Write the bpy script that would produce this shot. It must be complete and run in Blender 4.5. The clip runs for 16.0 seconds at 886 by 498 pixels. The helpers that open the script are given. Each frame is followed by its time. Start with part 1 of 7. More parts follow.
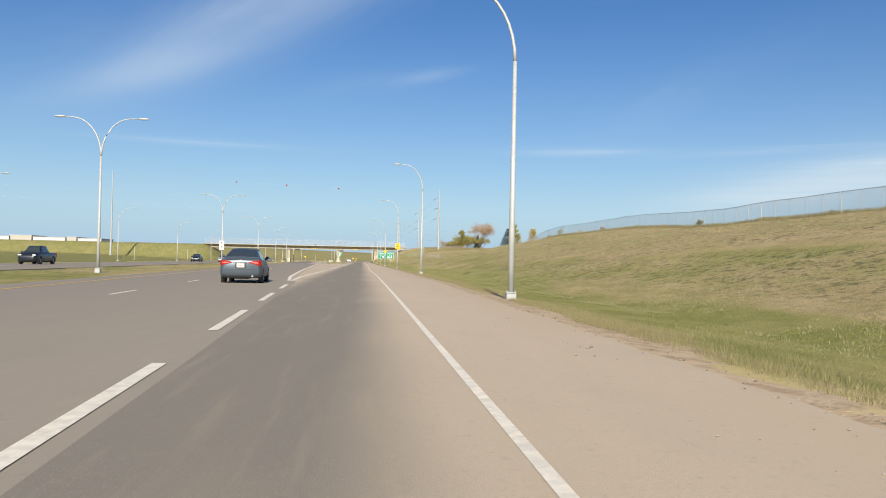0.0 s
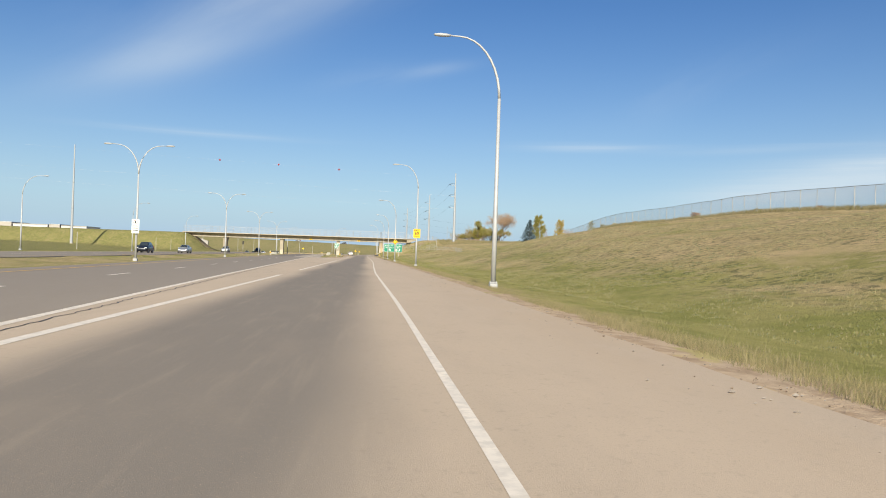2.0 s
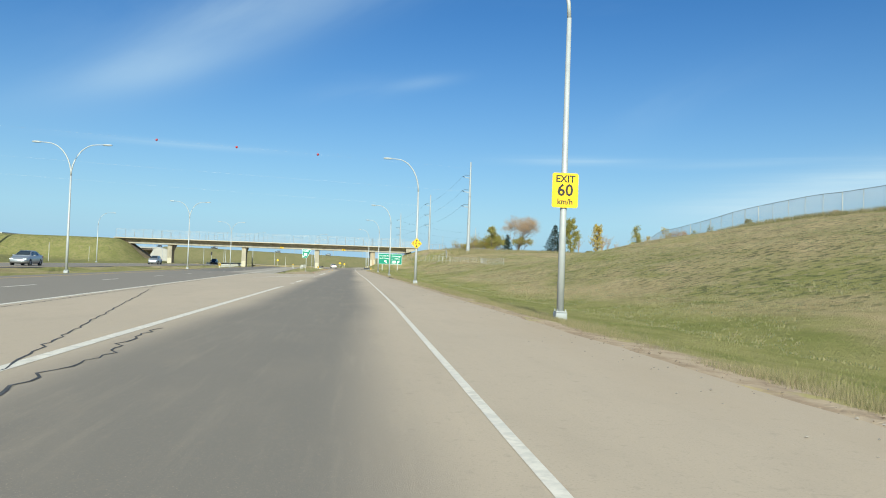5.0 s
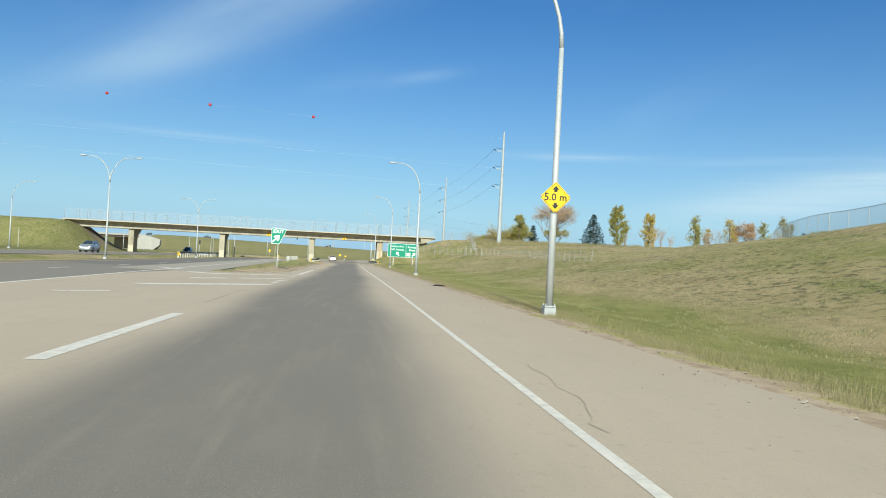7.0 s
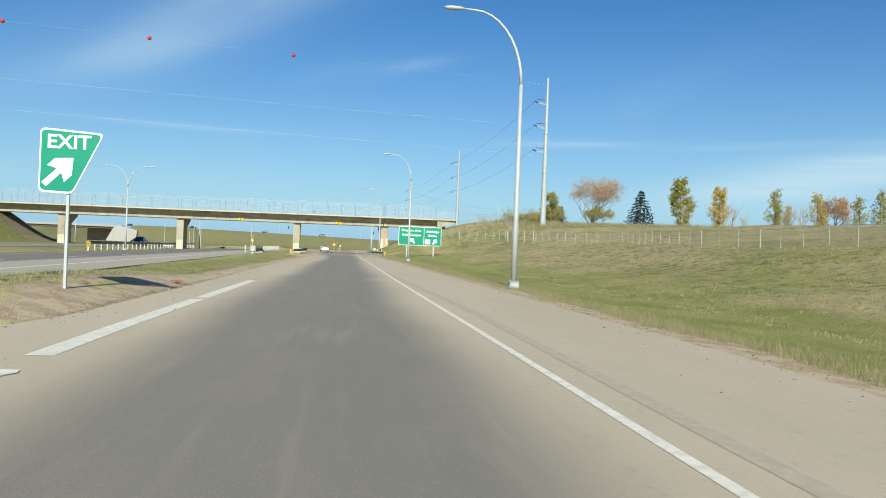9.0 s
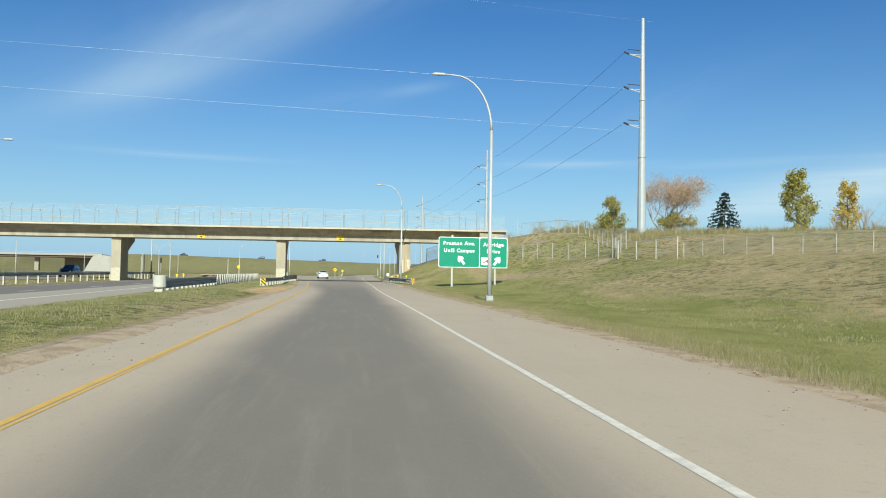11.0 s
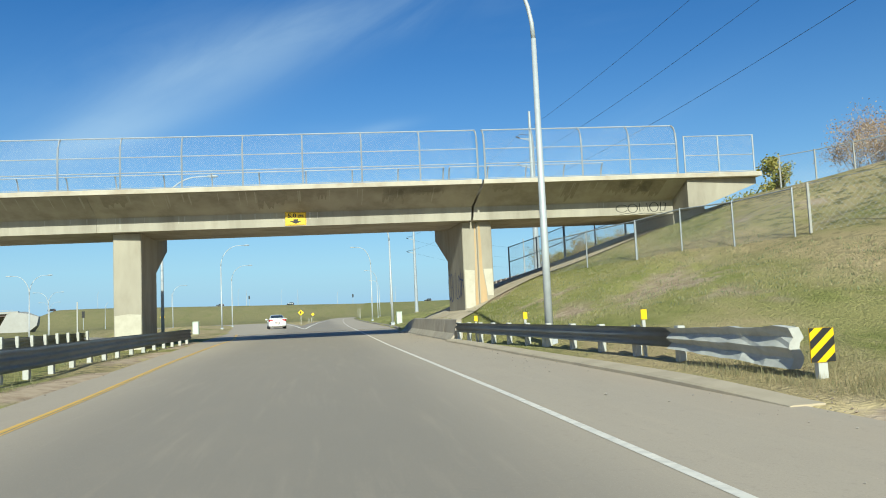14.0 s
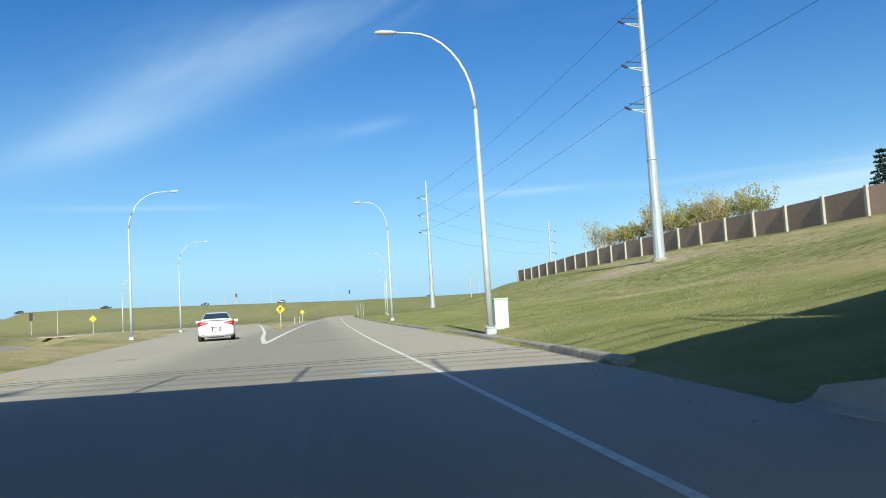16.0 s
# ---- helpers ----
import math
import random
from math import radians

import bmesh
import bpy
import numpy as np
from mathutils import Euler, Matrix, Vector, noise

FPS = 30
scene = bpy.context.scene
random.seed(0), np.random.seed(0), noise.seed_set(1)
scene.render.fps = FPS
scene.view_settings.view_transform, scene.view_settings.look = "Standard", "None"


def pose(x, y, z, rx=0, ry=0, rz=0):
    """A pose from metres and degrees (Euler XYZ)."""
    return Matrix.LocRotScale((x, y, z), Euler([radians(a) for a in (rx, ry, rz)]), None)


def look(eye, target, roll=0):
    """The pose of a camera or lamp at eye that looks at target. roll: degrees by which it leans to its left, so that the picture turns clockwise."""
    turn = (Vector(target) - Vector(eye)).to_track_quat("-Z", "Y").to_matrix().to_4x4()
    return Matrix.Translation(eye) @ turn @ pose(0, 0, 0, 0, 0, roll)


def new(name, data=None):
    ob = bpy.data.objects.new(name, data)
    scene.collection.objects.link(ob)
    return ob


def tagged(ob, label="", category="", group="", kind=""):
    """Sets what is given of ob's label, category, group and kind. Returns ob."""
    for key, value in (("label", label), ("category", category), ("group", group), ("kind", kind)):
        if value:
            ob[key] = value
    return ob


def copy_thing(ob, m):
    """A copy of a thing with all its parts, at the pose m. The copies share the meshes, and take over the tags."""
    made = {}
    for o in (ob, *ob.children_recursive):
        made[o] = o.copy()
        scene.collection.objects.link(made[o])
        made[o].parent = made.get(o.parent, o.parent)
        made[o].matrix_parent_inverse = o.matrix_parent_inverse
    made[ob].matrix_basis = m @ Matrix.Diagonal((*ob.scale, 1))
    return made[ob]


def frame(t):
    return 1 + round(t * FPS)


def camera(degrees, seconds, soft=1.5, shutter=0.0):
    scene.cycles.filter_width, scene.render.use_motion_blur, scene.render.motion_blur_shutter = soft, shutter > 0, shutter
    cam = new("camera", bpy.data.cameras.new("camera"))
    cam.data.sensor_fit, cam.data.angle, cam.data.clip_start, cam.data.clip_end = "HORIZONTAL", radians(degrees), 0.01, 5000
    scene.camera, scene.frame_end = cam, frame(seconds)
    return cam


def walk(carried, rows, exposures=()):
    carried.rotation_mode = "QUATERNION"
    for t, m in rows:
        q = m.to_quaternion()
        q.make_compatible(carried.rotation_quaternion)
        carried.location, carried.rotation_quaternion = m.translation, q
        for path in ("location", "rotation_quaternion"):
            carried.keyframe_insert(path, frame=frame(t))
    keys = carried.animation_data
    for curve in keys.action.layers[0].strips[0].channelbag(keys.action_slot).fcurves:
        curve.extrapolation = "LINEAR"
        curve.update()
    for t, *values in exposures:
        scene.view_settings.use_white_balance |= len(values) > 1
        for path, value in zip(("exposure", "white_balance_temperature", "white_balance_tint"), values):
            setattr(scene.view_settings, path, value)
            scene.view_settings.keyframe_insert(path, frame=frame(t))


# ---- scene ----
cam = camera(60.0, 16.0, 1.0)
PATH = [
    (0, look((-1.074, 0.000, 1.092), (1.021, 19.887, 1.422), 1.16)),
    (0.5, look((-0.878, 10.129, 1.068), (1.240, 30.016, 1.206), 1.82)),
    (1, look((-0.728, 20.407, 1.067), (1.335, 40.301, 1.108), 2.08)),
    (1.5, look((-0.699, 30.730, 1.092), (1.308, 50.629, 1.167), 2.04)),
    (2, look((-0.763, 40.955, 1.124), (1.227, 60.855, 1.296), 1.92)),
    (2.5, look((-0.878, 51.107, 1.114), (1.152, 71.001, 1.424), 2.04)),
    (3, look((-1.099, 61.484, 1.105), (1.021, 81.366, 1.538), 1.91)),
    (3.5, look((-1.258, 71.874, 1.135), (0.981, 91.742, 1.638), 2.05)),
    (3.7, look((-1.300, 76.021, 1.142), (1.007, 95.880, 1.678), 2.07)),
    (5.8, look((-1.140, 118.910, 1.113), (1.218, 138.764, 1.606), 2.05)),
    (6, look((-1.210, 122.870, 1.108), (1.124, 142.727, 1.603), 2.39)),
    (6.5, look((-1.400, 132.632, 1.102), (0.889, 152.494, 1.596), 2.85)),
    (7, look((-1.510, 142.307, 1.136), (0.817, 162.168, 1.492), 2.97)),
    (7.5, look((-1.582, 152.046, 1.100), (0.774, 171.905, 1.307), 2.94)),
    (8, look((-1.651, 161.742, 1.080), (0.740, 181.598, 1.180), 2.84)),
    (8.5, look((-1.763, 171.808, 1.071), (0.630, 191.664, 1.141), 2.64)),
    (9, look((-1.836, 181.849, 1.074), (0.631, 201.696, 1.139), 2.20)),
    (9.2, look((-1.852, 185.778, 1.076), (0.658, 205.619, 1.178), 1.91)),
    (11.3, look((-2.320, 228.100, 1.185), (0.055, 247.945, 1.922), 0.81)),
    (11.5, look((-2.330, 232.420, 1.175), (-0.093, 252.279, 1.963), 1.10)),
    (12, look((-2.460, 243.080, 1.130), (-0.436, 262.959, 1.970), 1.22)),
    (12.5, look((-2.565, 253.383, 1.076), (-0.517, 273.255, 2.032), 0.72)),
    (13, look((-2.580, 263.840, 1.081), (-0.330, 283.682, 2.188), -0.47)),
    (13.5, look((-2.530, 273.920, 1.105), (-0.005, 293.714, 2.456), -2.18)),
    (14, look((-2.555, 284.047, 1.135), (0.621, 303.728, 2.739), -2.55)),
    (14.5, look((-2.498, 294.104, 1.105), (2.349, 313.438, 2.753), -1.95)),
    (15, look((-2.407, 304.310, 1.117), (2.031, 323.709, 3.106), -2.99)),
    (15.2, look((-2.370, 308.320, 1.111), (1.842, 327.777, 3.035), -3.49)),
    (15.5, look((-2.232, 314.470, 1.103), (1.707, 334.004, 2.818), -3.55)),
    (16, look((-1.979, 325.012, 1.053), (1.342, 344.677, 2.562), -3.42)),
]
walk(cam, PATH, [(0, 0.45, 6600, 5), (0.5, 0.4, 6100, -4), (1, 0.45, 6700, 6), (2, 0.45, 6750, 6), (2.5, 0.45, 6250, -1), (3.2, 0.45, 5950, -7), (12.5, 0.4, 6000, -6), (14, 0.45, 5800, -9), (15, 0.55, 5900, -8), (15.5, 0.6, 5550, -9), (16, 0.62, 5750, -8)])

# ---- world, sun, exposure ----
SUN_EL, SUN_AZ = 30.2, 3.7      # the sun stands behind the way of travel, a little to its left
world = bpy.data.worlds.new("world")
scene.world = world
world.use_nodes = True
wn, wl = world.node_tree.nodes, world.node_tree.links
wn.clear()
w_out = wn.new("ShaderNodeOutputWorld")
w_bg = wn.new("ShaderNodeBackground")
w_bg.inputs["Strength"].default_value = 0.067
w_sky = wn.new("ShaderNodeTexSky")
w_sky.sky_type = "NISHITA"
w_sky.sun_disc = False
w_sky.sun_elevation = radians(SUN_EL)
w_sky.sun_rotation = radians(180 + SUN_AZ)
w_sky.altitude = 500
w_sky.air_density = 1.0
w_sky.dust_density = 1.2
w_sky.ozone_density = 1.6


def wmath(op, a, b=None, c=None):
    n = wn.new("ShaderNodeMath")
    n.operation = op
    for k, v in enumerate((a, b, c)):
        if v is None:
            continue
        if isinstance(v, (int, float)):
            n.inputs[k].default_value = v
        else:
            wl.new(v, n.inputs[k])
    return n.outputs[0]


def wband(v, lo, hi):
    n = wn.new("ShaderNodeMapRange")
    n.interpolation_type = "SMOOTHSTEP"
    n.inputs["From Min"].default_value, n.inputs["From Max"].default_value = lo, hi
    wl.new(v, n.inputs["Value"])
    return n.outputs[0]


w_co = wn.new("ShaderNodeTexCoord")
w_sep = wn.new("ShaderNodeSeparateXYZ")
wl.new(w_co.outputs["Generated"], w_sep.inputs[0])
# azimuth (degrees, to the right of +y) and elevation (degrees) of a direction
w_az = wmath("MULTIPLY", wmath("ARCTAN2", w_sep.outputs[0], w_sep.outputs[1]), 57.2958)
w_el = wmath("MULTIPLY", wmath("ARCSINE", w_sep.outputs[2]), 57.2958)


def wnoise(scale_az, scale_el, shear, detail, rough, seed, slope=0.0):
    comb = wn.new("ShaderNodeCombineXYZ")
    wl.new(wmath("MULTIPLY", wmath("ADD", w_az, wmath("MULTIPLY", w_el, shear)), scale_az), comb.inputs[0])
    wl.new(wmath("MULTIPLY", wmath("SUBTRACT", w_el, wmath("MULTIPLY", w_az, slope)), scale_el), comb.inputs[1])
    comb.inputs[2].default_value = seed
    n = wn.new("ShaderNodeTexNoise")
    n.inputs["Scale"].default_value = 1.0
    n.inputs["Detail"].default_value = detail
    n.inputs["Roughness"].default_value = rough
    n.inputs["Distortion"].default_value = 0.6
    wl.new(comb.outputs[0], n.inputs["Vector"])
    return n.outputs["Fac"]


def wblob(az, el, saz, sel, slope):
    """A soft streak round (az, el), slope: degrees up per degree right."""
    da = wmath("SUBTRACT", w_az, az)
    de = wmath("SUBTRACT", wmath("SUBTRACT", w_el, el), wmath("MULTIPLY", da, slope))
    q = wmath("ADD", wmath("POWER", wmath("ABSOLUTE", wmath("DIVIDE", da, saz)), 2.0),
              wmath("POWER", wmath("ABSOLUTE", wmath("DIVIDE", de, sel)), 2.0))
    return wmath("EXPONENT", wmath("MULTIPLY", q, -1.0))


# long cirrus: fibres run along the streak's own slope, broken up by finer noise
fibres = wband(wnoise(0.06, 0.20, 0.0, 5.0, 0.45, 3.0, 0.42), -0.15, 1.0)
veil = wband(wnoise(0.07, 0.24, 0.0, 6.0, 0.6, 12.0, 0.5), 0.25, 0.75)
streak = wband(wnoise(0.05, 1.5, 0.0, 6.0, 0.6, 9.0), 0.36, 0.75)


def cadd(a, env, tex, base, gain):
    return wmath("ADD", a, wmath("MULTIPLY", env, wmath("ADD", wmath("MULTIPLY", tex, gain), base)))


cloud = wmath("MULTIPLY", wblob(-15.5, 12.6, 5.5, 1.3, 0.36), wmath("ADD", wmath("MULTIPLY", fibres, 0.30), 0.10))
cloud = cadd(cloud, wblob(-11.0, 15.4, 9.5, 2.6, 0.42), fibres, 0.07, 0.20)
cloud = cadd(cloud, wblob(-5.0, 18.5, 8.0, 2.2, 0.36), fibres, 0.03, 0.22)
cloud = cadd(cloud, wblob(-12.0, 17.0, 9.0, 4.0, 0.45), veil, 0.0, 0.12)
cloud = cadd(cloud, wblob(4.0, 21.5, 10.0, 2.2, 0.22), wmath("MULTIPLY", veil, fibres), 0.03, 0.34)
cloud = cadd(cloud, wblob(4.6, 13.6, 2.6, 0.45, 0.16), fibres, 0.02, 0.26)
cloud = cadd(cloud, wblob(0.0, 12.8, 4.0, 0.9, 0.20), veil, 0.0, 0.10)
cloud = cadd(cloud, wblob(-11.5, 8.1, 6.5, 0.22, 0.00), streak, 0.14, 0.26)
cloud = cadd(cloud, wblob(16.5, 8.2, 5.0, 0.30, 0.0), streak, 0.18, 0.34)
cloud = cadd(cloud, wblob(28.0, 8.0, 6.0, 0.26, 0.03), streak, 0.16, 0.30)
cloud = cadd(cloud, wblob(31.0, 5.4, 8.5, 1.3, 0.13), streak, 0.55, 0.30)
cloud = cadd(cloud, wblob(42.0, 7.0, 12.0, 1.6, 0.08), streak, 0.40, 0.40)
cloud = cadd(cloud, wblob(24.0, 12.5, 6.0, 1.6, 0.32), wmath("MULTIPLY", veil, fibres), 0.01, 0.16)
cloud = cadd(cloud, wband(wnoise(0.02, 0.12, 0.5, 6.0, 0.6, 21.0), 0.55, 0.95), veil, 0.02, 0.10)
cloud = wmath("MINIMUM", wmath("MULTIPLY", cloud, 0.86), 0.7)
w_hue = wn.new("ShaderNodeHueSaturation")
w_hue.inputs["Hue"].default_value = 0.515
w_hue.inputs["Saturation"].default_value = 1.43
w_hue.inputs["Value"].default_value = 1.14
wl.new(w_sky.outputs[0], w_hue.inputs["Color"])
w_mix = wn.new("ShaderNodeMix")
w_mix.data_type = "RGBA"
w_mix.inputs["B"].default_value = (7.6, 8.6, 9.8, 1)
wl.new(cloud, w_mix.inputs["Factor"])
w_haze = wn.new("ShaderNodeMix")
w_haze.data_type = "RGBA"
w_haze.inputs["B"].default_value = (4.4, 6.5, 9.6, 1)
wl.new(wmath("MULTIPLY", wmath("EXPONENT", wmath("MULTIPLY", wmath("MAXIMUM", w_el, 0.0), -0.12)), 0.9), w_haze.inputs["Factor"])
wl.new(w_hue.outputs[0], w_haze.inputs["A"])
wl.new(w_haze.outputs["Result"], w_mix.inputs["A"])
wl.new(w_mix.outputs["Result"], w_bg.inputs["Color"])
wl.new(w_bg.outputs[0], w_out.inputs[0])

sun = new("sun", bpy.data.lights.new("sun", "SUN"))
sun.data.energy = 4.9
sun.data.angle = radians(0.53)
sun.data.color = (1.0, 0.915, 0.79)
_to = Vector((-math.sin(radians(SUN_AZ)) * math.cos(radians(SUN_EL)), -math.cos(radians(SUN_AZ)) * math.cos(radians(SUN_EL)), math.sin(radians(SUN_EL))))
sun.matrix_world = look(Vector((0, 0, 60)) + _to * 50, (0, 0, 60))

# ---- materials ----


def mat(name, base, rough=0.8, metal=0.0, alt=None, scale=1.0, amount=0.5, alt2=None, scale2=0.1, amount2=0.5, bump=0.0, bump_scale=20.0, stretch=(1, 1, 1), island=0.0, spec=0.5):
    """Principled material: base colour, a second colour by fine noise, a third by broad noise, and a bump."""
    m = bpy.data.materials.new(name)
    m.use_nodes = True
    nt = m.node_tree
    b = nt.nodes["Principled BSDF"]
    b.inputs["Roughness"].default_value = rough
    b.inputs["Metallic"].default_value = metal
    b.inputs["Specular IOR Level"].default_value = spec
    b.inputs["Base Color"].default_value = (*base, 1)
    tc = nt.nodes.new("ShaderNodeTexCoord")
    mp = nt.nodes.new("ShaderNodeMapping")
    mp.inputs["Scale"].default_value = stretch
    geo = nt.nodes.new("ShaderNodeNewGeometry")
    nt.links.new(geo.outputs["Position"], mp.inputs["Vector"])
    col = None

    def layer(prev, colour, sc, am, detail):
        n = nt.nodes.new("ShaderNodeTexNoise")
        n.inputs["Scale"].default_value = sc
        n.inputs["Detail"].default_value = detail
        n.inputs["Roughness"].default_value = 0.62
        nt.links.new(mp.outputs[0], n.inputs["Vector"])
        r = nt.nodes.new("ShaderNodeMapRange")
        r.interpolation_type = "SMOOTHSTEP"
        r.inputs["From Min"].default_value, r.inputs["From Max"].default_value = 0.38, 0.66
        r.inputs["To Max"].default_value = am
        nt.links.new(n.outputs["Fac"], r.inputs["Value"])
        x = nt.nodes.new("ShaderNodeMix")
        x.data_type = "RGBA"
        if prev is None:
            x.inputs["A"].default_value = (*base, 1)
        else:
            nt.links.new(prev, x.inputs["A"])
        x.inputs["B"].default_value = (*colour, 1)
        nt.links.new(r.outputs[0], x.inputs["Factor"])
        return x.outputs["Result"]

    if alt:
        col = layer(col, alt, scale, amount, 6)
    if alt2:
        col = layer(col, alt2, scale2, amount2, 4)
    if island:
        oi = nt.nodes.new("ShaderNodeObjectInfo")
        hs = nt.nodes.new("ShaderNodeHueSaturation")
        mr = nt.nodes.new("ShaderNodeMapRange")
        mr.inputs["To Min"].default_value, mr.inputs["To Max"].default_value = 1 - island, 1 + island
        nt.links.new(oi.outputs["Random"], mr.inputs["Value"])
        nt.links.new(mr.outputs[0], hs.inputs["Value"])
        if col:
            nt.links.new(col, hs.inputs["Color"])
        else:
            hs.inputs["Color"].default_value = (*base, 1)
        col = hs.outputs[0]
    if col:
        nt.links.new(col, b.inputs["Base Color"])
    if bump:
        n = nt.nodes.new("ShaderNodeTexNoise")
        n.inputs["Scale"].default_value = bump_scale
        n.inputs["Detail"].default_value = 5
        nt.links.new(mp.outputs[0], n.inputs["Vector"])
        bp = nt.nodes.new("ShaderNodeBump")
        bp.inputs["Strength"].default_value = bump
        bp.inputs["Distance"].default_value = 0.02
        nt.links.new(n.outputs["Fac"], bp.inputs["Height"])
        nt.links.new(bp.outputs[0], b.inputs["Normal"])
    return m


def leafy(name, colours, rough=0.7):
    """Leaf material: the colour runs through the ramp at random from leaf to leaf."""
    m = bpy.data.materials.new(name)
    m.use_nodes = True
    nt = m.node_tree
    b = nt.nodes["Principled BSDF"]
    b.inputs["Roughness"].default_value = rough
    b.inputs["Specular IOR Level"].default_value = 0.25
    g = nt.nodes.new("ShaderNodeNewGeometry")
    r = nt.nodes.new("ShaderNodeValToRGB")
    while len(r.color_ramp.elements) < len(colours):
        r.color_ramp.elements.new(0.5)
    for k, c in enumerate(colours):
        r.color_ramp.elements[k].position = k / (len(colours) - 1)
        r.color_ramp.elements[k].color = (*c, 1)
    nt.links.new(g.outputs["Random Per Island"], r.inputs["Fac"])
    nt.links.new(r.outputs["Color"], b.inputs["Base Color"])
    tr = nt.nodes.new("ShaderNodeBsdfTranslucent")
    nt.links.new(r.outputs["Color"], tr.inputs["Color"])
    mx = nt.nodes.new("ShaderNodeMixShader")
    mx.inputs[0].default_value = 0.3
    nt.links.new(b.outputs[0], mx.inputs[1])
    nt.links.new(tr.outputs[0], mx.inputs[2])
    nt.links.new(mx.outputs[0], nt.nodes["Material Output"].inputs[0])
    return m


M_CONC = mat("concrete", (0.325, 0.285, 0.22), 0.9, alt=(0.23, 0.195, 0.145), scale=1.3, amount=0.7, alt2=(0.44, 0.395, 0.305), scale2=0.35, amount2=0.6, bump=0.25, bump_scale=30, stretch=(1, 1, 0.35))
M_CONC_CURB = mat("weathered_concrete_edge", (0.45, 0.395, 0.31), 0.9, alt=(0.34, 0.27, 0.19), scale=2.2, amount=0.7, alt2=(0.56, 0.50, 0.40), scale2=0.5, amount2=0.5, bump=0.3, bump_scale=25)
M_CONC_DARK = mat("stained_concrete", (0.34, 0.30, 0.24), 0.9, alt=(0.22, 0.19, 0.15), scale=1.0, amount=0.6, bump=0.2, bump_scale=30)
M_GIRDER = mat("stained_girder_concrete", (0.335, 0.298, 0.235), 0.9, alt=(0.22, 0.19, 0.145), scale=1.3, amount=0.6, alt2=(0.44, 0.395, 0.315), scale2=0.7, amount2=0.6, bump=0.25, bump_scale=30, stretch=(1, 1, 0.16))
M_BARRIER = mat("barrier_concrete", (0.40, 0.34, 0.26), 0.9, alt=(0.29, 0.24, 0.18), scale=1.5, amount=0.7, alt2=(0.48, 0.42, 0.325), scale2=0.6, amount2=0.5, bump=0.25, bump_scale=40, island=0.08)
M_PAVING = mat("slope_paving_concrete", (0.48, 0.395, 0.275), 0.9, alt=(0.37, 0.295, 0.20), scale=1.2, amount=0.6, bump=0.2, bump_scale=25)
M_STEEL = mat("galvanised_steel", (0.44, 0.45, 0.45), 0.55, 0.15, alt=(0.35, 0.36, 0.37), scale=3, amount=0.5)
M_STEEL_M = mat("weathered_screen_steel", (0.42, 0.43, 0.44), 0.55, 0.3, alt=(0.33, 0.34, 0.35), scale=3, amount=0.5)
M_STEEL_D = mat("dull_galvanised_rail", (0.34, 0.35, 0.36), 0.5, 0.35, alt=(0.25, 0.26, 0.27), scale=2.5, amount=0.5, alt2=(0.45, 0.46, 0.46), scale2=0.5, amount2=0.4)
M_TOWER = mat("painted_pole_steel", (0.38, 0.40, 0.42), 0.55, 0.15, alt=(0.31, 0.33, 0.35), scale=1.5, amount=0.4)
M_WIRE = mat("fence_wire", (0.62, 0.64, 0.66), 0.5, 0.2)
M_CABLE = mat("power_cable", (0.06, 0.07, 0.09), 0.6, 0.2)
M_POSTW = mat("weathered_white_post", (0.47, 0.455, 0.41), 0.8, alt=(0.38, 0.365, 0.32), scale=6, amount=0.6)
M_WHITE = mat("road_paint_white", (0.80, 0.725, 0.61), 0.75, alt=(0.42, 0.38, 0.32), scale=7, amount=0.5, alt2=(0.66, 0.61, 0.53), scale2=0.9, amount2=0.5)
M_YELLOW = mat("road_paint_yellow", (0.72, 0.44, 0.08), 0.7, alt=(0.50, 0.33, 0.12), scale=4, amount=0.5)
M_SIGN_G = mat("sign_green", (0.0, 0.205, 0.12), 0.45, alt=(0.004, 0.235, 0.14), scale=2, amount=0.5)
M_SIGN_W = mat("sign_white", (0.80, 0.82, 0.80), 0.45)
M_SIGN_Y = mat("sign_yellow", (0.85, 0.52, 0.0), 0.45, alt=(0.78, 0.46, 0.0), scale=3, amount=0.4)
M_BLACK = mat("matt_black", (0.015, 0.014, 0.013), 0.6)
M_WIRE_D = mat("dull_fence_wire", (0.30, 0.31, 0.32), 0.6, 0.2)
M_WIRE_B = mat("screen_wire", (0.50, 0.52, 0.54), 0.55, 0.2)
M_RED = mat("marker_red", (0.48, 0.03, 0.03), 0.5)
M_RUBBER = mat("tyre_rubber", (0.02, 0.02, 0.02), 0.85)
M_ALLOY = mat("wheel_alloy", (0.42, 0.43, 0.45), 0.35, 0.8)
M_CHROME = mat("chrome", (0.75, 0.75, 0.76), 0.15, 1.0)
M_PLASTIC = mat("dark_trim_plastic", (0.03, 0.03, 0.033), 0.6)
M_LAMP_RED = mat("tail_lamp_red", (0.36, 0.01, 0.015), 0.12, spec=0.8)
M_PLATE = mat("number_plate", (0.72, 0.60, 0.56), 0.5)
M_LENS = mat("pale_red_lens", (0.60, 0.20, 0.18), 0.15, spec=0.8)
M_KERB = mat("weathered_kerb", (0.34, 0.29, 0.22), 0.9, alt=(0.20, 0.16, 0.12), scale=3, amount=0.7, bump=0.4, bump_scale=20, island=0.15)
M_TAR = mat("tar_seal", (0.05, 0.047, 0.043), 0.7, alt=(0.12, 0.11, 0.1), scale=6, amount=0.6)
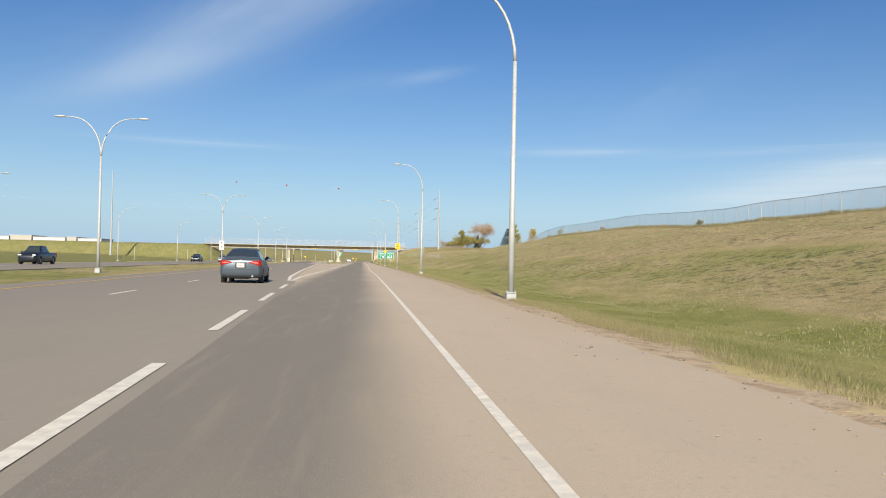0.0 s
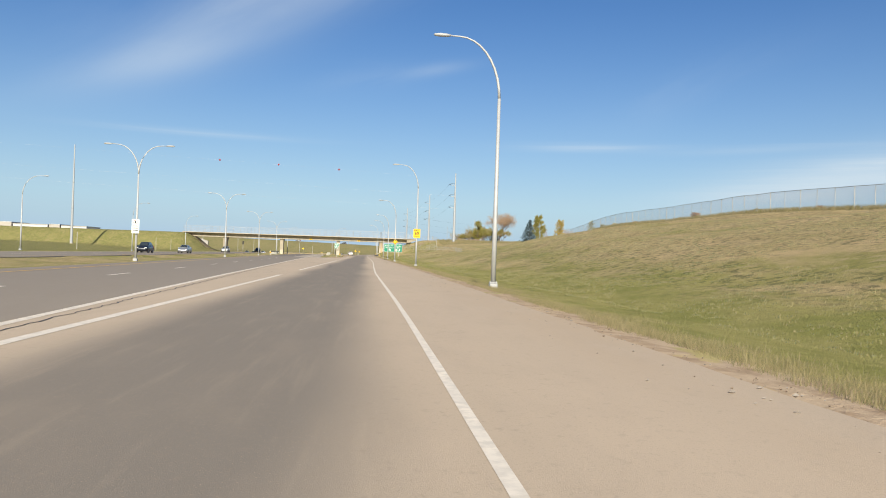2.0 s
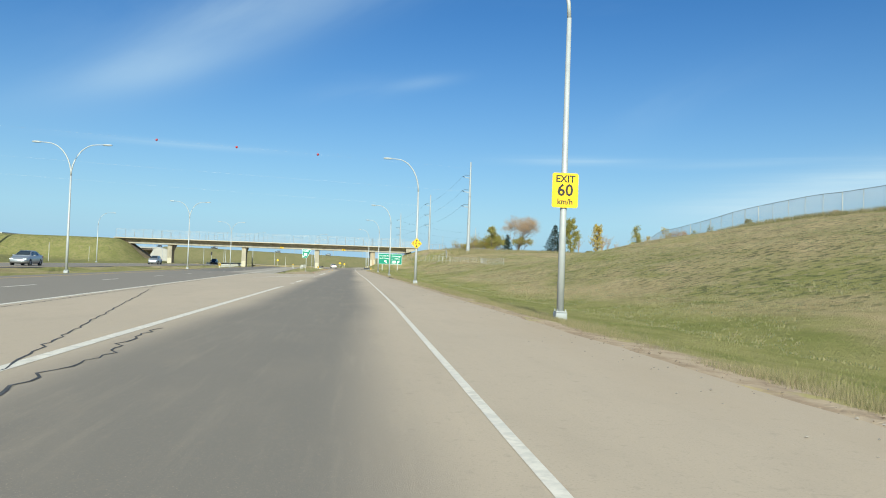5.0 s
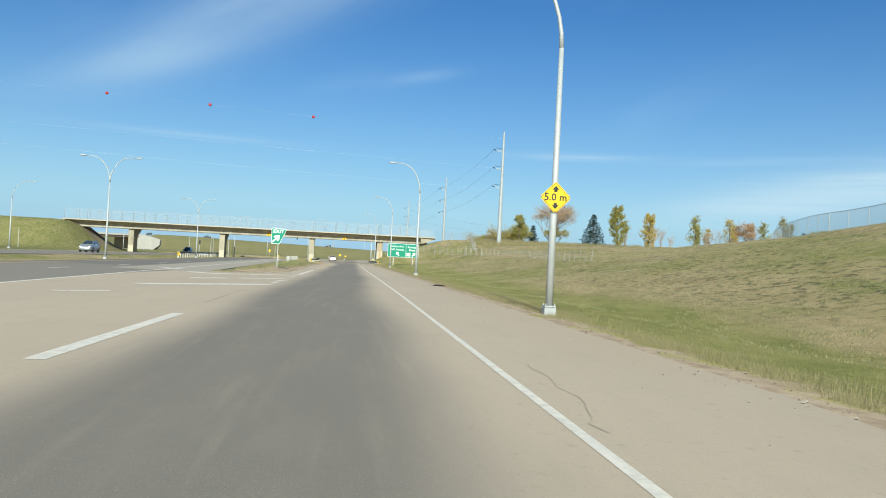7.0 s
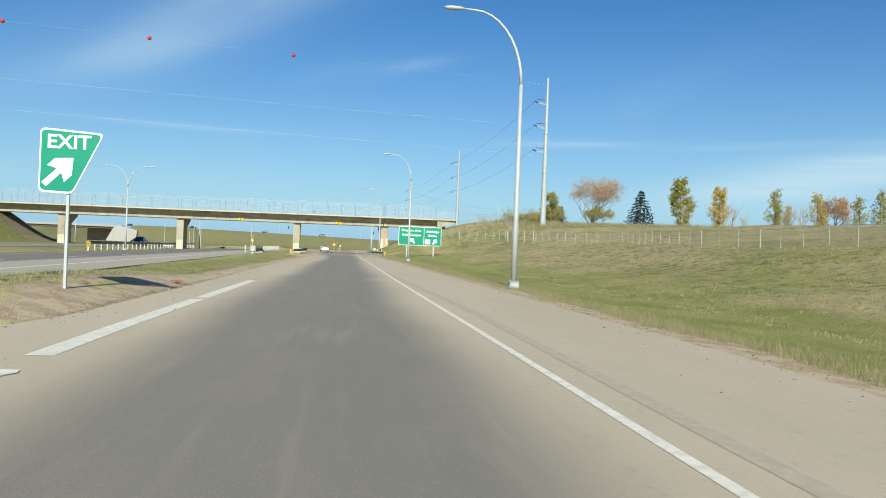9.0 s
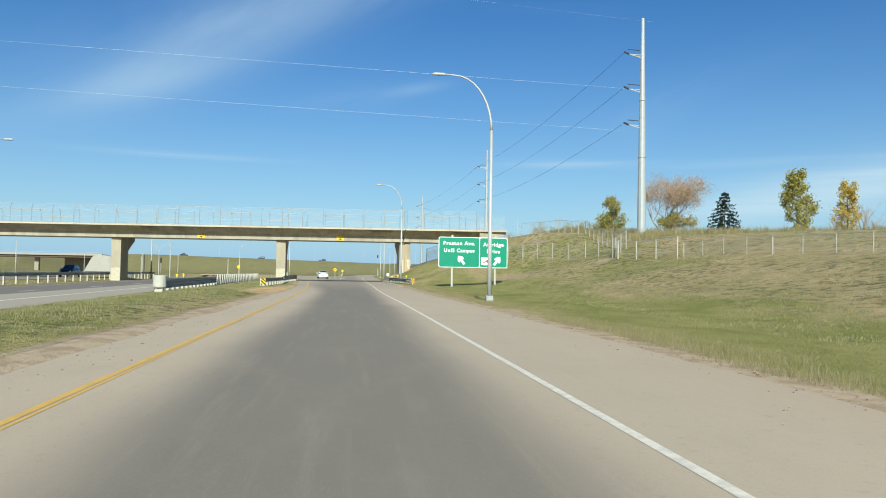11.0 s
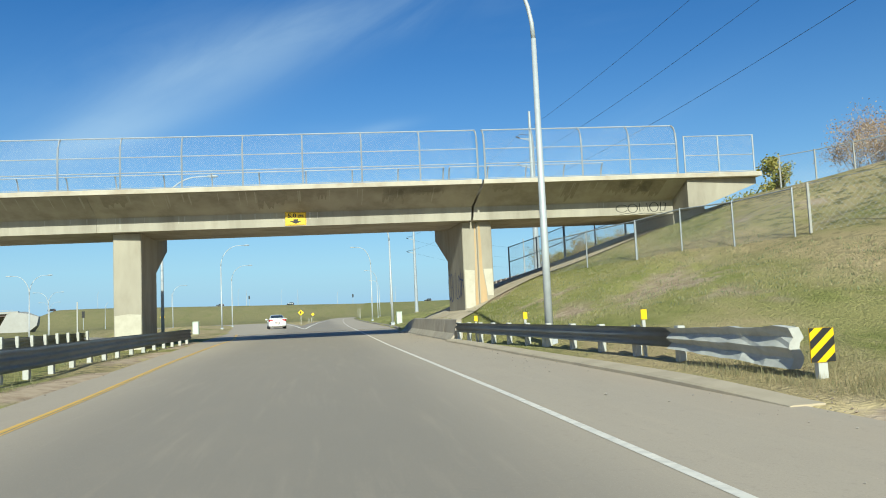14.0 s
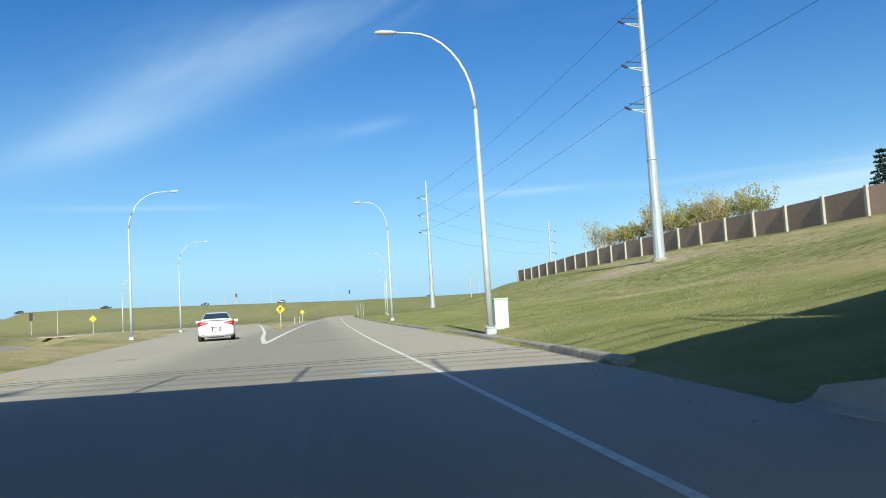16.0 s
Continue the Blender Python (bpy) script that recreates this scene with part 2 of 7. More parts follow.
M_SKID = mat("skid_rubber", (0.40, 0.33, 0.25), 0.85, alt=(0.47, 0.385, 0.29), scale=7, amount=0.9)
M_CRACK = mat("dusty_crack", (0.20, 0.175, 0.145), 0.85, alt=(0.33, 0.28, 0.22), scale=6, amount=0.8)
M_CLOD = mat("dry_earth_clods", (0.32, 0.25, 0.18), 0.95, alt=(0.20, 0.155, 0.11), scale=5, amount=0.7)
M_PLATE_BAR = mat("number_plate_bars", (0.50, 0.20, 0.17), 0.5)
M_SEDAN = mat("grey_blue_metallic_paint", (0.095, 0.12, 0.15), 0.42, 0.4)
M_CARWHITE = mat("white_car_paint", (0.80, 0.80, 0.80), 0.25, 0.0)
M_CARDARK = mat("dark_car_paint", (0.02, 0.025, 0.035), 0.25, 0.3)
M_CARSILVER = mat("silver_car_paint", (0.42, 0.44, 0.46), 0.3, 0.6)
M_CARGLASS = mat("tinted_car_glass", (0.035, 0.045, 0.05), 0.06, 0.0, spec=0.9)
M_WALLPANEL = mat("brown_precast_panel", (0.37, 0.255, 0.19), 0.9, alt=(0.29, 0.195, 0.145), scale=2, amount=0.5, island=0.1)
M_WALLPOST = mat("pale_precast_post", (0.42, 0.37, 0.32), 0.9, alt=(0.34, 0.30, 0.26), scale=3, amount=0.5)
M_CABINET = mat("pale_green_cabinet", (0.52, 0.58, 0.48), 0.55, alt=(0.46, 0.52, 0.42), scale=3, amount=0.4)
M_BARK = mat("bark", (0.16, 0.13, 0.10), 0.95, alt=(0.09, 0.07, 0.055), scale=6, amount=0.6, bump=0.4, bump_scale=25)
M_BARE = mat("bare_twigs", (0.36, 0.285, 0.225), 0.95, alt=(0.25, 0.195, 0.155), scale=4, amount=0.6)
M_BUILD = mat("pale_cladding", (0.55, 0.55, 0.55), 0.7, alt=(0.47, 0.47, 0.47), scale=0.1, amount=0.5)
M_BUILD_D = mat("tan_cladding", (0.42, 0.39, 0.35), 0.8)
M_CONC_PALE = mat("pale_smooth_concrete", (0.345, 0.325, 0.29), 0.9, alt=(0.30, 0.28, 0.245), scale=0.6, amount=0.5)
M_POST_DULL = mat("grey_weathered_fence_post", (0.38, 0.36, 0.32), 0.8, alt=(0.29, 0.27, 0.235), scale=6, amount=0.6)
M_BRIDGE_STEEL = mat("weathering_steel", (0.115, 0.08, 0.062), 0.8, alt=(0.085, 0.06, 0.05), scale=0.5, amount=0.5)
M_SPRAY_RED = mat("red_spray_paint", (0.75, 0.06, 0.05), 0.7)
M_GRAF = mat("blue_spray_paint", (0.035, 0.05, 0.16), 0.6)
M_GRAF_K = mat("black_spray_paint", (0.03, 0.025, 0.02), 0.6)
M_STAIN = mat("rust_stain", (0.46, 0.32, 0.175), 0.9, alt=(0.38, 0.25, 0.12), scale=3, amount=0.6, stretch=(1, 1, 0.3))
M_PATCH = mat("overpaint_patch", (0.50, 0.455, 0.355), 0.85, alt=(0.42, 0.37, 0.28), scale=3, amount=0.6)
M_LEAF_GOLD = leafy("golden_leaves", [(0.60, 0.40, 0.10), (0.52, 0.40, 0.10), (0.34, 0.31, 0.09)])
M_LEAF_GREEN = leafy("autumn_green_leaves", [(0.20, 0.22, 0.06), (0.33, 0.31, 0.09), (0.52, 0.41, 0.12)])
M_LEAF_RUST = leafy("rusty_leaves", [(0.50, 0.33, 0.19), (0.46, 0.30, 0.20), (0.56, 0.43, 0.24)])
M_LEAF_DARK = leafy("spruce_needles", [(0.018, 0.032, 0.026), (0.028, 0.045, 0.032), (0.04, 0.055, 0.035)])
M_LEAF_OLIVE = leafy("olive_leaves", [(0.25, 0.24, 0.08), (0.40, 0.34, 0.11), (0.30, 0.27, 0.09)])
M_STRAW = leafy("straw_grass", [(0.44, 0.36, 0.21), (0.34, 0.29, 0.16), (0.20, 0.20, 0.085), (0.30, 0.25, 0.13)])
M_OCHRE = leafy("ochre_grass", [(0.52, 0.37, 0.20), (0.45, 0.31, 0.165), (0.57, 0.42, 0.25)])
M_SAGE = leafy("sage_tufts", [(0.17, 0.19, 0.10), (0.27, 0.27, 0.13), (0.35, 0.31, 0.155), (0.42, 0.35, 0.19)])
M_GRASSBLADE = leafy("grass_blades", [(0.22, 0.245, 0.075), (0.29, 0.29, 0.10), (0.38, 0.34, 0.155)])


def asphalt(name, base, dark, lane_c, lane_w, tan):
    """Old asphalt: speckled, with long darker wheel lanes, pale dusty edges, patches and fine cracks."""
    m = bpy.data.materials.new(name)
    m.use_nodes = True
    nt = m.node_tree
    N, L = nt.nodes, nt.links
    b = N["Principled BSDF"]
    b.inputs["Roughness"].default_value = 0.85
    b.inputs["Specular IOR Level"].default_value = 0.3
    g = N.new("ShaderNodeNewGeometry")
    sp = N.new("ShaderNodeSeparateXYZ")
    L.new(g.outputs["Position"], sp.inputs[0])

    def noise_of(scale, detail, stretch):
        mp = N.new("ShaderNodeMapping")
        mp.inputs["Scale"].default_value = stretch
        L.new(g.outputs["Position"], mp.inputs["Vector"])
        n = N.new("ShaderNodeTexNoise")
        n.inputs["Scale"].default_value = scale
        n.inputs["Detail"].default_value = detail
        n.inputs["Roughness"].default_value = 0.6
        L.new(mp.outputs[0], n.inputs["Vector"])
        return n.outputs["Fac"]

    def step(v, lo, hi, top=1.0):
        r = N.new("ShaderNodeMapRange")
        r.interpolation_type = "SMOOTHSTEP"
        r.inputs["From Min"].default_value, r.inputs["From Max"].default_value = lo, hi
        r.inputs["To Max"].default_value = top
        L.new(v, r.inputs["Value"])
        return r.outputs[0]

    def mix(a, bcol, f):
        x = N.new("ShaderNodeMix")
        x.data_type = "RGBA"
        if isinstance(a, tuple):
            x.inputs["A"].default_value = (*a, 1)
        else:
            L.new(a, x.inputs["A"])
        x.inputs["B"].default_value = (*bcol, 1)
        L.new(f, x.inputs["Factor"])
        return x.outputs["Result"]

    def op(o, a, c):
        n = N.new("ShaderNodeMath")
        n.operation = o
        for k, v in enumerate((a, c)):
            if isinstance(v, (int, float)):
                n.inputs[k].default_value = v
            else:
                L.new(v, n.inputs[k])
        return n.outputs[0]

    col = mix(base, tan, step(noise_of(0.25, 5, (1, 0.25, 1)), 0.35, 0.7, 0.8))
    # darker travelled band along the lane
    wider = step(sp.outputs[1], 262, 312)
    lane = op("ABSOLUTE", op("SUBTRACT", op("ADD", sp.outputs[0], op("MULTIPLY", wider, 1.1)), op("ADD", lane_c, op("MULTIPLY", op("SUBTRACT", noise_of(0.05, 3, (0, 1, 0)), 0.5), 1.2))), 0)
    lane = op("DIVIDE", lane, op("ADD", 1.0, op("MULTIPLY", wider, 0.75)))
    band = op("MULTIPLY", op("SUBTRACT", 1.0, step(lane, lane_w * 0.55, lane_w * 1.25)), op("ADD", 0.80, op("MULTIPLY", noise_of(0.3, 3, (1.2, 0.12, 1)), 0.2)))
    # wear fades where the ramp widens
    band = op("MULTIPLY", band, op("SUBTRACT", 1.0, step(sp.outputs[1], 268, 306, 0.42)))
    col = mix(col, (base[0] * 0.74, base[1] * 0.78, base[2] * 0.82), step(sp.outputs[1], 258, 300, 0.6))
    col = mix(col, dark, band)
    col = mix(col, (base[0] * 0.6, base[1] * 0.6, base[2] * 0.6), step(noise_of(55, 2, (1, 1, 1)), 0.52, 0.75, 0.35))
    col = mix(col, (base[0] * 1.5, base[1] * 1.45, base[2] * 1.35), step(noise_of(90, 2, (1, 1, 1)), 0.6, 0.8, 0.4))
    col = mix(col, (base[0] * 0.72, base[1] * 0.72, base[2] * 0.73), step(noise_of(1.4, 7, (1, 0.35, 1)), 0.46, 0.72, 0.2))
    col = mix(col, (base[0] * 1.2, base[1] * 1.17, base[2] * 1.12), step(noise_of(5.0, 5, (1, 0.06, 1)), 0.5, 0.75, 0.12))
    col = mix(col, (base[0] * 0.6, base[1] * 0.6, base[2] * 0.62), step(noise_of(9.0, 6, (1, 0.8, 1)), 0.56, 0.72, 0.30))
    # sand spread over the outer shoulder
    sand = op("MULTIPLY", step(sp.outputs[0], 0.9, 2.9), step(noise_of(0.55, 6, (1, 0.3, 1)), 0.30, 0.62, 0.75))
    col = mix(col, (0.47, 0.365, 0.255), op("MULTIPLY", sand, op("SUBTRACT", 1.0, step(sp.outputs[1], 300, 345))))
    # cracks
    v = N.new("ShaderNodeTexVoronoi")
    v.feature = "DISTANCE_TO_EDGE"
    v.inputs["Scale"].default_value = 0.13
    wv = N.new("ShaderNodeVectorMath")
    wv.operation = "ADD"
    nn = N.new("ShaderNodeTexNoise")
    nn.inputs["Scale"].default_value = 0.7
    nn.inputs["Detail"].default_value = 5
    L.new(g.outputs["Position"], nn.inputs["Vector"])
    sc = N.new("ShaderNodeVectorMath")
    sc.operation = "SCALE"
    sc.inputs["Scale"].default_value = 3.0
    L.new(nn.outputs["Color"], sc.inputs[0])
    L.new(g.outputs["Position"], wv.inputs[0])
    L.new(sc.outputs[0], wv.inputs[1])
    L.new(wv.outputs[0], v.inputs["Vector"])
    crack = op("MULTIPLY", op("SUBTRACT", 1.0, step(v.outputs["Distance"], 0.0, 0.003)), step(noise_of(0.09, 2, (1, 1, 1)), 0.54, 0.66, 0.12))
    col = mix(col, (0.035, 0.033, 0.03), crack)
    L.new(col, b.inputs["Base Color"])
    bp = N.new("ShaderNodeBump")
    bp.inputs["Strength"].default_value = 0.35
    bp.inputs["Distance"].default_value = 0.01
    L.new(noise_of(120, 3, (1, 1, 1)), bp.inputs["Height"])
    L.new(bp.outputs[0], b.inputs["Normal"])
    return m


M_RAMP = asphalt("ramp_asphalt", (0.485, 0.392, 0.29), (0.192, 0.170, 0.143), -2.35, 1.75, (0.53, 0.425, 0.312))
M_HIGHWAY = asphalt("highway_asphalt", (0.345, 0.29, 0.23), (0.25, 0.217, 0.178), -30.0, 30.0, (0.385, 0.325, 0.255))


def grass_ground():
    """Autumn prairie grass: green in the damp low ground, straw on the slopes, bare soil in patches."""
    m = bpy.data.materials.new("prairie_grass")
    m.use_nodes = True
    nt = m.node_tree
    N, L = nt.nodes, nt.links
    b = N["Principled BSDF"]
    b.inputs["Roughness"].default_value = 0.95
    b.inputs["Specular IOR Level"].default_value = 0.1
    g = N.new("ShaderNodeNewGeometry")

    def noise_of(scale, detail, stretch, rough=0.6):
        mp = N.new("ShaderNodeMapping")
        mp.inputs["Scale"].default_value = stretch
        L.new(g.outputs["Position"], mp.inputs["Vector"])
        n = N.new("ShaderNodeTexNoise")
        n.inputs["Scale"].default_value = scale
        n.inputs["Detail"].default_value = detail
        n.inputs["Roughness"].default_value = rough
        L.new(mp.outputs[0], n.inputs["Vector"])
        return n.outputs["Fac"]

    def step(v, lo, hi, top=1.0):
        r = N.new("ShaderNodeMapRange")
        r.interpolation_type = "SMOOTHSTEP"
        r.inputs["From Min"].default_value, r.inputs["From Max"].default_value = lo, hi
        r.inputs["To Max"].default_value = top
        L.new(v, r.inputs["Value"])
        return r.outputs[0]

    def mix(a, bcol, f):
        x = N.new("ShaderNodeMix")
        x.data_type = "RGBA"
        for key, v in (("A", a), ("B", bcol)):
            if isinstance(v, tuple):
                x.inputs[key].default_value = (*v, 1)
            else:
                L.new(v, x.inputs[key])
        L.new(f, x.inputs["Factor"])
        return x.outputs["Result"]

    green = mix((0.285, 0.285, 0.085), (0.41, 0.365, 0.14), step(noise_of(0.5, 7, (1, 0.6, 1)), 0.35, 0.65))
    straw = mix((0.48, 0.375, 0.19), (0.59, 0.455, 0.25), step(noise_of(0.6, 7, (1, 0.5, 1)), 0.35, 0.65))
    lush = N.new("ShaderNodeAttribute")
    lush.attribute_name = "lush"
    broad = N.new("ShaderNodeMath")
    broad.operation = "ADD"
    L.new(noise_of(0.075, 7, (1.6, 0.55, 1), 0.68), broad.inputs[0])
    L.new(lush.outputs["Fac"], broad.inputs[1])
    col = mix(straw, green, step(broad.outputs[0], 0.42, 0.60))
    # sage clumps gather in broad drifts; straw flecks lie between them
    drift = N.new("ShaderNodeMath")
    drift.operation = "MULTIPLY"
    L.new(step(noise_of(2.3, 5, (1, 0.8, 1), 0.65), 0.49, 0.60, 0.72), drift.inputs[0])
    L.new(step(noise_of(0.10, 4, (1.3, 0.5, 1)), 0.30, 0.50), drift.inputs[1])
    drift2 = N.new("ShaderNodeMath")
    drift2.operation = "MULTIPLY"
    rough_at = N.new("ShaderNodeAttribute")
    rough_at.attribute_name = "rough"
    L.new(drift.outputs[0], drift2.inputs[0])
    L.new(rough_at.outputs["Fac"], drift2.inputs[1])
    col = mix(col, (0.085, 0.10, 0.05), drift2.outputs[0])
    fleck = N.new("ShaderNodeMath")
    fleck.operation = "MULTIPLY"
    L.new(step(noise_of(1.25, 6, (1, 0.7, 1), 0.65), 0.54, 0.62, 0.75), fleck.inputs[0])
    L.new(rough_at.outputs["Fac"], fleck.inputs[1])
    col = mix(col, (0.50, 0.40, 0.22), fleck.outputs[0])
    col = mix(col, (0.14, 0.15, 0.06), step(noise_of(6.5, 5, (1, 0.8, 1), 0.7), 0.55, 0.72, 0.35))
    # far embankments' sunlit slopes toned down in the colour itself, by dull olive
    dull_at = N.new("ShaderNodeAttribute")
    dull_at.attribute_name = "dull"
    col = mix(col, (0.205, 0.195, 0.082), dull_at.outputs["Fac"])
    soil = N.new("ShaderNodeAttribute")
    soil.attribute_name = "soil"
    sm = N.new("ShaderNodeMath")
    sm.operation = "MULTIPLY"
    L.new(soil.outputs["Fac"], sm.inputs[0])
    L.new(step(noise_of(0.7, 5, (1, 0.6, 1)), 0.3, 0.6, 1.6), sm.inputs[1])
    earth = mix((0.50, 0.385, 0.265), (0.37, 0.27, 0.18), step(noise_of(2.0, 5, (1, 1, 1)), 0.4, 0.65))
    col = mix(col, earth, step(sm.outputs[0], 0.15, 0.75))
    L.new(col, b.inputs["Base Color"])
    h = N.new("ShaderNodeMath")
    h.operation = "ADD"
    L.new(noise_of(1.6, 6, (1, 0.8, 1)), h.inputs[0])
    L.new(noise_of(14.0, 4, (1, 1, 1)), h.inputs[1])
    grassy = N.new("ShaderNodeMath")
    grassy.operation = "MULTIPLY"
    L.new(h.outputs[0], grassy.inputs[0])
    bare = N.new("ShaderNodeMapRange")
    bare.inputs["From Min"].default_value, bare.inputs["From Max"].default_value = 0.1, 0.7
    bare.inputs["To Min"].default_value, bare.inputs["To Max"].default_value = 1.0, 0.16
    L.new(soil.outputs["Fac"], bare.inputs["Value"])
    L.new(bare.outputs[0], grassy.inputs[1])
    bp = N.new("ShaderNodeBump")
    bp.inputs["Strength"].default_value = 0.9
    bp.inputs["Distance"].default_value = 0.24
    L.new(grassy.outputs[0], bp.inputs["Height"])
    L.new(bp.outputs[0], b.inputs["Normal"])
    return m


M_DARK_LANE = asphalt("dark_lane_asphalt", (0.235, 0.205, 0.175), (0.20, 0.175, 0.15), -30.0, 30.0, (0.26, 0.225, 0.19))
M_PALE_LANE = asphalt("pale_lane_asphalt", (0.47, 0.40, 0.315), (0.40, 0.345, 0.275), -30.0, 30.0, (0.50, 0.42, 0.33))
M_GRASS = grass_ground()

# ---- mesh helpers ----


def thing(name, m, label="", category="", group="", kind=""):
    ob = new(name)
    ob.empty_display_size = 0.3
    ob.matrix_world = m
    return tagged(ob, label, category, group, kind)


def part(name, bm, material, parent=None, label="", smooth=False):
    me = bpy.data.meshes.new(name)
    bmesh.ops.recalc_face_normals(bm, faces=bm.faces)
    bm.to_mesh(me)
    bm.free()
    me.materials.append(material)
    if smooth:
        me.shade_smooth()
    ob = new(name, me)
    if parent is not None:
        ob.parent = parent
    if label:
        ob["label"] = label
    return ob


def structure(name, bm, material, label="", category="", smooth=False, kind="structure"):
    return tagged(part(name, bm, material, None, "", smooth), label, category, "", kind)


def box(bm, cx, cy, cz, sx, sy, sz, bevel=0.0, m=None):
    r = bmesh.ops.create_cube(bm, size=1.0, matrix=Matrix.LocRotScale((cx, cy, cz), None, (sx, sy, sz)))
    vs = r["verts"]
    if bevel:
        es = list({e for v in vs for e in v.link_edges})
        r2 = bmesh.ops.bevel(bm, geom=es, offset=bevel, segments=1, affect="EDGES")
        vs = list({v for f in r2["faces"] for v in f.verts})
    if m is not None:
        bmesh.ops.transform(bm, matrix=m, verts=vs)
    return vs


def tube(bm, pts, radii, seg=8, caps=True):
    """A round bar along points, with a radius at each."""
    pts = [Vector(p) for p in pts]
    if isinstance(radii, (int, float)):
        radii = [radii] * len(pts)
    rings = []
    for k, p in enumerate(pts):
        d = (pts[min(k + 1, len(pts) - 1)] - pts[max(k - 1, 0)]).normalized()
        a = d.cross(Vector((0, 0, 1)) if abs(d.z) < 0.9 else Vector((1, 0, 0))).normalized()
        c = d.cross(a)
        rings.append([bm.verts.new(p + radii[k] * (math.cos(2 * math.pi * i / seg) * a + math.sin(2 * math.pi * i / seg) * c)) for i in range(seg)])
    for r0, r1 in zip(rings, rings[1:]):
        for i in range(seg):
            bm.faces.new((r0[i], r0[(i + 1) % seg], r1[(i + 1) % seg], r1[i]))
    if caps:
        bm.faces.new(rings[0][::-1])
        bm.faces.new(rings[-1])


def prism(bm, outline, axis, lo, hi):
    """Extrudes a closed outline of (a, b) along an axis: 'x' takes (y, z), 'y' takes (x, z), 'z' takes (x, y)."""
    def at(p, w):
        return {"x": (w, p[0], p[1]), "y": (p[0], w, p[1]), "z": (p[0], p[1], w)}[axis]
    a = [bm.verts.new(at(p, lo)) for p in outline]
    b = [bm.verts.new(at(p, hi)) for p in outline]
    bm.faces.new(a[::-1])
    bm.faces.new(b)
    for i in range(len(a)):
        j = (i + 1) % len(a)
        bm.faces.new((a[i], a[j], b[j], b[i]))


def loft(bm, rings, closed=True, caps=True):
    rows = [[bm.verts.new(p) for p in r] for r in rings]
    n = len(rows[0])
    for r0, r1 in zip(rows, rows[1:]):
        for i in range(n if closed else n - 1):
            bm.faces.new((r0[i], r0[(i + 1) % n], r1[(i + 1) % n], r1[i]))
    if caps and closed:
        bm.faces.new(rows[0][::-1])
        bm.faces.new(rows[-1])
    return rows


def lettering(name, text, size, m, material, parent, thick=0.004, spacing=1.0):
    """Raised letters in the built-in font, centred, facing -y after m's turn of a flat text."""
    cu = bpy.data.curves.new(name, "FONT")
    cu.body, cu.size, cu.extrude = text, size, thick
    cu.offset = size * 0.018
    cu.align_x, cu.align_y = "CENTER", "CENTER"
    cu.resolution_u = 2
    cu.space_character = spacing
    tmp = bpy.data.objects.new(name, cu)
    me = bpy.data.meshes.new_from_object(tmp)
    bpy.data.objects.remove(tmp)
    me.materials.clear()
    me.materials.append(material)
    ob = new(name, me)
    ob.parent = parent
    ob.matrix_basis = m
    return ob


def lerp_table(table, v):
    if v <= table[0][0]:
        return table[0][1]
    for (a, fa), (b, fb) in zip(table, table[1:]):
        if v <= b:
            return fa + (fb - fa) * (v - a) / (b - a)
    return table[-1][1]


# ---- the lie of the land ----
# x: metres to the right of the ramp's right-hand line; y: along the way of travel


def right_line(y):
    return 0.0001 * max(0.0, y - 310) ** 2 + lerp_table([(0, -0.1), (25, -0.02), (57, 0.0), (84, -0.2), (106, -0.1), (128, 0.12), (168, 0.12), (190, 0.0), (210, -0.13), (250, -0.18), (266, -0.35), (278, -0.32), (292, -0.16), (312, -0.22), (335, -0.1), (357, -0.2), (420, -0.05)], y)


def hwy(y):
    """The bend of the highway's axis: x of its zero line."""
    return -0.044 * y - 0.0016 * max(0.0, y - 335) ** 2


def dip(y):
    """The highway sinks a little beyond the overpass."""
    return -1.5 * smooth01(y, 338, 395) * (1 - smooth01(y, 540, 640))


LEFT_EDGE = [(-100, -30), (185.5, -10.6), (187, -7.6), (189, -6.2), (193, -5.6), (208, -5.7), (230, -6.1), (260, -6.2), (279, -6.3), (300, -7.4), (320, -8.7), (349, -10.3), (362, -11.6), (380, -13.4), (400, -15.4), (430, -18.5), (443, -22.5), (452, -30.0), (460, -47.0)]
YELLOW = [(205, -4.7), (239, -4.9), (260, -5.02), (270, -5.2), (282, -5.58), (297, -6.25), (307, -6.85), (320, -7.4), (330, -7.6), (349, -9.4), (362, -10.4), (392, -13.4), (430, -17.4)]
FORK_R = [(357, -4.1), (380, -3.9), (420, -3.2), (470, -1.2), (520, 0.6), (570, 2.3), (640, 6.6)]
FORK_L = [(357, -4.1), (366, -4.8), (380, -5.6), (410, -7.8), (440, -10.2), (460, -13.0), (470, -18.0), (478, -28.0), (484, -46.0)]


def right_edge(y):
    return 0.0001 * max(0.0, y - 310) ** 2 + lerp_table([(-60, 2.5), (5, 2.5), (40, 2.95), (110, 3.0), (150, 2.75), (250, 2.45), (266, 2.15), (284, 2.2), (296, 2.35), (312, 2.12), (331, 2.1), (338, 2.6), (350, 2.9), (600, 2.9)], y)


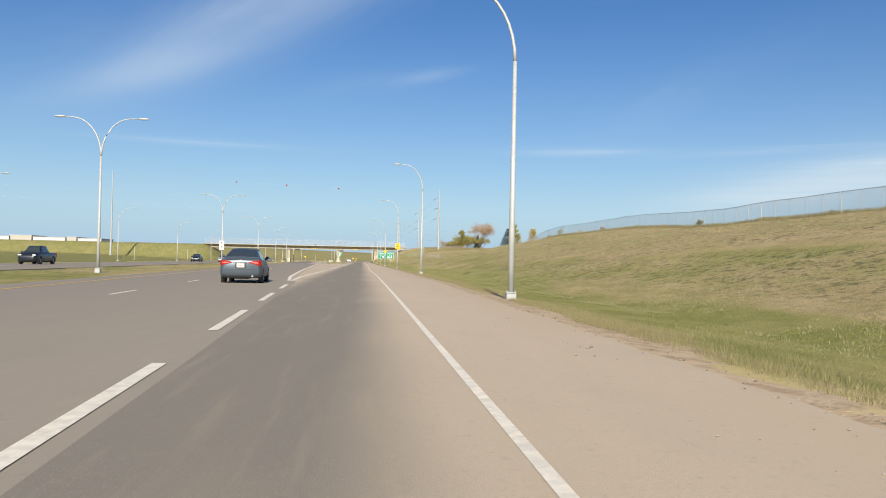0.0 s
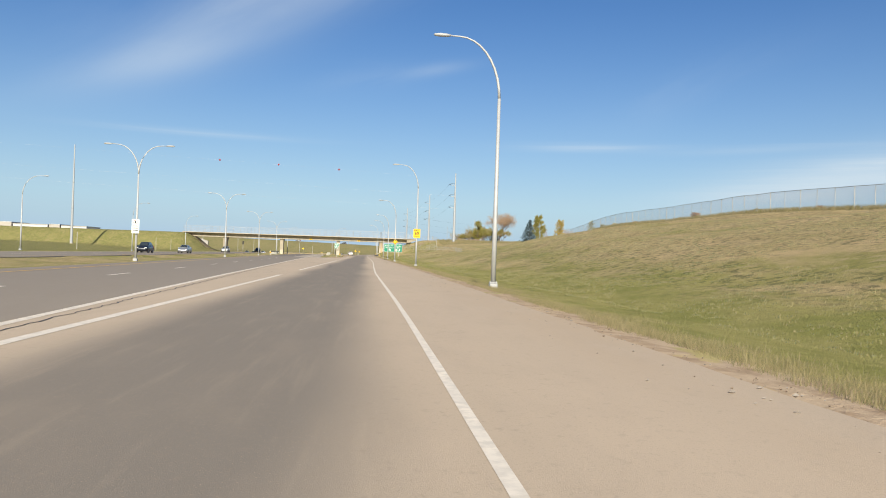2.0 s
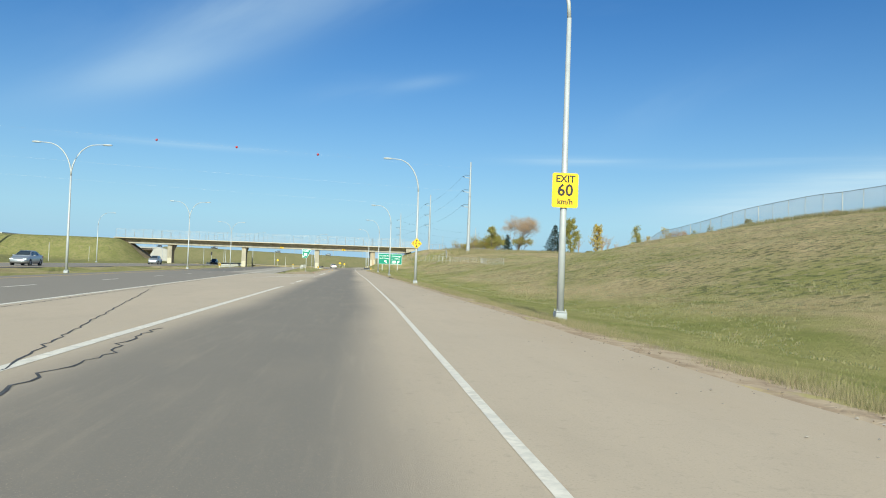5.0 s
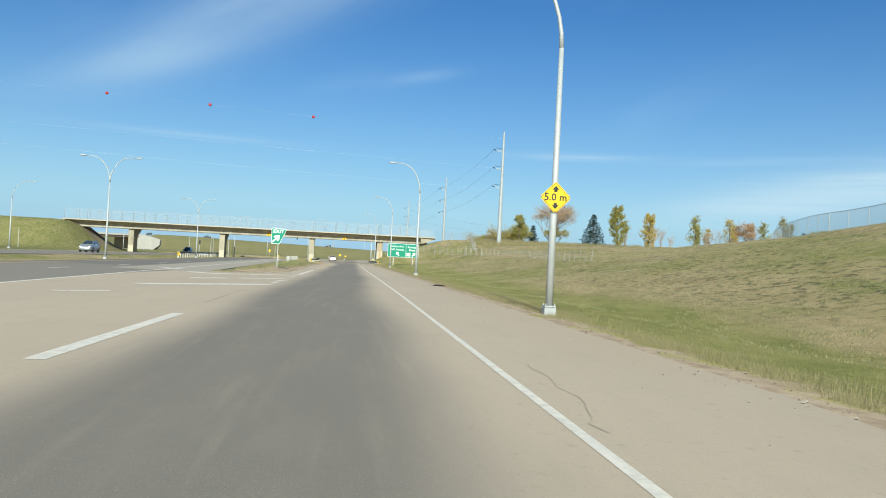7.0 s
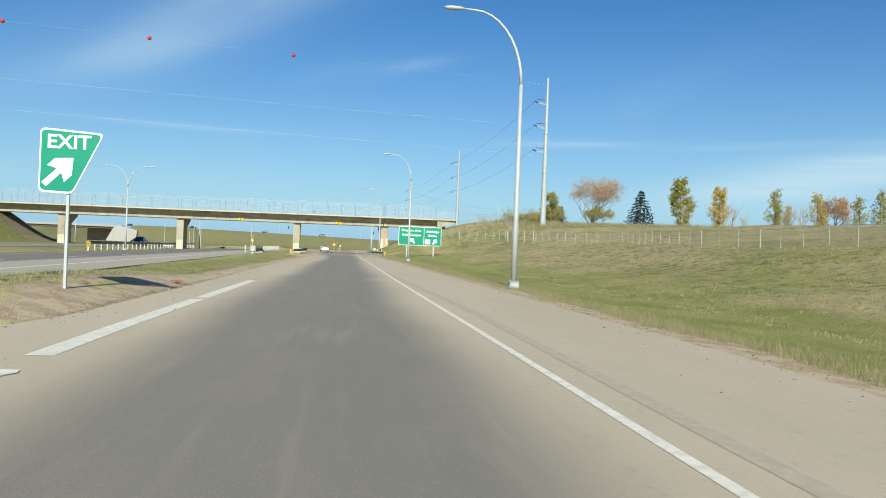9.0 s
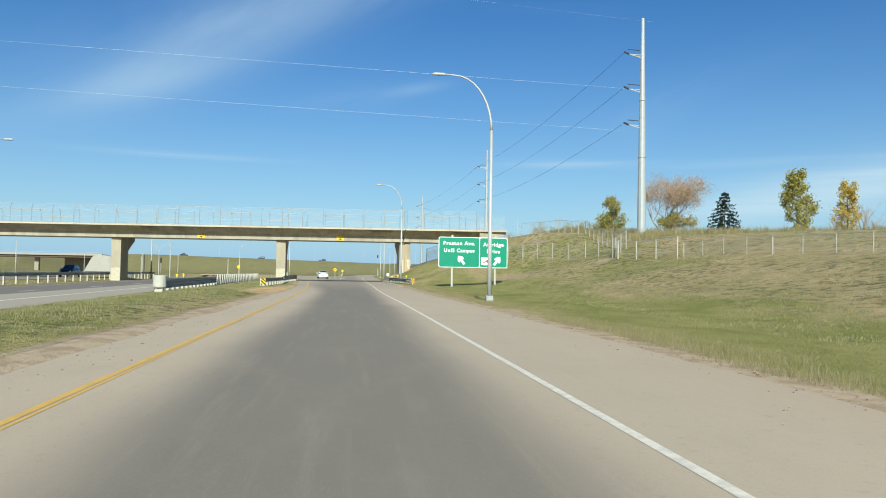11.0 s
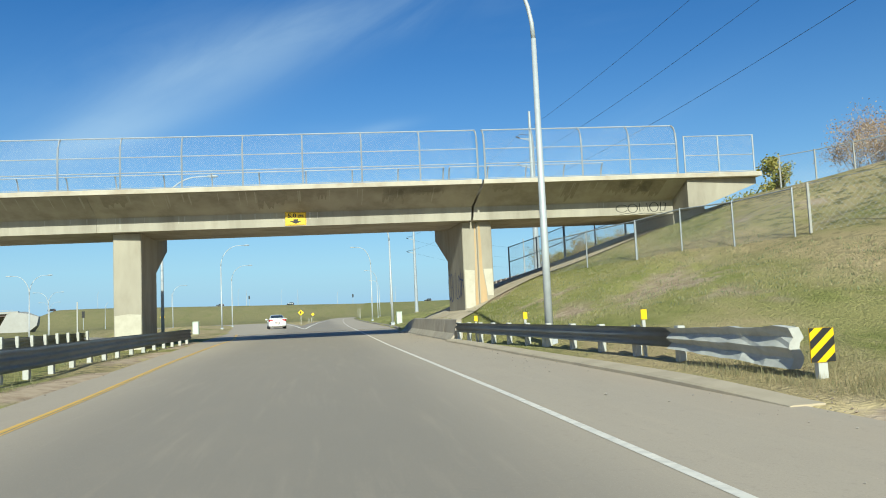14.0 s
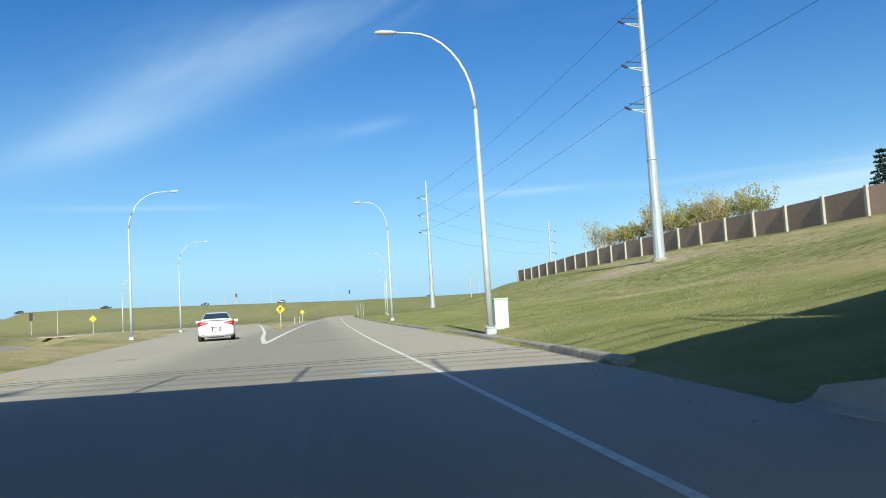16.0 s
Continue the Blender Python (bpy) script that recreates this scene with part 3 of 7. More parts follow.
PROFILES = [
    (-200, [(0.3, -0.05), (2.5, -0.25), (6.0, -0.5), (10.5, 0.3), (21, 3.1), (31, 4.8), (42.5, 6.0), (60, 6.6), (300, 8)]),
    (90, [(0.3, -0.05), (2.5, -0.25), (6.0, -0.5), (10.5, 0.3), (21, 3.2), (31, 5.0), (42.5, 6.5), (60, 7.0), (300, 8)]),
    (140, [(0.3, -0.05), (2.5, -0.25), (6.5, -0.5), (11, 0.3), (21, 3.3), (31, 5.7), (42.5, 7.6), (60, 7.8), (300, 8)]),
    (180, [(0.3, -0.05), (2.5, -0.22), (6.5, -0.45), (11, 0.3), (18, 2.1), (30, 5.3), (42.5, 7.7), (60, 7.8), (300, 8)]),
    (215, [(0.3, -0.05), (2.5, -0.2), (7, -0.35), (11, 0.35), (17.5, 1.8), (30, 4.0), (42.5, 5.9), (60, 6.6), (300, 8)]),
    (245, [(0.3, -0.03), (3, -0.1), (7.5, 0.0), (12, 0.7), (17.5, 2.0), (24, 2.6), (42.5, 5.0), (60, 5.6), (300, 6.8)]),
    (272, [(0.3, -0.02), (3, 0.0), (7.5, 0.2), (12, 0.9), (17.5, 2.4), (24, 4.1), (42.5, 5.5), (60, 5.8), (300, 6.8)]),
    (290, [(0.3, 0.0), (2, 0.15), (7.5, 0.45), (12, 1.5), (17.5, 3.3), (24, 5.0), (42.5, 5.8), (60, 6.0), (300, 6.8)]),
    (306, [(0.3, 0.05), (1.2, 0.3), (3.3, 0.9), (8, 2.3), (14, 4.4), (18, 5.8), (30, 6.2), (60, 6.3), (300, 6.8)]),
    (311, [(0.0, -0.05), (0.45, -0.03), (0.6, 0.2), (0.9, 0.4), (3.3, 1.3), (4.85, 1.9), (9.65, 3.45), (13, 4.75), (17, 6.3), (30, 6.5), (60, 6.4), (300, 6.8)]),
    (318, [(0.0, -0.05), (0.42, -0.03), (0.5, 0.6), (0.7, 0.8), (1.85, 1.1), (3.3, 1.7), (4.85, 2.4), (9.65, 4.0), (12.5, 4.95), (17, 6.35), (30, 6.5), (60, 6.4), (300, 6.8)]),
    (326, [(0.0, -0.05), (0.42, -0.03), (0.5, 0.5), (0.7, 0.72), (1.85, 1.1), (3.3, 1.7), (4.85, 2.4), (9.65, 4.0), (12.5, 4.95), (17, 6.35), (30, 6.5), (60, 6.4), (300, 6.8)]),
    (331, [(0.0, -0.05), (0.42, -0.03), (0.9, 0.12), (3.3, 0.8), (8, 2.4), (13, 4.6), (17, 6.2), (30, 6.5), (60, 6.4), (300, 6.8)]),
    (340, [(0.3, 0.12), (1.5, 0.4), (5, 0.9), (11, 2.0), (17, 3.9), (27, 5.4), (35, 5.9), (60, 6.2), (300, 6.8)]),
    (360, [(0.3, 0.12), (2, 0.3), (6, 0.7), (13, 1.7), (23.5, 3.9), (34.5, 5.8), (60, 6.8), (300, 8)]),
    (420, [(0.3, 0.12), (2, 0.2), (8, 0.6), (16, 2.0), (24, 4.0), (33, 5.8), (60, 6.5), (300, 7)]),
    (470, [(0.3, 0.12), (2, 0.2), (12, 0.5), (20, 1.8), (30, 5.0), (36, 5.6), (60, 5.0), (300, 4)]),
    (520, [(0.3, 0.1), (2, 0.2), (12, 0.4), (20, 0.7), (40, 1.2), (60, 1.4), (300, 2)]),
    (620, [(0.3, 0.1), (2, 0.2), (20, 0.4), (60, 0.8), (300, 1)]),
]


def smooth01(v, lo, hi):
    v = min(1.0, max(0.0, (v - lo) / (hi - lo)))
    return v * v * (3 - 2 * v)


def ridge(x, y):
    """The far raised road that closes the view."""
    gap = smooth01(x, -225, -215) * (1 - smooth01(x, -178, -163))
    top = lerp_table([(-400, 8.6), (-300, 8.8), (-215, 12.0), (-140, 12.0), (-80, 10.6), (-12, 9.1), (57, 7.6), (100, 7.4), (400, 7.0)], x)
    return top * smooth01(y, 690, 790) * (1 - gap)


def wiggle(x, y, k, a):
    return a * noise.noise(Vector((x * k, y * k, 3.7)))


def ground(x, y):
    r, l = right_edge(y), lerp_table(LEFT_EDGE, y)
    h = hwy(y)
    u = x - h
    if x > r:
        d = x - r
        z = None
        for (ya, pa), (yb, pb) in zip(PROFILES, PROFILES[1:]):
            if y <= yb:
                f = min(1.0, max(0.0, (y - ya) / (yb - ya)))
                f = f * f * (3 - 2 * f)
                z = lerp_table(pa, d) * (1 - f) + lerp_table(pb, d) * f
                break
        if z is None:
            z = lerp_table(PROFILES[-1][1], d)
        z += wiggle(x, y, 0.11, 0.18) * smooth01(d, 3, 10) + wiggle(x, y, 0.45, 0.05) * smooth01(d, 0.8, 3)
        return z + ridge(x, y)
    on_ramp = l - 0.02 < x <= r and y < 520
    on_right_branch = y > 357 and lerp_table(FORK_R, y) - 1.6 < x <= r
    on_left_branch = 357 < y < 484 and l < x < lerp_table(FORK_L, y) + 1.2
    if y > 362 and not (on_right_branch or on_left_branch) and l < x <= r:
        return -0.02 + ridge(x, y)
    if on_right_branch or (on_ramp and y <= 362) or on_left_branch:
        return -0.07 + ridge(x, y)
    if y < 186 and x > h - 12.5:
        return -0.07 + ridge(x, y)
    if -12.4 < u < -1.0:
        return -0.07 + ridge(x, y) + dip(y)
    if -34.2 < u < -21.2:
        return -0.07 + ridge(x, y) + dip(y)
    z = 0.0
    if u <= -34.2:
        d = -34.2 - u
        z = -0.25 * smooth01(d, 0.2, 5) + 1.6 * smooth01(d, 6, 60) + 3.0 * smooth01(d, 60, 220)
        z += dip(y) * (1 - smooth01(d, 0, 14))
        # approach bank of the overpass
        t = smooth01(-x, 54.5, 65.0)
        s = 1 - smooth01(abs(y - 321.5), 5, 24)
        z = max(z, (6.35 - 0.0) * t * s)
    elif -21.2 <= u <= -12.4:
        z = -0.22 * smooth01(min(u + 21.2, -12.4 - u), 0.1, 3.0) + dip(y)
    else:
        # between ramp and highway
        z = 0.03
        if y < 700:
            z += wiggle(x, y, 0.3, 0.06)
        # low mound at the nose of the island
        z += 0.40 * math.exp(-((y - 196.5) / 7.5) ** 2) * smooth01(l - x, 0.1, 2.0) * smooth01(u, -1.0, 1.2)
        z += 0.17 * smooth01(y, 215, 245) * (1 - smooth01(y, 262, 281)) * smooth01(l - x, 0.6, 2.6) * smooth01(u, -1.0, 1.0)
    if y > 330 and u > -1.0:
        z = wiggle(x, y, 0.05, 0.15) + 0.4 * smooth01(l - x, 0.6, 4.5) * smooth01(y, 340, 354) * (1 - smooth01(y, 418, 438)) + (dip(y) - 0.1) * (1 - smooth01(u, -1.0, 2.5))
    return z + ridge(x, y)


def axis_lines(cuts):
    out = []
    for lo, hi, step in cuts:
        n = max(1, round((hi - lo) / step))
        out += [lo + (hi - lo) * k / n for k in range(n)]
    return out + [cuts[-1][1]]


GX = axis_lines([(-3000, -900, 500), (-900, -300, 60), (-300, -70, 10), (-70, -36, 2), (-36, -12, 1.0), (-12, 1.6, 0.7), (1.6, 4.2, 0.26), (4.2, 12, 0.65), (12, 50, 1.5), (50, 120, 6), (120, 400, 40), (400, 3000, 500)])
GY = axis_lines([(-900, -120, 130), (-120, -20, 10), (-20, 300, 2.0), (300, 345, 1.0), (345, 480, 3), (480, 660, 8), (660, 830, 8), (830, 1200, 60), (1200, 4000, 500)])
verts, lush, soil, rough_g, dull = [], [], [], [], []
for y in GY:
    for x in GX:
        verts.append((x, y, ground(x, y)))
        d = x - right_edge(y)
        l = lerp_table(LEFT_EDGE, y)
        lush.append(0.20 * math.exp(-((d - 5.0) / 2.8) ** 2) - 0.08 * smooth01(d, 12, 28) + (0.05 * smooth01(d, 4, 20) if y > 325 else 0) + 0.12 * smooth01(y, 330, 420) if d > 0 else (0.17 if x < hwy(y) - 36 else 0.02) - 0.09 * smooth01(y, 330, 360))
        s = 1.25 * math.exp(-((d - 0.35 - 0.3 * noise.noise(Vector((2.0, y * 0.12, 0)))) / (0.95 if y < 215 else 0.7)) ** 2) if -0.3 < d and y < 292 else 0.0
        isle = 186 < y < 330 and hwy(y) - 1.4 < x < l
        if isle:
            wide = 1.35 - 0.75 * smooth01(y, 203, 222)
            s = max(s, 1.3 * math.exp(-((l - x) / wide) ** 4))
            lush[-1] += 0.2 * math.exp(-((l - x - 3.4) / 1.3) ** 2) * smooth01(y, 196, 206)
        s = max(s, 1.1 * math.exp(-(((x + 7.5) / 1.1) ** 2 + ((y - 273) / 9) ** 2)))
        s = max(s, 0.5 * math.exp(-(((x - 8.0) / 2.4) ** 2 + ((y - 306) / 4) ** 2)))
        s = max(s, 0.62 * math.exp(-(((x - 25) / 7) ** 2 + ((y - 386) / 9) ** 2)))
        if 280 < y < 319 and 2.5 < d < 17:
            s = max(s, 0.6 * smooth01(noise.noise(Vector((x * 0.3, y * 0.22, 6.0))) + 0.4 * noise.noise(Vector((x * 0.9, y * 0.7, 6.0))), 0.02, 0.5))
        soil.append(s)
        # dull: colour that lowers sunlit brightness far off and beyond the opposite road
        dull.append(0.75 * smooth01(y, 430, 520) if x > hwy(y) - 36 else max(0.45, 0.75 * smooth01(y, 430, 520)))
        rough_g.append(1.0 if y > 480 else smooth01(d, 6, 13) if d > 0 else 0.25 + 1.0 * math.exp(-((l - x - 1.5) / 1.1) ** 2) if isle else 0.8 if x < hwy(y) - 36 else 0.35)
nx = len(GX)
faces = [(j * nx + i, j * nx + i + 1, (j + 1) * nx + i + 1, (j + 1) * nx + i) for j in range(len(GY) - 1) for i in range(nx - 1)]
me = bpy.data.meshes.new("ground")
me.from_pydata(verts, [], faces)
me.materials.append(M_GRASS)
me.shade_smooth()
for key, vals in (("lush", lush), ("soil", soil), ("rough", rough_g), ("dull", dull)):
    at = me.attributes.new(key, "FLOAT", "POINT")
    at.data.foreach_set("value", vals)
tagged(new("ground", me), "rolling autumn prairie grass, green in the ditch and straw on the slopes", "ground", "", "structure")


def ribbon(name, edge_l, edge_r, ys, level, material, label, category, skirt=0.12, cols=1, sink=None):
    bm = bmesh.new()
    rows = []
    for y in ys:
        a, b = edge_l(y), edge_r(y)
        z = level + (sink(y) if sink else 0.0)
        top = [bm.verts.new((a + (b - a) * k / cols, y, z)) for k in range(cols + 1)]
        rows.append([bm.verts.new((a - 0.02, y, z - skirt))] + top + [bm.verts.new((b + 0.02, y, z - skirt))])
    for r0, r1 in zip(rows, rows[1:]):
        for i in range(len(r0) - 1):
            bm.faces.new((r0[i], r0[i + 1], r1[i + 1], r1[i]))
    return structure(name, bm, material, label, category)


def steps(a, b, d):
    n = max(1, round((b - a) / d))
    return [a + (b - a) * k / n for k in range(n + 1)]


ribbon("highway_road", lambda y: hwy(y) - 12.2, lambda y: hwy(y) - 1.2, steps(-150, 690, 10), 0.0, M_HIGHWAY, "worn grey asphalt highway with faded lane paint", "road", cols=2, sink=dip)
ribbon("highway_lane", lambda y: hwy(y) - 6.0, lambda y: hwy(y) - 1.25, steps(184, 420, 8), 0.0045, M_PALE_LANE, "paler worn lane of the highway", "road", cols=2, sink=dip, skirt=0.004)
ribbon("highway_lane", lambda y: hwy(y) - 12.0, lambda y: hwy(y) - 6.05, steps(190, 420, 8), 0.0045, M_DARK_LANE, "darker newer lane of the highway", "road", cols=2, sink=dip, skirt=0.004)
ribbon("opposite_road", lambda y: hwy(y) - 34, lambda y: hwy(y) - 21.4, steps(-150, 690, 10), 0.0, M_HIGHWAY, "worn grey asphalt carriageway beyond the median", "road", cols=2, sink=dip)
ribbon("ramp_road", lambda y: max(lerp_table(LEFT_EDGE, y), hwy(y) - lerp_table([(36, 2.5), (48, 3.45)], y)) if y < 186.5 else lerp_table(LEFT_EDGE, y), lambda y: right_edge(y) + (0.10 * noise.noise(Vector((0.0, y * 0.45, 2.0))) + 0.10 * noise.noise(Vector((5.0, y * 1.7, 2.0))) if y < 290 else 0.0), steps(-150, -8, 4) + steps(-7.5, 184, 0.8) + steps(186.4, 356, 0.8), 0.004, M_RAMP, "old asphalt exit ramp, dark in the wheel lane, dusty at the shoulders", "road", cols=2)
ribbon("branch_road", lambda y: lerp_table(FORK_R, y) - 1.3, right_edge, steps(356, 640, 6), 0.008, M_RAMP, "asphalt branch road curving gently away", "road", cols=2)
ribbon("loop_road", lambda y: lerp_table(LEFT_EDGE, y), lambda y: lerp_table(FORK_L, y) + 0.9, steps(356, 440, 3) + steps(441, 484, 1), 0.006, M_RAMP, "asphalt branch road bending away through the grass", "road", cols=2)


# ---- road markings ----


def stripe(name, fx, ys, width, z, material, label):
    bm = bmesh.new()
    low = dip if "highway" in label or "median" in label or "far carriageway" in label else (lambda y: 0.0)
    rows = [[bm.verts.new((fx(y) - width / 2, y, z + low(y))), bm.verts.new((fx(y) + width / 2, y, z + low(y)))] for y in ys]
    for a, b in zip(rows, rows[1:]):
        bm.faces.new((a[0], a[1], b[1], b[0]))
    return structure(name, bm, material, label, "road marking")


stripe("road_marking", right_line, steps(354, 600, 6), 0.095, 0.0116, M_WHITE, "white painted edge line along the branch road")
stripe("road_marking", right_line, steps(-60, 354, 6), 0.095, 0.0075, M_WHITE, "white painted edge line along the ramp shoulder")
stripe("road_marking", lambda y: lerp_table([(38.3, -4.5), (47, -4.72), (60, -4.66), (80, -4.6)], y), steps(38.3, 76.5, 3), 0.18, 0.0075, M_WHITE, "white painted line between ramp lane and gore")
for a, b in ((86, 139.7), (140.2, 141.2), (146.8, 148.2), (150.1, 156.3), (189.1, 196.7), (197.1, 205.0)):
    stripe("road_marking", lambda y: lerp_table([(75, -4.6), (150, -4.5), (186, -4.5), (192, -4.58), (205, -4.6)], y), steps(a, b, 3), 0.17 if a < 146 else 0.21 if a < 180 else 0.255, 0.0075, M_WHITE, "broken worn white line beside the gore")
stripe("road_marking", lambda y: lerp_table([(38.3, -4.62), (47, -5.35), (60, -6.05), (75, -6.8)], y) if y < 75 else hwy(y) - 3.5, steps(38.3, 75, 3) + steps(81, 560, 8), 0.17, 0.0075, M_WHITE, "white painted edge line of the highway")
for k in range(-6, 3):
    stripe("road_marking", lambda y: hwy(y) - 2.74, steps(11.7 + 8.25 * k, 16.3 + 8.25 * k, 4), 0.15, 0.0075, M_WHITE, "white dashed lane line on the highway")
for a in range(-54, 420, 12):
    stripe("road_marking", lambda y: hwy(y) - 7.0, steps(a + 4, a + 7, 3), 0.14, 0.0075, M_WHITE, "white dashed lane line on the highway")
stripe("road_marking", lambda y: hwy(y) - 10.7, steps(-60, 560, 8), 0.14, 0.0075, M_YELLOW, "faded yellow edge line beside the median")
stripe("road_marking", lambda y: hwy(y) - 22.9, steps(-60, 560, 8), 0.14, 0.0075, M_YELLOW, "faded yellow edge line beside the median")
stripe("road_marking", lambda y: hwy(y) - 32.6, steps(-60, 560, 8), 0.14, 0.0075, M_WHITE, "white edge line of the far carriageway")
for a in range(-54, 420, 12):
    stripe("road_marking", lambda y: hwy(y) - 27.7, steps(a, a + 3, 3), 0.14, 0.0075, M_WHITE, "white dashed lane line on the far carriageway")
for off, wide in ((-0.035, 0.085), (0.055, 0.035)):
    stripe("road_marking", lambda y: lerp_table(YELLOW, y) + off, steps(225, 345, 3), wide, 0.0075, M_YELLOW, "thin yellow painted line along the ramp's left side")
stripe("road_marking", lambda y: lerp_table(FORK_L, y), steps(357, 460, 3) + steps(461, 483, 1), 0.22, 0.011, M_WHITE, "white painted gore line at the fork")
stripe("road_marking", lambda y: lerp_table(FORK_R, y), steps(357, 470, 6), 0.22, 0.0122, M_WHITE, "white painted gore line at the fork")


def gore_bar(x0, y0, x1, y1, w, seed):
    """A hatching bar across the gore, with ragged worn edges."""
    rnd = random.Random(seed)
    bm = bmesh.new()
    a, b = Vector((x0, y0)), Vector((x1, y1))
    d = (b - a).normalized()
    side = Vector((-d.y, d.x))
    n = max(6, int((b - a).length / 0.14))
    z = 0.0078 + 0.0003 * seed
    rows = []
    for k in range(n + 1):
        worn = 0.72 + 0.5 * rnd.random() * (0.3 if rnd.random() < 0.12 else 1)
        worn *= 0.55 if k in (0, n) else 1.0
        c = a.lerp(b, k / n) + side * (rnd.random() - 0.5) * 0.06
        p, q = c - side * w / 2 * worn, c + side * w / 2 * worn
        rows.append((bm.verts.new((p.x, p.y, z)), bm.verts.new((q.x, q.y, z))))
    for r0, r1 in zip(rows, rows[1:]):
        bm.faces.new((r0[0], r1[0], r1[1], r0[1]))
    structure("road_marking", bm, M_WHITE, "worn white hatching bar painted in the gore", "road marking")


gore_bar(-8.1, 167.0, -4.45, 171.15, 0.75, 1)
gore_bar(-7.9, 174.1, -6.75, 176.05, 0.5, 2)
gore_bar(-6.4, 176.55, -4.56, 178.75, 0.55, 3)
gore_bar(-8.6, 181.35, -4.97, 185.4, 0.7, 4)
gore_bar(-8.5, 161.4, -7.5, 162.4, 0.35, 5)
gore_bar(-12.7, 189.3, -11.0, 187.1, 0.6, 6)
gore_bar(-9.75, 183.2, -8.65, 181.7, 0.9, 7)
gore_bar(-9.3, 187.4, -6.2, 188.4, 0.5, 8)
gore_bar(-4.56, 173.0, -4.46, 174.3, 0.2, 9)
gore_bar(-4.62, 175.3, -4.36, 176.9, 0.22, 10)
gore_bar(-4.62, 182.4, -4.5, 183.2, 0.24, 11)
gore_bar(-4.5, 172.3, -4.42, 172.6, 0.16, 12)
gore_bar(-4.72, 185.3, -4.45, 188.3, 0.24, 13)


# ---- the overpass ----
def face_y(x):
    """y of the girder's near face; the bridge runs slightly askew."""
    return 318.0 - 0.068 * x


BR_L, BR_R, JOINT = -65.3, 16.95, 4.42
CURB = 6.70
overpass = thing("overpass", Matrix.Identity(4), "concrete box girder overpass, weathered, with chain-link screens on its curbs", "bridge")
bm = bmesh.new()
for x0, x1 in ((BR_L, -12.006), (-11.994, JOINT - 0.05), (JOINT + 0.05, 13.6)):
    rings = []
    for x in (x0, x1):
        fy = face_y(x)
        lean = 0.16 if abs(x - JOINT) < 0.2 else 0.0
        rings.append([(x - lean, fy, 5.13), (x - lean * 0.6, fy, 5.74), (x + lean * 0.3, fy - 1.60, 6.49), (x + lean * 0.3, fy + 7.8, 6.49), (x, fy + 7.2, 6.2), (x, fy + 7.1, 5.55), (x - lean, fy + 4.0, 5.13)])
    loft(bm, rings)
part("girder", bm, M_GIRDER, overpass, "stained concrete box girder")
bm = bmesh.new()
for x0, x1 in ((BR_L - 0.5, JOINT + 0.0), (JOINT + 0.09, BR_R)):
    rings = []
    for x in (x0, x1):
        fy = face_y(x)
        rings.append([(x, fy - 1.38, 6.495), (x, fy + 7.56, 6.495), (x, fy + 7.56, 6.6), (x, fy - 1.38, 6.6)])
    loft(bm, rings)
part("deck", bm, M_CONC_DARK, overpass, "concrete deck slab")
for side in (0, 1):
    bm = bmesh.new()
    for x0, x1 in ((BR_L - 0.5, JOINT), (JOINT + 0.09, BR_R)):
        rings = []
        n = max(1, round((x1 - x0) / 0.45))
        for k in range(n + 1):
            x = x0 + (x1 - x0) * k / n
            y0 = face_y(x) + (-1.75 if side == 0 else 7.57)
            c = 0.012 * noise.noise(Vector((x * 1.3, side * 9.0, 0))) + 0.008 * noise.noise(Vector((x * 5.0, side * 9.0, 4)))
            rings.append([(x, y0, 6.50), (x, y0 + 0.36, 6.50), (x, y0 + 0.36, CURB - 0.02), (x, y0 + 0.33, CURB + c), (x, y0 + 0.025 + c, CURB + c), (x, y0, CURB - 0.025 + c)])
        loft(bm, rings)
    part("curb", bm, M_CONC_CURB, overpass, "chipped, streaked concrete curb")

PIERS = [(-51.8, 0.5, 1.17), (-31.6, 0.2, 1.17), (-11.46, -0.1, 1.17), (3.87, 0.9, 0.69)]
for px, zb, wide in PIERS:
    fy = face_y(px) + 0.5
    bm = bmesh.new()
    # stem with a bracket towards the rear, wider at its head
    prism(bm, [(fy, zb - 0.6), (fy, 5.128), (fy + 3.5, 5.128), (fy + 6.6, 5.54), (fy + 6.95, 5.56), (fy + 6.95, 4.89), (fy + 3.62, 3.6), (fy + 3.62, zb - 0.6)], "x", px, px + wide)
    bmesh.ops.bevel(bm, geom=list(bm.edges), offset=0.03, segments=1, affect="EDGES")
    for v in bm.verts:
        v.co.x -= 0.03 * (v.co.y - fy)
    part("pier", bm, M_CONC, overpass, "tapered concrete pier with flared head")
for px, z1 in ((-51.8, 1.5), (-31.6, 1.35), (-11.46, 1.55)):
    bm = bmesh.new()
    fp = face_y(px) + 0.5
    prism(bm, [(px + 0.035, -0.3), (px + 1.135, -0.3), (px + 1.135, z1), (px + 0.6, z1 + 0.04), (px + 0.035, z1 - 0.02)], "y", fp - 0.006, fp + 0.05)
    part("patch", bm, M_PATCH, overpass, "pale painted-over foot")
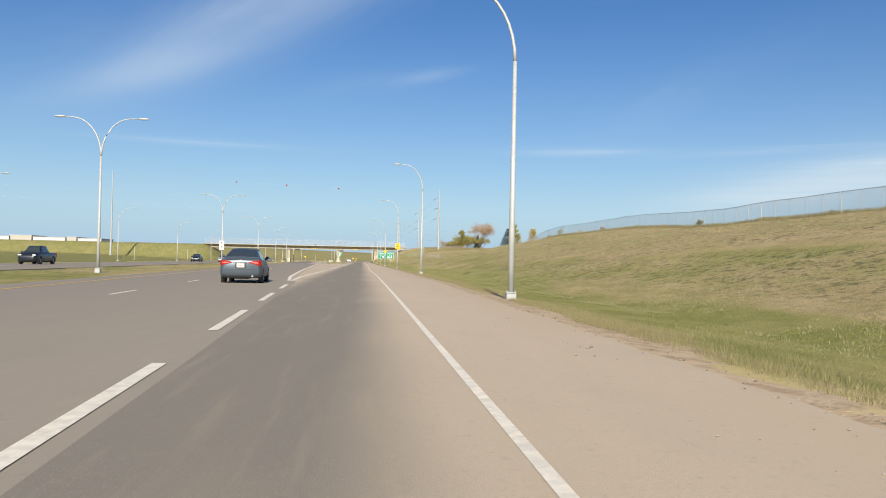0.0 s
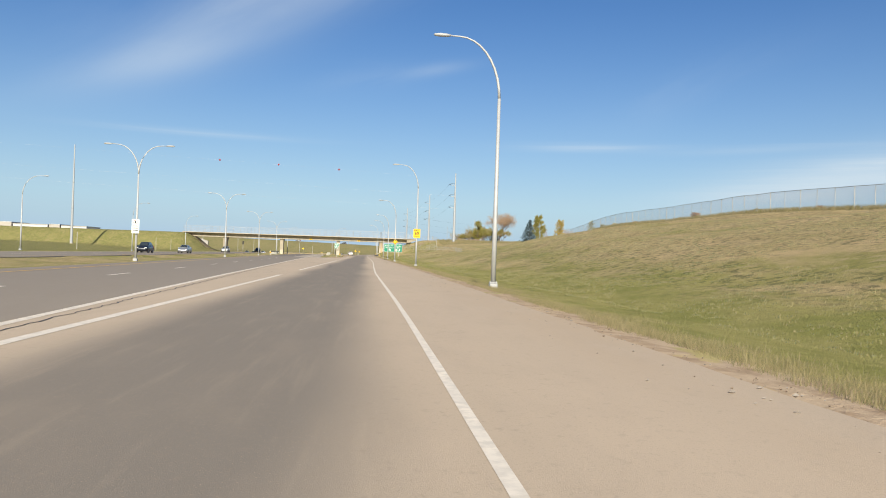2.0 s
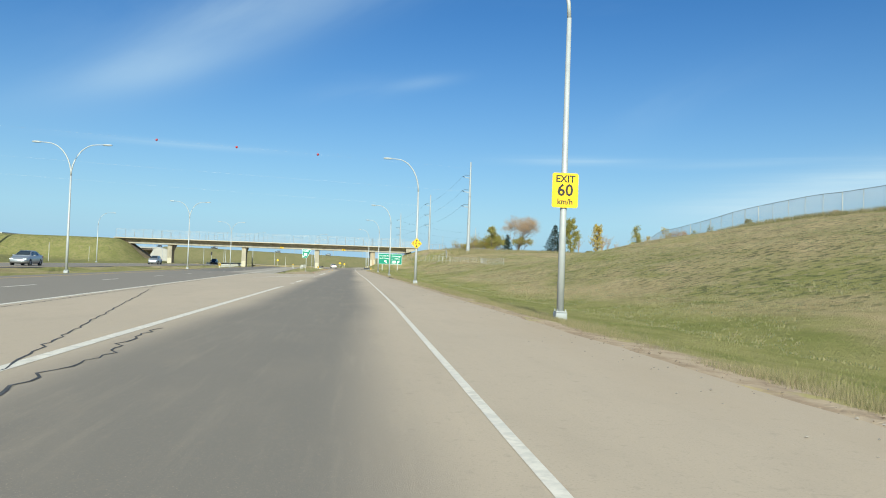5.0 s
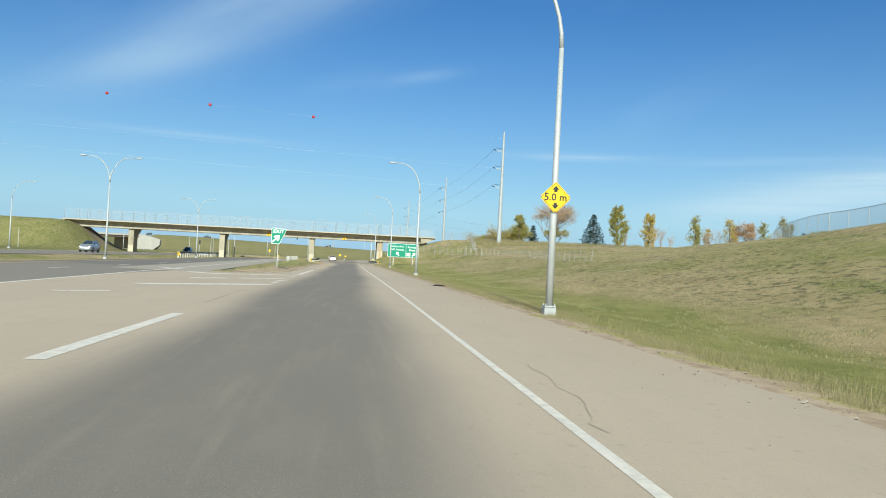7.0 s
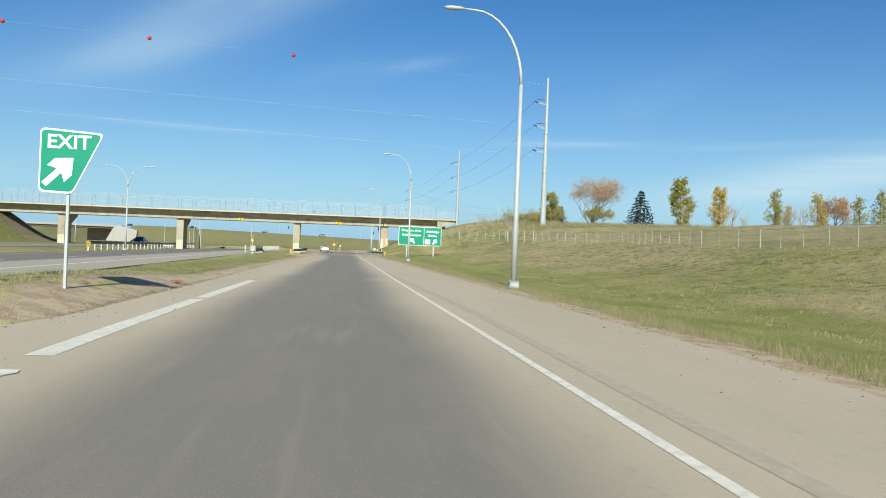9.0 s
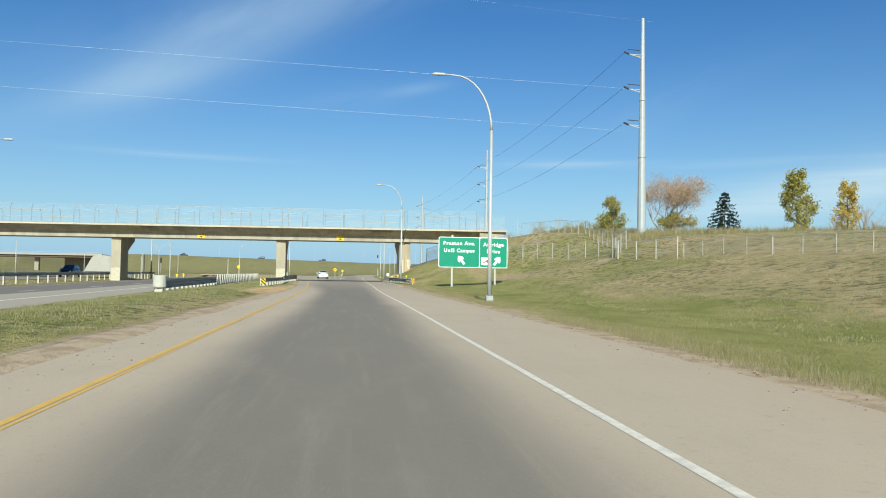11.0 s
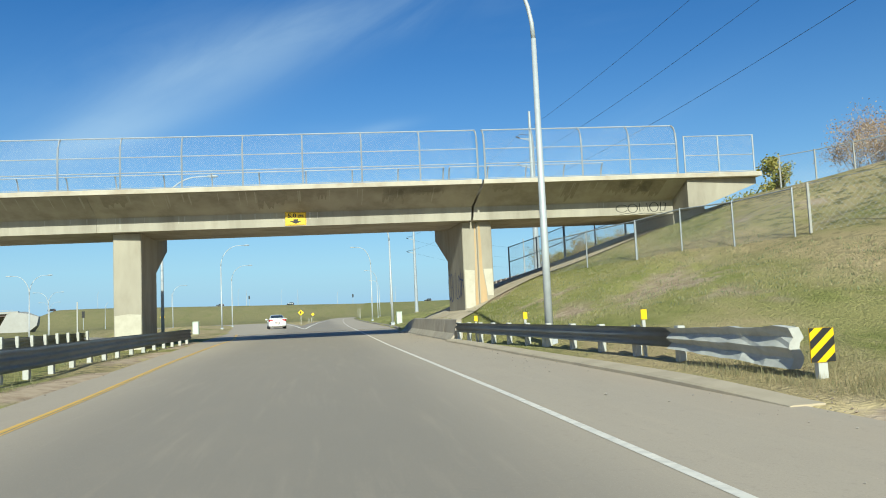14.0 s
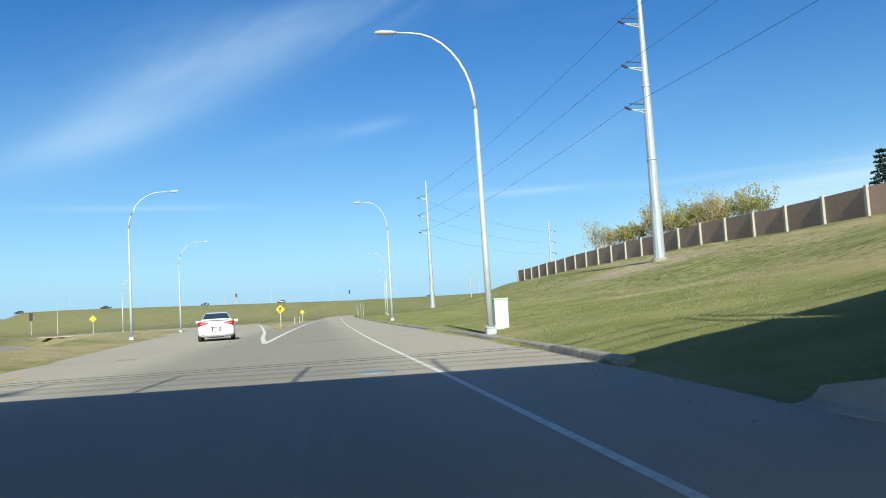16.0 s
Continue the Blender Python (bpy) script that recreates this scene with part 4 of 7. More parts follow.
# the end pier has a second leaf beside the joint
bm = bmesh.new()
fl = face_y(5.2) + 0.45
box(bm, 4.87, fl + 0.25, 2.92, 0.68, 0.5, 4.5, 0.03)
part("pier_leaf", bm, M_CONC, overpass)
fy = face_y(3.87) + 0.5
for nm, material, lab, outline, y in (
        ("stain", M_STAIN, "ochre rust stain", [(4.36, 0.9), (4.38, 2.2), (4.42, 3.4), (4.42, 4.4), (4.44, 5.0), (4.48, 5.0), (4.49, 3.6), (4.49, 2.4), (4.49, 0.9)], fy),
        ("stain", M_STAIN, "ochre rust stain", [(4.575, 0.9), (4.575, 3.0), (4.58, 4.9), (4.66, 5.0), (4.70, 4.2), (4.72, 2.9), (4.86, 2.0), (4.90, 0.9)], fl),
        ("patch", M_PATCH, "pale painted-over patch", [(3.92, 1.2), (4.34, 1.2), (4.37, 2.9), (3.92, 2.95)], fy),
        ("patch", M_PATCH, "pale painted-over patch", [(4.92, 1.75), (5.17, 1.75), (5.17, 2.95), (4.76, 2.95)], fl)):
    bm = bmesh.new()
    prism(bm, outline, "y", y - 0.007, y + 0.05)
    part(nm, bm, material, overpass, lab)
# pale slope paving under the far end of the bridge
bm = bmesh.new()
rows = []
for k in range(10):
    x = -54.6 - 1.08 * k
    rows.append([bm.verts.new((x, face_y(x) - 1.4 + 1.2 * q, ground(x, face_y(x) - 1.4 + 1.2 * q) + 0.06)) for q in range(10)])
for a, b in zip(rows, rows[1:]):
    for q in range(9):
        bm.faces.new((a[q], a[q + 1], b[q + 1], b[q]))
bmesh.ops.solidify(bm, geom=list(bm.faces), thickness=-0.1)
part("slope_paving", bm, M_PAVING, overpass, "pale concrete slope paving")
# abutments
bm = bmesh.new()
prism(bm, [(face_y(14) + 0.1, 3.2), (face_y(14) + 4.6, 3.2), (face_y(14) + 4.6, 6.49), (face_y(14) + 0.1, 6.49)], "x", 13.62, 15.2)
prism(bm, [(13.62, 6.488), (13.62, 5.2), (14.3, 5.25), (16.93, 6.22), (16.93, 6.488)], "y", face_y(14) - 1.45, face_y(14) + 0.3)
part("abutment", bm, M_CONC, overpass)
bm = bmesh.new()
prism(bm, [(face_y(-64) + 0.1, 2.5), (face_y(-64) + 4.6, 2.5), (face_y(-64) + 4.6, 6.48), (face_y(-64) + 0.1, 6.48)], "x", -66.5, -65.32)
part("abutment", bm, M_CONC, overpass)


def link_mesh(bm, base, along, up, length, height, cell, w=0.006, lean=None):
    """Chain-link wires as thin crossing diagonal strips; base: corner, along and up: unit vectors; lean: (height, vector) of a bent head."""
    base, along, up = Vector(base), Vector(along), Vector(up)

    def at(s, h):
        p = base + along * s + up * min(h, lean[0] if lean else h)
        if lean and h > lean[0]:
            p += Vector(lean[1]) * ((h - lean[0]) / (height - lean[0]))
        return p
    n = int((length + height) / cell)
    cuts = [0.0, lean[0], height] if lean else [0.0, height]
    for k in range(n):
        for sgn in (1, -1):
            s0 = k * cell - (height if sgn > 0 else 0)
            for h0, h1 in zip(cuts, cuts[1:]):
                a0, a1 = s0 + sgn * h0, s0 + sgn * h1
                lo, hi = min(a0, a1), max(a0, a1)
                if hi <= 0 or lo >= length:
                    continue
                # clip to the run
                ha, hb = h0, h1
                if a0 < 0:
                    ha, a0 = h0 + (0 - a0) * (h1 - h0) / (a1 - a0), 0.0
                if a1 < 0:
                    hb, a1 = h0 + (0 - (s0 + sgn * h0)) * (h1 - h0) / ((s0 + sgn * h1) - (s0 + sgn * h0)), 0.0
                if a0 > length:
                    ha, a0 = h0 + (length - a0) * (h1 - h0) / (a1 - a0), length
                if a1 > length:
                    hb, a1 = h0 + (length - (s0 + sgn * h0)) * (h1 - h0) / (sgn * (h1 - h0)), length
                p, q = at(a0, ha), at(a1, hb)
                o = along * w
                bm.faces.new([bm.verts.new(v) for v in (p - o, p + o, q + o, q - o)])


def bridge_screen(side):
    y_off = -1.58 if side == 0 else 7.74
    inward = 0.42 if side == 0 else -0.42
    scr = thing("screen_fence", Matrix.Identity(4), "galvanised chain-link screen with inward-curved posts on the overpass curb", "fence", "screens on the overpass")
    for x0, x1 in ((BR_L, JOINT - 0.12), (JOINT + 0.2, 13.2)):
        n = max(1, round((x1 - x0) / 2.45))
        xs = [x0 + (x1 - x0) * k / n for k in range(n + 1)]
        for x in xs:
            bm = bmesh.new()
            y = face_y(x) + y_off
            end = x in (xs[0], xs[-1])
            tube(bm, [(x, y, 6.69), (x, y, 8.12), (x, y + inward * 0.15, 8.52), (x, y + inward * 0.5, 8.82), (x, y + inward, 8.96)], 0.045 if end else 0.04, 6)
            part("post", bm, M_STEEL_D, scr)
        for z, dy, r in ((6.76, 0, 0.014), (7.40, 0, 0.022), (8.05, 0, 0.022), (8.97, inward, 0.028)):
            bm = bmesh.new()
            tube(bm, [(x0, face_y(x0) + y_off + dy, z), (x1, face_y(x1) + y_off + dy, z)], r, 6)
            part("rail", bm, M_STEEL_M, scr)
        bm = bmesh.new()
        link_mesh(bm, (x0, face_y(x0) + y_off, 6.76), Vector((1, -0.068, 0)).normalized(), (0, 0, 1), x1 - x0, 2.2, 0.09 if side == 0 else 0.16, 0.0014, (1.36, (0, inward, 0.85)))
        part("mesh", bm, M_WIRE_B, scr, "fine diamond wire mesh")
    # square-headed end panel
    for x in (13.54, 15.1, 16.72):
        bm = bmesh.new()
        tube(bm, [(x, face_y(x) + y_off, 6.65), (x, face_y(x) + y_off, 8.39)], 0.035, 6)
        part("post", bm, M_STEEL_M, scr)
    for z in (6.76, 7.5, 8.37):
        bm = bmesh.new()
        tube(bm, [(13.54, face_y(13.54) + y_off, z), (16.72, face_y(16.72) + y_off, z)], 0.022, 6)
        part("rail", bm, M_STEEL_M, scr)
    bm = bmesh.new()
    link_mesh(bm, (13.54, face_y(13.54) + y_off, 6.76), Vector((1, -0.068, 0)).normalized(), (0, 0, 1), 3.18, 1.6, 0.09, 0.0018)
    part("mesh", bm, M_WIRE_B, scr)


bridge_screen(0)
bridge_screen(1)

# concrete slope paving under the overpass
bm = bmesh.new()
rows = []
for k in range(25):
    x = 2.7 + (15.2 - 2.7) * k / 24
    row = []
    for j in range(13):
        f = j / 12
        y0 = 318.2 - 2.6 * (1 - smooth01(x, 3.0, 5.5)) - 0.3
        y1 = 327.0
        y = y0 + (y1 - y0) * f
        row.append(bm.verts.new((x, y, ground(x, y) + 0.05)))
    rows.append(row)
for a, b in zip(rows, rows[1:]):
    for i in range(12):
        bm.faces.new((a[i], a[i + 1], b[i + 1], b[i]))
structure("slope_paving", bm, M_PAVING, "pale concrete slope paving under the overpass", "paving", smooth=True)


# ---- barrier, kerb and guard rails ----
barrier = thing("traffic_barrier", Matrix.Identity(4), "grey precast concrete traffic barrier with dark joints", "barrier")
yb = 312.3
for k in range(7):
    y0, y1 = yb + k * 2.72, yb + (k + 1) * 2.72 - 0.03
    h0, h1 = (0.80, 0.80) if k < 5 else ((0.80, 0.58) if k == 5 else (0.58, 0.16))
    bm = bmesh.new()
    x = right_edge(y0)
    rings = []
    for y, h in ((y0, h0), (y1, h1)):
        rings.append([(x - 0.02, y, -0.05), (x, y, 0.06 * h / 0.86), (x + 0.19, y, 0.30 * h / 0.86), (x + 0.27, y, h - 0.02), (x + 0.29, y, h), (x + 0.46, y, h), (x + 0.5, y, -0.05)])
    loft(bm, rings)
    part("segment", bm, M_BARRIER, barrier)
for k in range(61):
    y0 = 336.0 + k * 2.5
    bm = bmesh.new()
    rings = []
    for y in (y0 + 0.01, y0 + 2.48):
        x = right_edge(y) - 0.02 + 0.05 * noise.noise(Vector((0, y, 0)))
        rings.append([(x, y, -0.05), (x + 0.03, y, 0.10), (x + 0.06, y, 0.13), (x + 0.20, y, 0.14), (x + 0.22, y, -0.05)])
    loft(bm, rings)
    if k == 0:
        kerb = thing("kerb", Matrix.Identity(4), "low pale concrete kerb along the road edge", "kerb", kind="structure")
    part("kerb_stone", bm, M_KERB, kerb)


bm = bmesh.new()
rings = []
for y in steps(291.3, 312.2, 1.0):
    x = right_edge(y) - 0.2 + 0.04 * noise.noise(Vector((9.0, y, 0)))
    k = 0.25 + 0.75 * smooth01(y, 291, 294)
    rings.append([(x, y, -0.05), (x + 0.02, y, 0.05 * k), (x + 0.06, y, 0.075 * k), (x + 0.42, y, 0.09 * k), (x + 0.44, y, -0.05)])
loft(bm, rings)
structure("kerb_strip", bm, M_PAVING, "low pale concrete strip in front of the guard rail", "kerb")


def w_beam(points, z_top=0.74, face=-1, post_every=1.9, deep=0.31, name_label="dull galvanised steel guard rail on white posts", lift=0.6, rise=0.02, beam=None):
    """A corrugated rail along ground points (x, y) with white posts behind it."""
    rail = thing("guard_rail", Matrix.Identity(4), name_label, "guard rail", "guard rails")
    pts = [Vector((x, y, 0)) for x, y in points]
    bm = bmesh.new()
    waves = 3 if deep > 0.4 else 2
    prof = []
    n = waves * 4
    for k in range(n + 1):
        f = k / n
        prof.append((-0.04 + 0.045 * math.cos(f * waves * 2 * math.pi), z_top - deep * f))
    rings = []
    for k, p in enumerate(pts):
        d = (pts[min(k + 1, len(pts) - 1)] - pts[max(k - 1, 0)]).normalized()
        side = Vector((d.y, -d.x, 0)) * -face * -1
        rings.append([p + side * (-o) * face + Vector((0, 0, z + max(0.0, ground(p.x, p.y)) * lift)) for o, z in prof])
    loft(bm, rings, closed=False)
    bmesh.ops.solidify(bm, geom=list(bm.faces), thickness=0.006)
    part("beam", bm, beam or M_STEEL_D, rail, "corrugated steel beam", smooth=True)
    # posts
    total = 0.0
    acc = [0.0]
    for a, b in zip(pts, pts[1:]):
        total += (b - a).length
        acc.append(total)
    n = max(2, round(total / post_every))
    for k in range(n + 1):
        s = total * k / n
        i = max(0, min(len(acc) - 2, next((j for j in range(len(acc) - 1) if acc[j + 1] >= s), len(acc) - 2)))
        p = pts[i].lerp(pts[i + 1], (s - acc[i]) / max(1e-6, acc[i + 1] - acc[i]))
        d = (pts[i + 1] - pts[i]).normalized()
        q = p + Vector((d.y, -d.x, 0)) * 0.16 * face * -1
        bm = bmesh.new()
        zg = ground(q.x, q.y)
        box(bm, q.x, q.y, (zg - 0.3 + z_top + rise) / 2 + max(0.0, zg) * lift / 2, 0.13, 0.16, z_top + rise - zg + 0.3 + max(0.0, zg) * lift, 0.01)
        part("post", bm, M_POSTW, rail)
    return rail


def chevron_board(x, y, flip=1, dz=0.0, size=1.0):
    b = thing("hazard_board", pose(x, y, ground(x, y) + dz) @ Matrix.Scale(size, 4), "black and yellow striped hazard board on a short white post", "sign", "hazard boards")
    bm = bmesh.new()
    box(bm, 0, 0.06, 0.18, 0.16, 0.1, 0.9)
    part("post", bm, M_POSTW, b)
    bm = bmesh.new()
    box(bm, 0, 0, 0.56, 0.42, 0.02, 0.54)
    part("board", bm, M_SIGN_Y, b)
    for k in range(4):
        # bands that fall towards the road, cut off at the board's edges
        band = [(-0.21, 0.30 + k * 0.27), (0.21, -0.06 + k * 0.27), (0.21, 0.08 + k * 0.27), (-0.21, 0.44 + k * 0.27)]
        for lim, keep in ((0.292, 1), (0.828, -1)):
            cut = []
            for (xa, za), (xb, zb) in zip(band, band[1:] + band[:1]):
                ina, inb = (za - lim) * keep >= 0, (zb - lim) * keep >= 0
                if ina:
                    cut.append((xa, za))
                if ina != inb:
                    cut.append((xa + (xb - xa) * (lim - za) / (zb - za), lim))
            band = cut
            if len(band) < 3:
                break
        if len(band) < 3:
            continue
        bm = bmesh.new()
        prism(bm, [(px * flip, pz) for px, pz in band][::flip], "y", -0.016, -0.0105)
        part("stripe", bm, M_BLACK, b)


w_beam([(-8.95, 282.5), (-8.8, 288), (-8.66, 293), (-8.62, 297)], face=1, z_top=0.64, rise=0.0)
w_beam([(-8.62, 297.05), (-8.75, 299.5), (-9.0, 303), (-9.4, 312), (-9.3, 325.5)], face=1, z_top=0.74, deep=0.50, rise=-0.06)
chevron_board(-8.85, 281.7, 1, -0.14, 0.9)
w_beam([(-11.05, 258.8), (-11.75, 267), (-12.4, 276), (-12.95, 285.2)], face=1, z_top=0.70, deep=0.50, rise=-0.06)
# this galvanised beam takes the pale post colour to stand for sun on its back
w_beam([(-13.05, 285.6), (-13.7, 300), (-14.1, 312), (-14.55, 325.8)], face=-1, z_top=0.80, deep=0.46, post_every=1.7, name_label="guard rail coloured pale for a sunlit back, seen from behind its tall white posts", rise=0.08, beam=M_POSTW)
w_beam([(-27.9, 263.9), (-29.6, 284), (-32.4, 318), (-34.6, 342), (-36.4, 362)], face=1, z_top=0.78, post_every=3.0)
chevron_board(-27.85, 263.3, 1, 0.05)
w_beam([(3.2, 296.2), (3.05, 298.5), (2.78, 303), (2.48, 307), (2.25, 311.9)], face=-1, z_top=0.68, deep=0.33, post_every=1.6, lift=0.1, name_label="dented galvanised guard rail on white posts")
chevron_board(3.5, 292.7, -1, -0.02, 0.78)
# crash terminal of the right-hand rail and the drum end of the median rail
bm = bmesh.new()
rnd = random.Random(4)
rings = []
for k in range(13):
    f = k / 12
    y = 296.3 - 3.1 * f
    cx = 3.2 + 0.2 * f + rnd.uniform(-0.025, 0.025) * min(1.0, 3 * f)
    zt, zb = 0.68 + 0.06 * f + rnd.uniform(-0.025, 0.025) * f, 0.34 - 0.14 * f + rnd.uniform(-0.025, 0.025) * f
    prof = []
    for q in range(9):
        g = q / 8
        prof.append((cx - 0.05 * math.cos(g * 4 * math.pi) * (1 - 0.4 * f) + rnd.uniform(-0.025, 0.025) * f, y, zt + (zb - zt) * g))
    rings.append(prof + [(p[0] + 0.03 + 0.12 * f, p[1], p[2]) for p in prof[::-1]])
loft(bm, rings)
tagged(part("rail_terminal", bm, M_POSTW, None), "crumpled pale steel end terminal of a guard rail", "guard rail end")
bm = bmesh.new()
tube(bm, [(-11.0, 258.55, 0.36), (-11.0, 258.55, 0.40), (-11.0, 258.55, 0.90), (-11.0, 258.55, 0.93)], [0.27, 0.30, 0.30, 0.26], 18)
box(bm, -11.0, 258.55, 0.2, 0.34, 0.3, 0.44, 0.02)
tagged(part("rail_terminal", bm, M_POSTW, None), "rounded pale metal nose at the guard rail's end", "guard rail end")


def delineator(x, y, z=0.0):
    b = thing("delineator", pose(x, y, z), "small yellow reflector tab on a white stub", "reflector", "reflectors on the rails")
    bm = bmesh.new()
    box(bm, 0, 0, 0.38, 0.06, 0.04, 0.76)
    part("stub", bm, M_POSTW, b)
    bm = bmesh.new()
    box(bm, 0, -0.03, 0.83, 0.11, 0.02, 0.18)
    part("reflector", bm, M_SIGN_Y, b)


for x, y in ((2.5, 309.2), (2.85, 304.2), (3.25, 297.4), (-14.0, 276), (-14.6, 281)):
    delineator(x, y, max(0, ground(x, y)) * 0.6)

# ---- lamp posts ----


def lamp_arm(bm, sgn, z0, reach, rise):
    pts, rad = [], []
    n = 9
    for k in range(n + 1):
        a = math.pi / 2 * k / n
        pts.append((sgn * reach * 0.8 * (1 - math.cos(a)), 0, z0 + rise * math.sin(a)))
        rad.append(0.062 - 0.028 * k / n)
    pts.append((sgn * reach, 0, z0 + rise + 0.02))
    rad.append(0.03)
    tube(bm, pts, rad, 8)


def lamp_post(x, y, z, height=10.0, arms=(-1,), turn=0.0, label="tall galvanised street lamp with a curved arm", group="street lamps", reach=2.15, lean=0.0):
    lamp = thing("street_lamp", pose(x, y, z, 0, lean, turn), label, "street lamp", group)
    z0 = height - 2.55
    bm = bmesh.new()
    box(bm, 0, 0, -0.1, 0.33, 0.33, 0.56, 0.02)
    part("footing", bm, M_STEEL_M, lamp, "pale metal-clad footing")
    bm = bmesh.new()
    box(bm, 0, 0, 0.205, 0.30, 0.30, 0.03)
    for a in (-0.12, 0.12):
        for b in (-0.12, 0.12):
            tube(bm, [(a, b, 0.21), (a, b, 0.28)], 0.016, 6)
    part("base_plate", bm, M_STEEL, lamp)
    bm = bmesh.new()
    tube(bm, [(0, 0, 0.21), (0, 0, 2.5), (0, 0, z0 + 0.02)], [0.105, 0.095, 0.064], 12)
    part("pole", bm, M_STEEL, lamp, smooth=True)
    for s in arms:
        bm = bmesh.new()
        lamp_arm(bm, s, z0, reach, 2.5)
        arm = part("arm", bm, M_STEEL, lamp, smooth=True)
        bm = bmesh.new()
        cx = s * (reach + 0.3)
        loft(bm, [[(cx + s * dx, w * math.cos(t), z0 + 2.52 + h * math.sin(t)) for t in [2 * math.pi * k / 8 for k in range(8)]] for dx, w, h in ((-0.36, 0.05, 0.04), (-0.2, 0.10, 0.07), (0.1, 0.12, 0.08), (0.28, 0.08, 0.06), (0.35, 0.03, 0.02))])
        part("luminaire", bm, M_STEEL, arm, "flat cobra-head luminaire", smooth=True)
    return lamp


lamp0 = lamp_post(3.8, 24.8, 0.0, 10.35)
for x, y in ((3.8, -23), (4.5, 72.3), (4.05, 256.3), (3.06, 302.7)):
    copy_thing(lamp0, pose(x, y, ground(x, y) + 0.03))
lamp0.matrix_basis = pose(3.8, 24.8, ground(3.8, 24.8) + 0.03)
lamp_post(4.6, 123.6, ground(4.6, 123.6) + 0.03, 10.95, label="tall galvanised street lamp carrying a yellow speed sign")
lamp_post(3.95, 208.1, ground(3.95, 208.1) + 0.03, 9.62, label="galvanised street lamp with a curved arm beside the ramp")
lamp_post(3.75, 162.3, ground(3.75, 162.3) + 0.03, 9.65, label="galvanised street lamp carrying a yellow clearance sign")
lamp_post(3.3, 348.3, ground(3.3, 348.3) + 0.02, 9.6, lean=-0.4, reach=2.4, label="galvanised street lamp leaning slightly beside a utility cabinet")
for x, y in ((4.4, 391), (9.6, 452), (14, 505)):
    copy_thing(lamp0, pose(x, y, ground(x, y)))
med = lamp_post(-18.0, 51.6, 0, 10.0, (-1, 1), 0, "tall street lamp with two curved arms on the grass median", "median lamps", 2.3)
for x, y in [(hwy(y) - 15.6, y) for y in (-6, 109, 164.5, 220, 276)] + [(-41.0, 394), (-56.0, 447), (-78, 515)]:
    copy_thing(med, pose(x, y, ground(x, y)))
far_l = lamp_post(-45.4, 145.5, ground(-45.4, 145.5), 9.8, (1,), 0, "street lamp with one curved arm beyond the far carriageway", "far street lamps", 2.6)
for x, y in ((-42.7, 88), (-48.0, 202), (-50.5, 259), (-75, 400)):
    copy_thing(far_l, pose(x, y, ground(x, y)))
left_l = lamp_post(-14.5, 380.5, ground(-14.5, 380.5), 10.2, (1,), 0, "street lamp with one curved arm beside the loop road", "loop road lamps", 2.8)
for x, y, t in ((-17.2, 416, 0), (-38, 478, 20), (-30.4, 335.4, 0), (-12.1, 333.0, 0)):
    copy_thing(left_l, pose(x, y, ground(x, y), 0, 0, t))

# ---- power towers and wires ----


def tower(x, y, top, r0, arms, side, label):
    zb = ground(x, y) - 0.3
    tw = thing("power_pole", pose(x, y, zb), label, "power pole", "steel power poles")
    h = top - zb
    bm = bmesh.new()
    tube(bm, [(0, 0, 0), (0, 0, h * 0.5), (0, 0, h)], [r0, r0 * 0.72, r0 * 0.36], 12)
    part("shaft", bm, M_TOWER, tw)
    bm = bmesh.new()
    tube(bm, [(0, 0, 0), (0, 0, 0.5)], r0 + 0.16, 12)
    part("base_flange", bm, M_CONC, tw)
    for zc in (h * 0.36, h * 0.62):
        bm = bmesh.new()
        rr = r0 * (1 - 0.64 * zc / h)
        tube(bm, [(0, 0, zc), (0, 0, zc + 0.12)], rr + 0.07, 12)
        part("collar", bm, M_TOWER, tw)
    for za in arms:
        z = za - zb
        bm = bmesh.new()
        tube(bm, [(0, 0, z - 0.35), (side * 1.35, 0, z - 0.05)], [0.07, 0.045], 6)
        tube(bm, [(0, 0, z - 0.05), (side * 1.6, 0, z)], [0.05, 0.04], 6)
        arm = part("cross_arm", bm, M_STEEL, tw)
        bm = bmesh.new()
        tube(bm, [(side * 1.5, 0, z), (side * 2.1, 0, z + 0.25)], 0.07, 6)
        for k in range(7):
            f = 0.1 + 0.12 * k
            p = (side * (1.5 + 0.6 * f), 0, z + 0.25 * f)
            q = (side * (1.5 + 0.6 * f + 0.04), 0, z + 0.25 * f + 0.017)
            tube(bm, [p, q], 0.12, 8)
        tube(bm, [(side * 0.3, 0.1, z + 0.5), (side * 1.6, 0.1, z + 0.55)], 0.05, 6)
        part("insulator", bm, M_CABLE, arm, "dark ribbed insulator")
    return tw


TOWERS = [(28.8, 301.1, 29.3, (25.3, 21.5, 17.6)), (27.0, 386.3, 28.4, (24.6, 20.7, 17.0)), (22.3, 486.0, 28.2, (24.4, 20.6, 17.0)), (72.3, 560, 26.5, (22.9, 19.3, 15.8))]
for k, (x, y, top, arms) in enumerate(TOWERS):
    tower(x, y, top, 0.48, arms, 1 if k == 3 else -1, "tall tapered steel power pole with three insulator arms")
tower(-91, 287, 31.5, 0.42, (), 1, "tall slender steel power pole beyond the highway")
for k, (x, y, top) in enumerate(((62, 640, 24), (-60, 900, 24), (40, 760, 26), (100, 800, 26), (-20, 880, 22))):
    tower(x, y, top, 0.3, (), 1, "distant slender pole on the horizon")


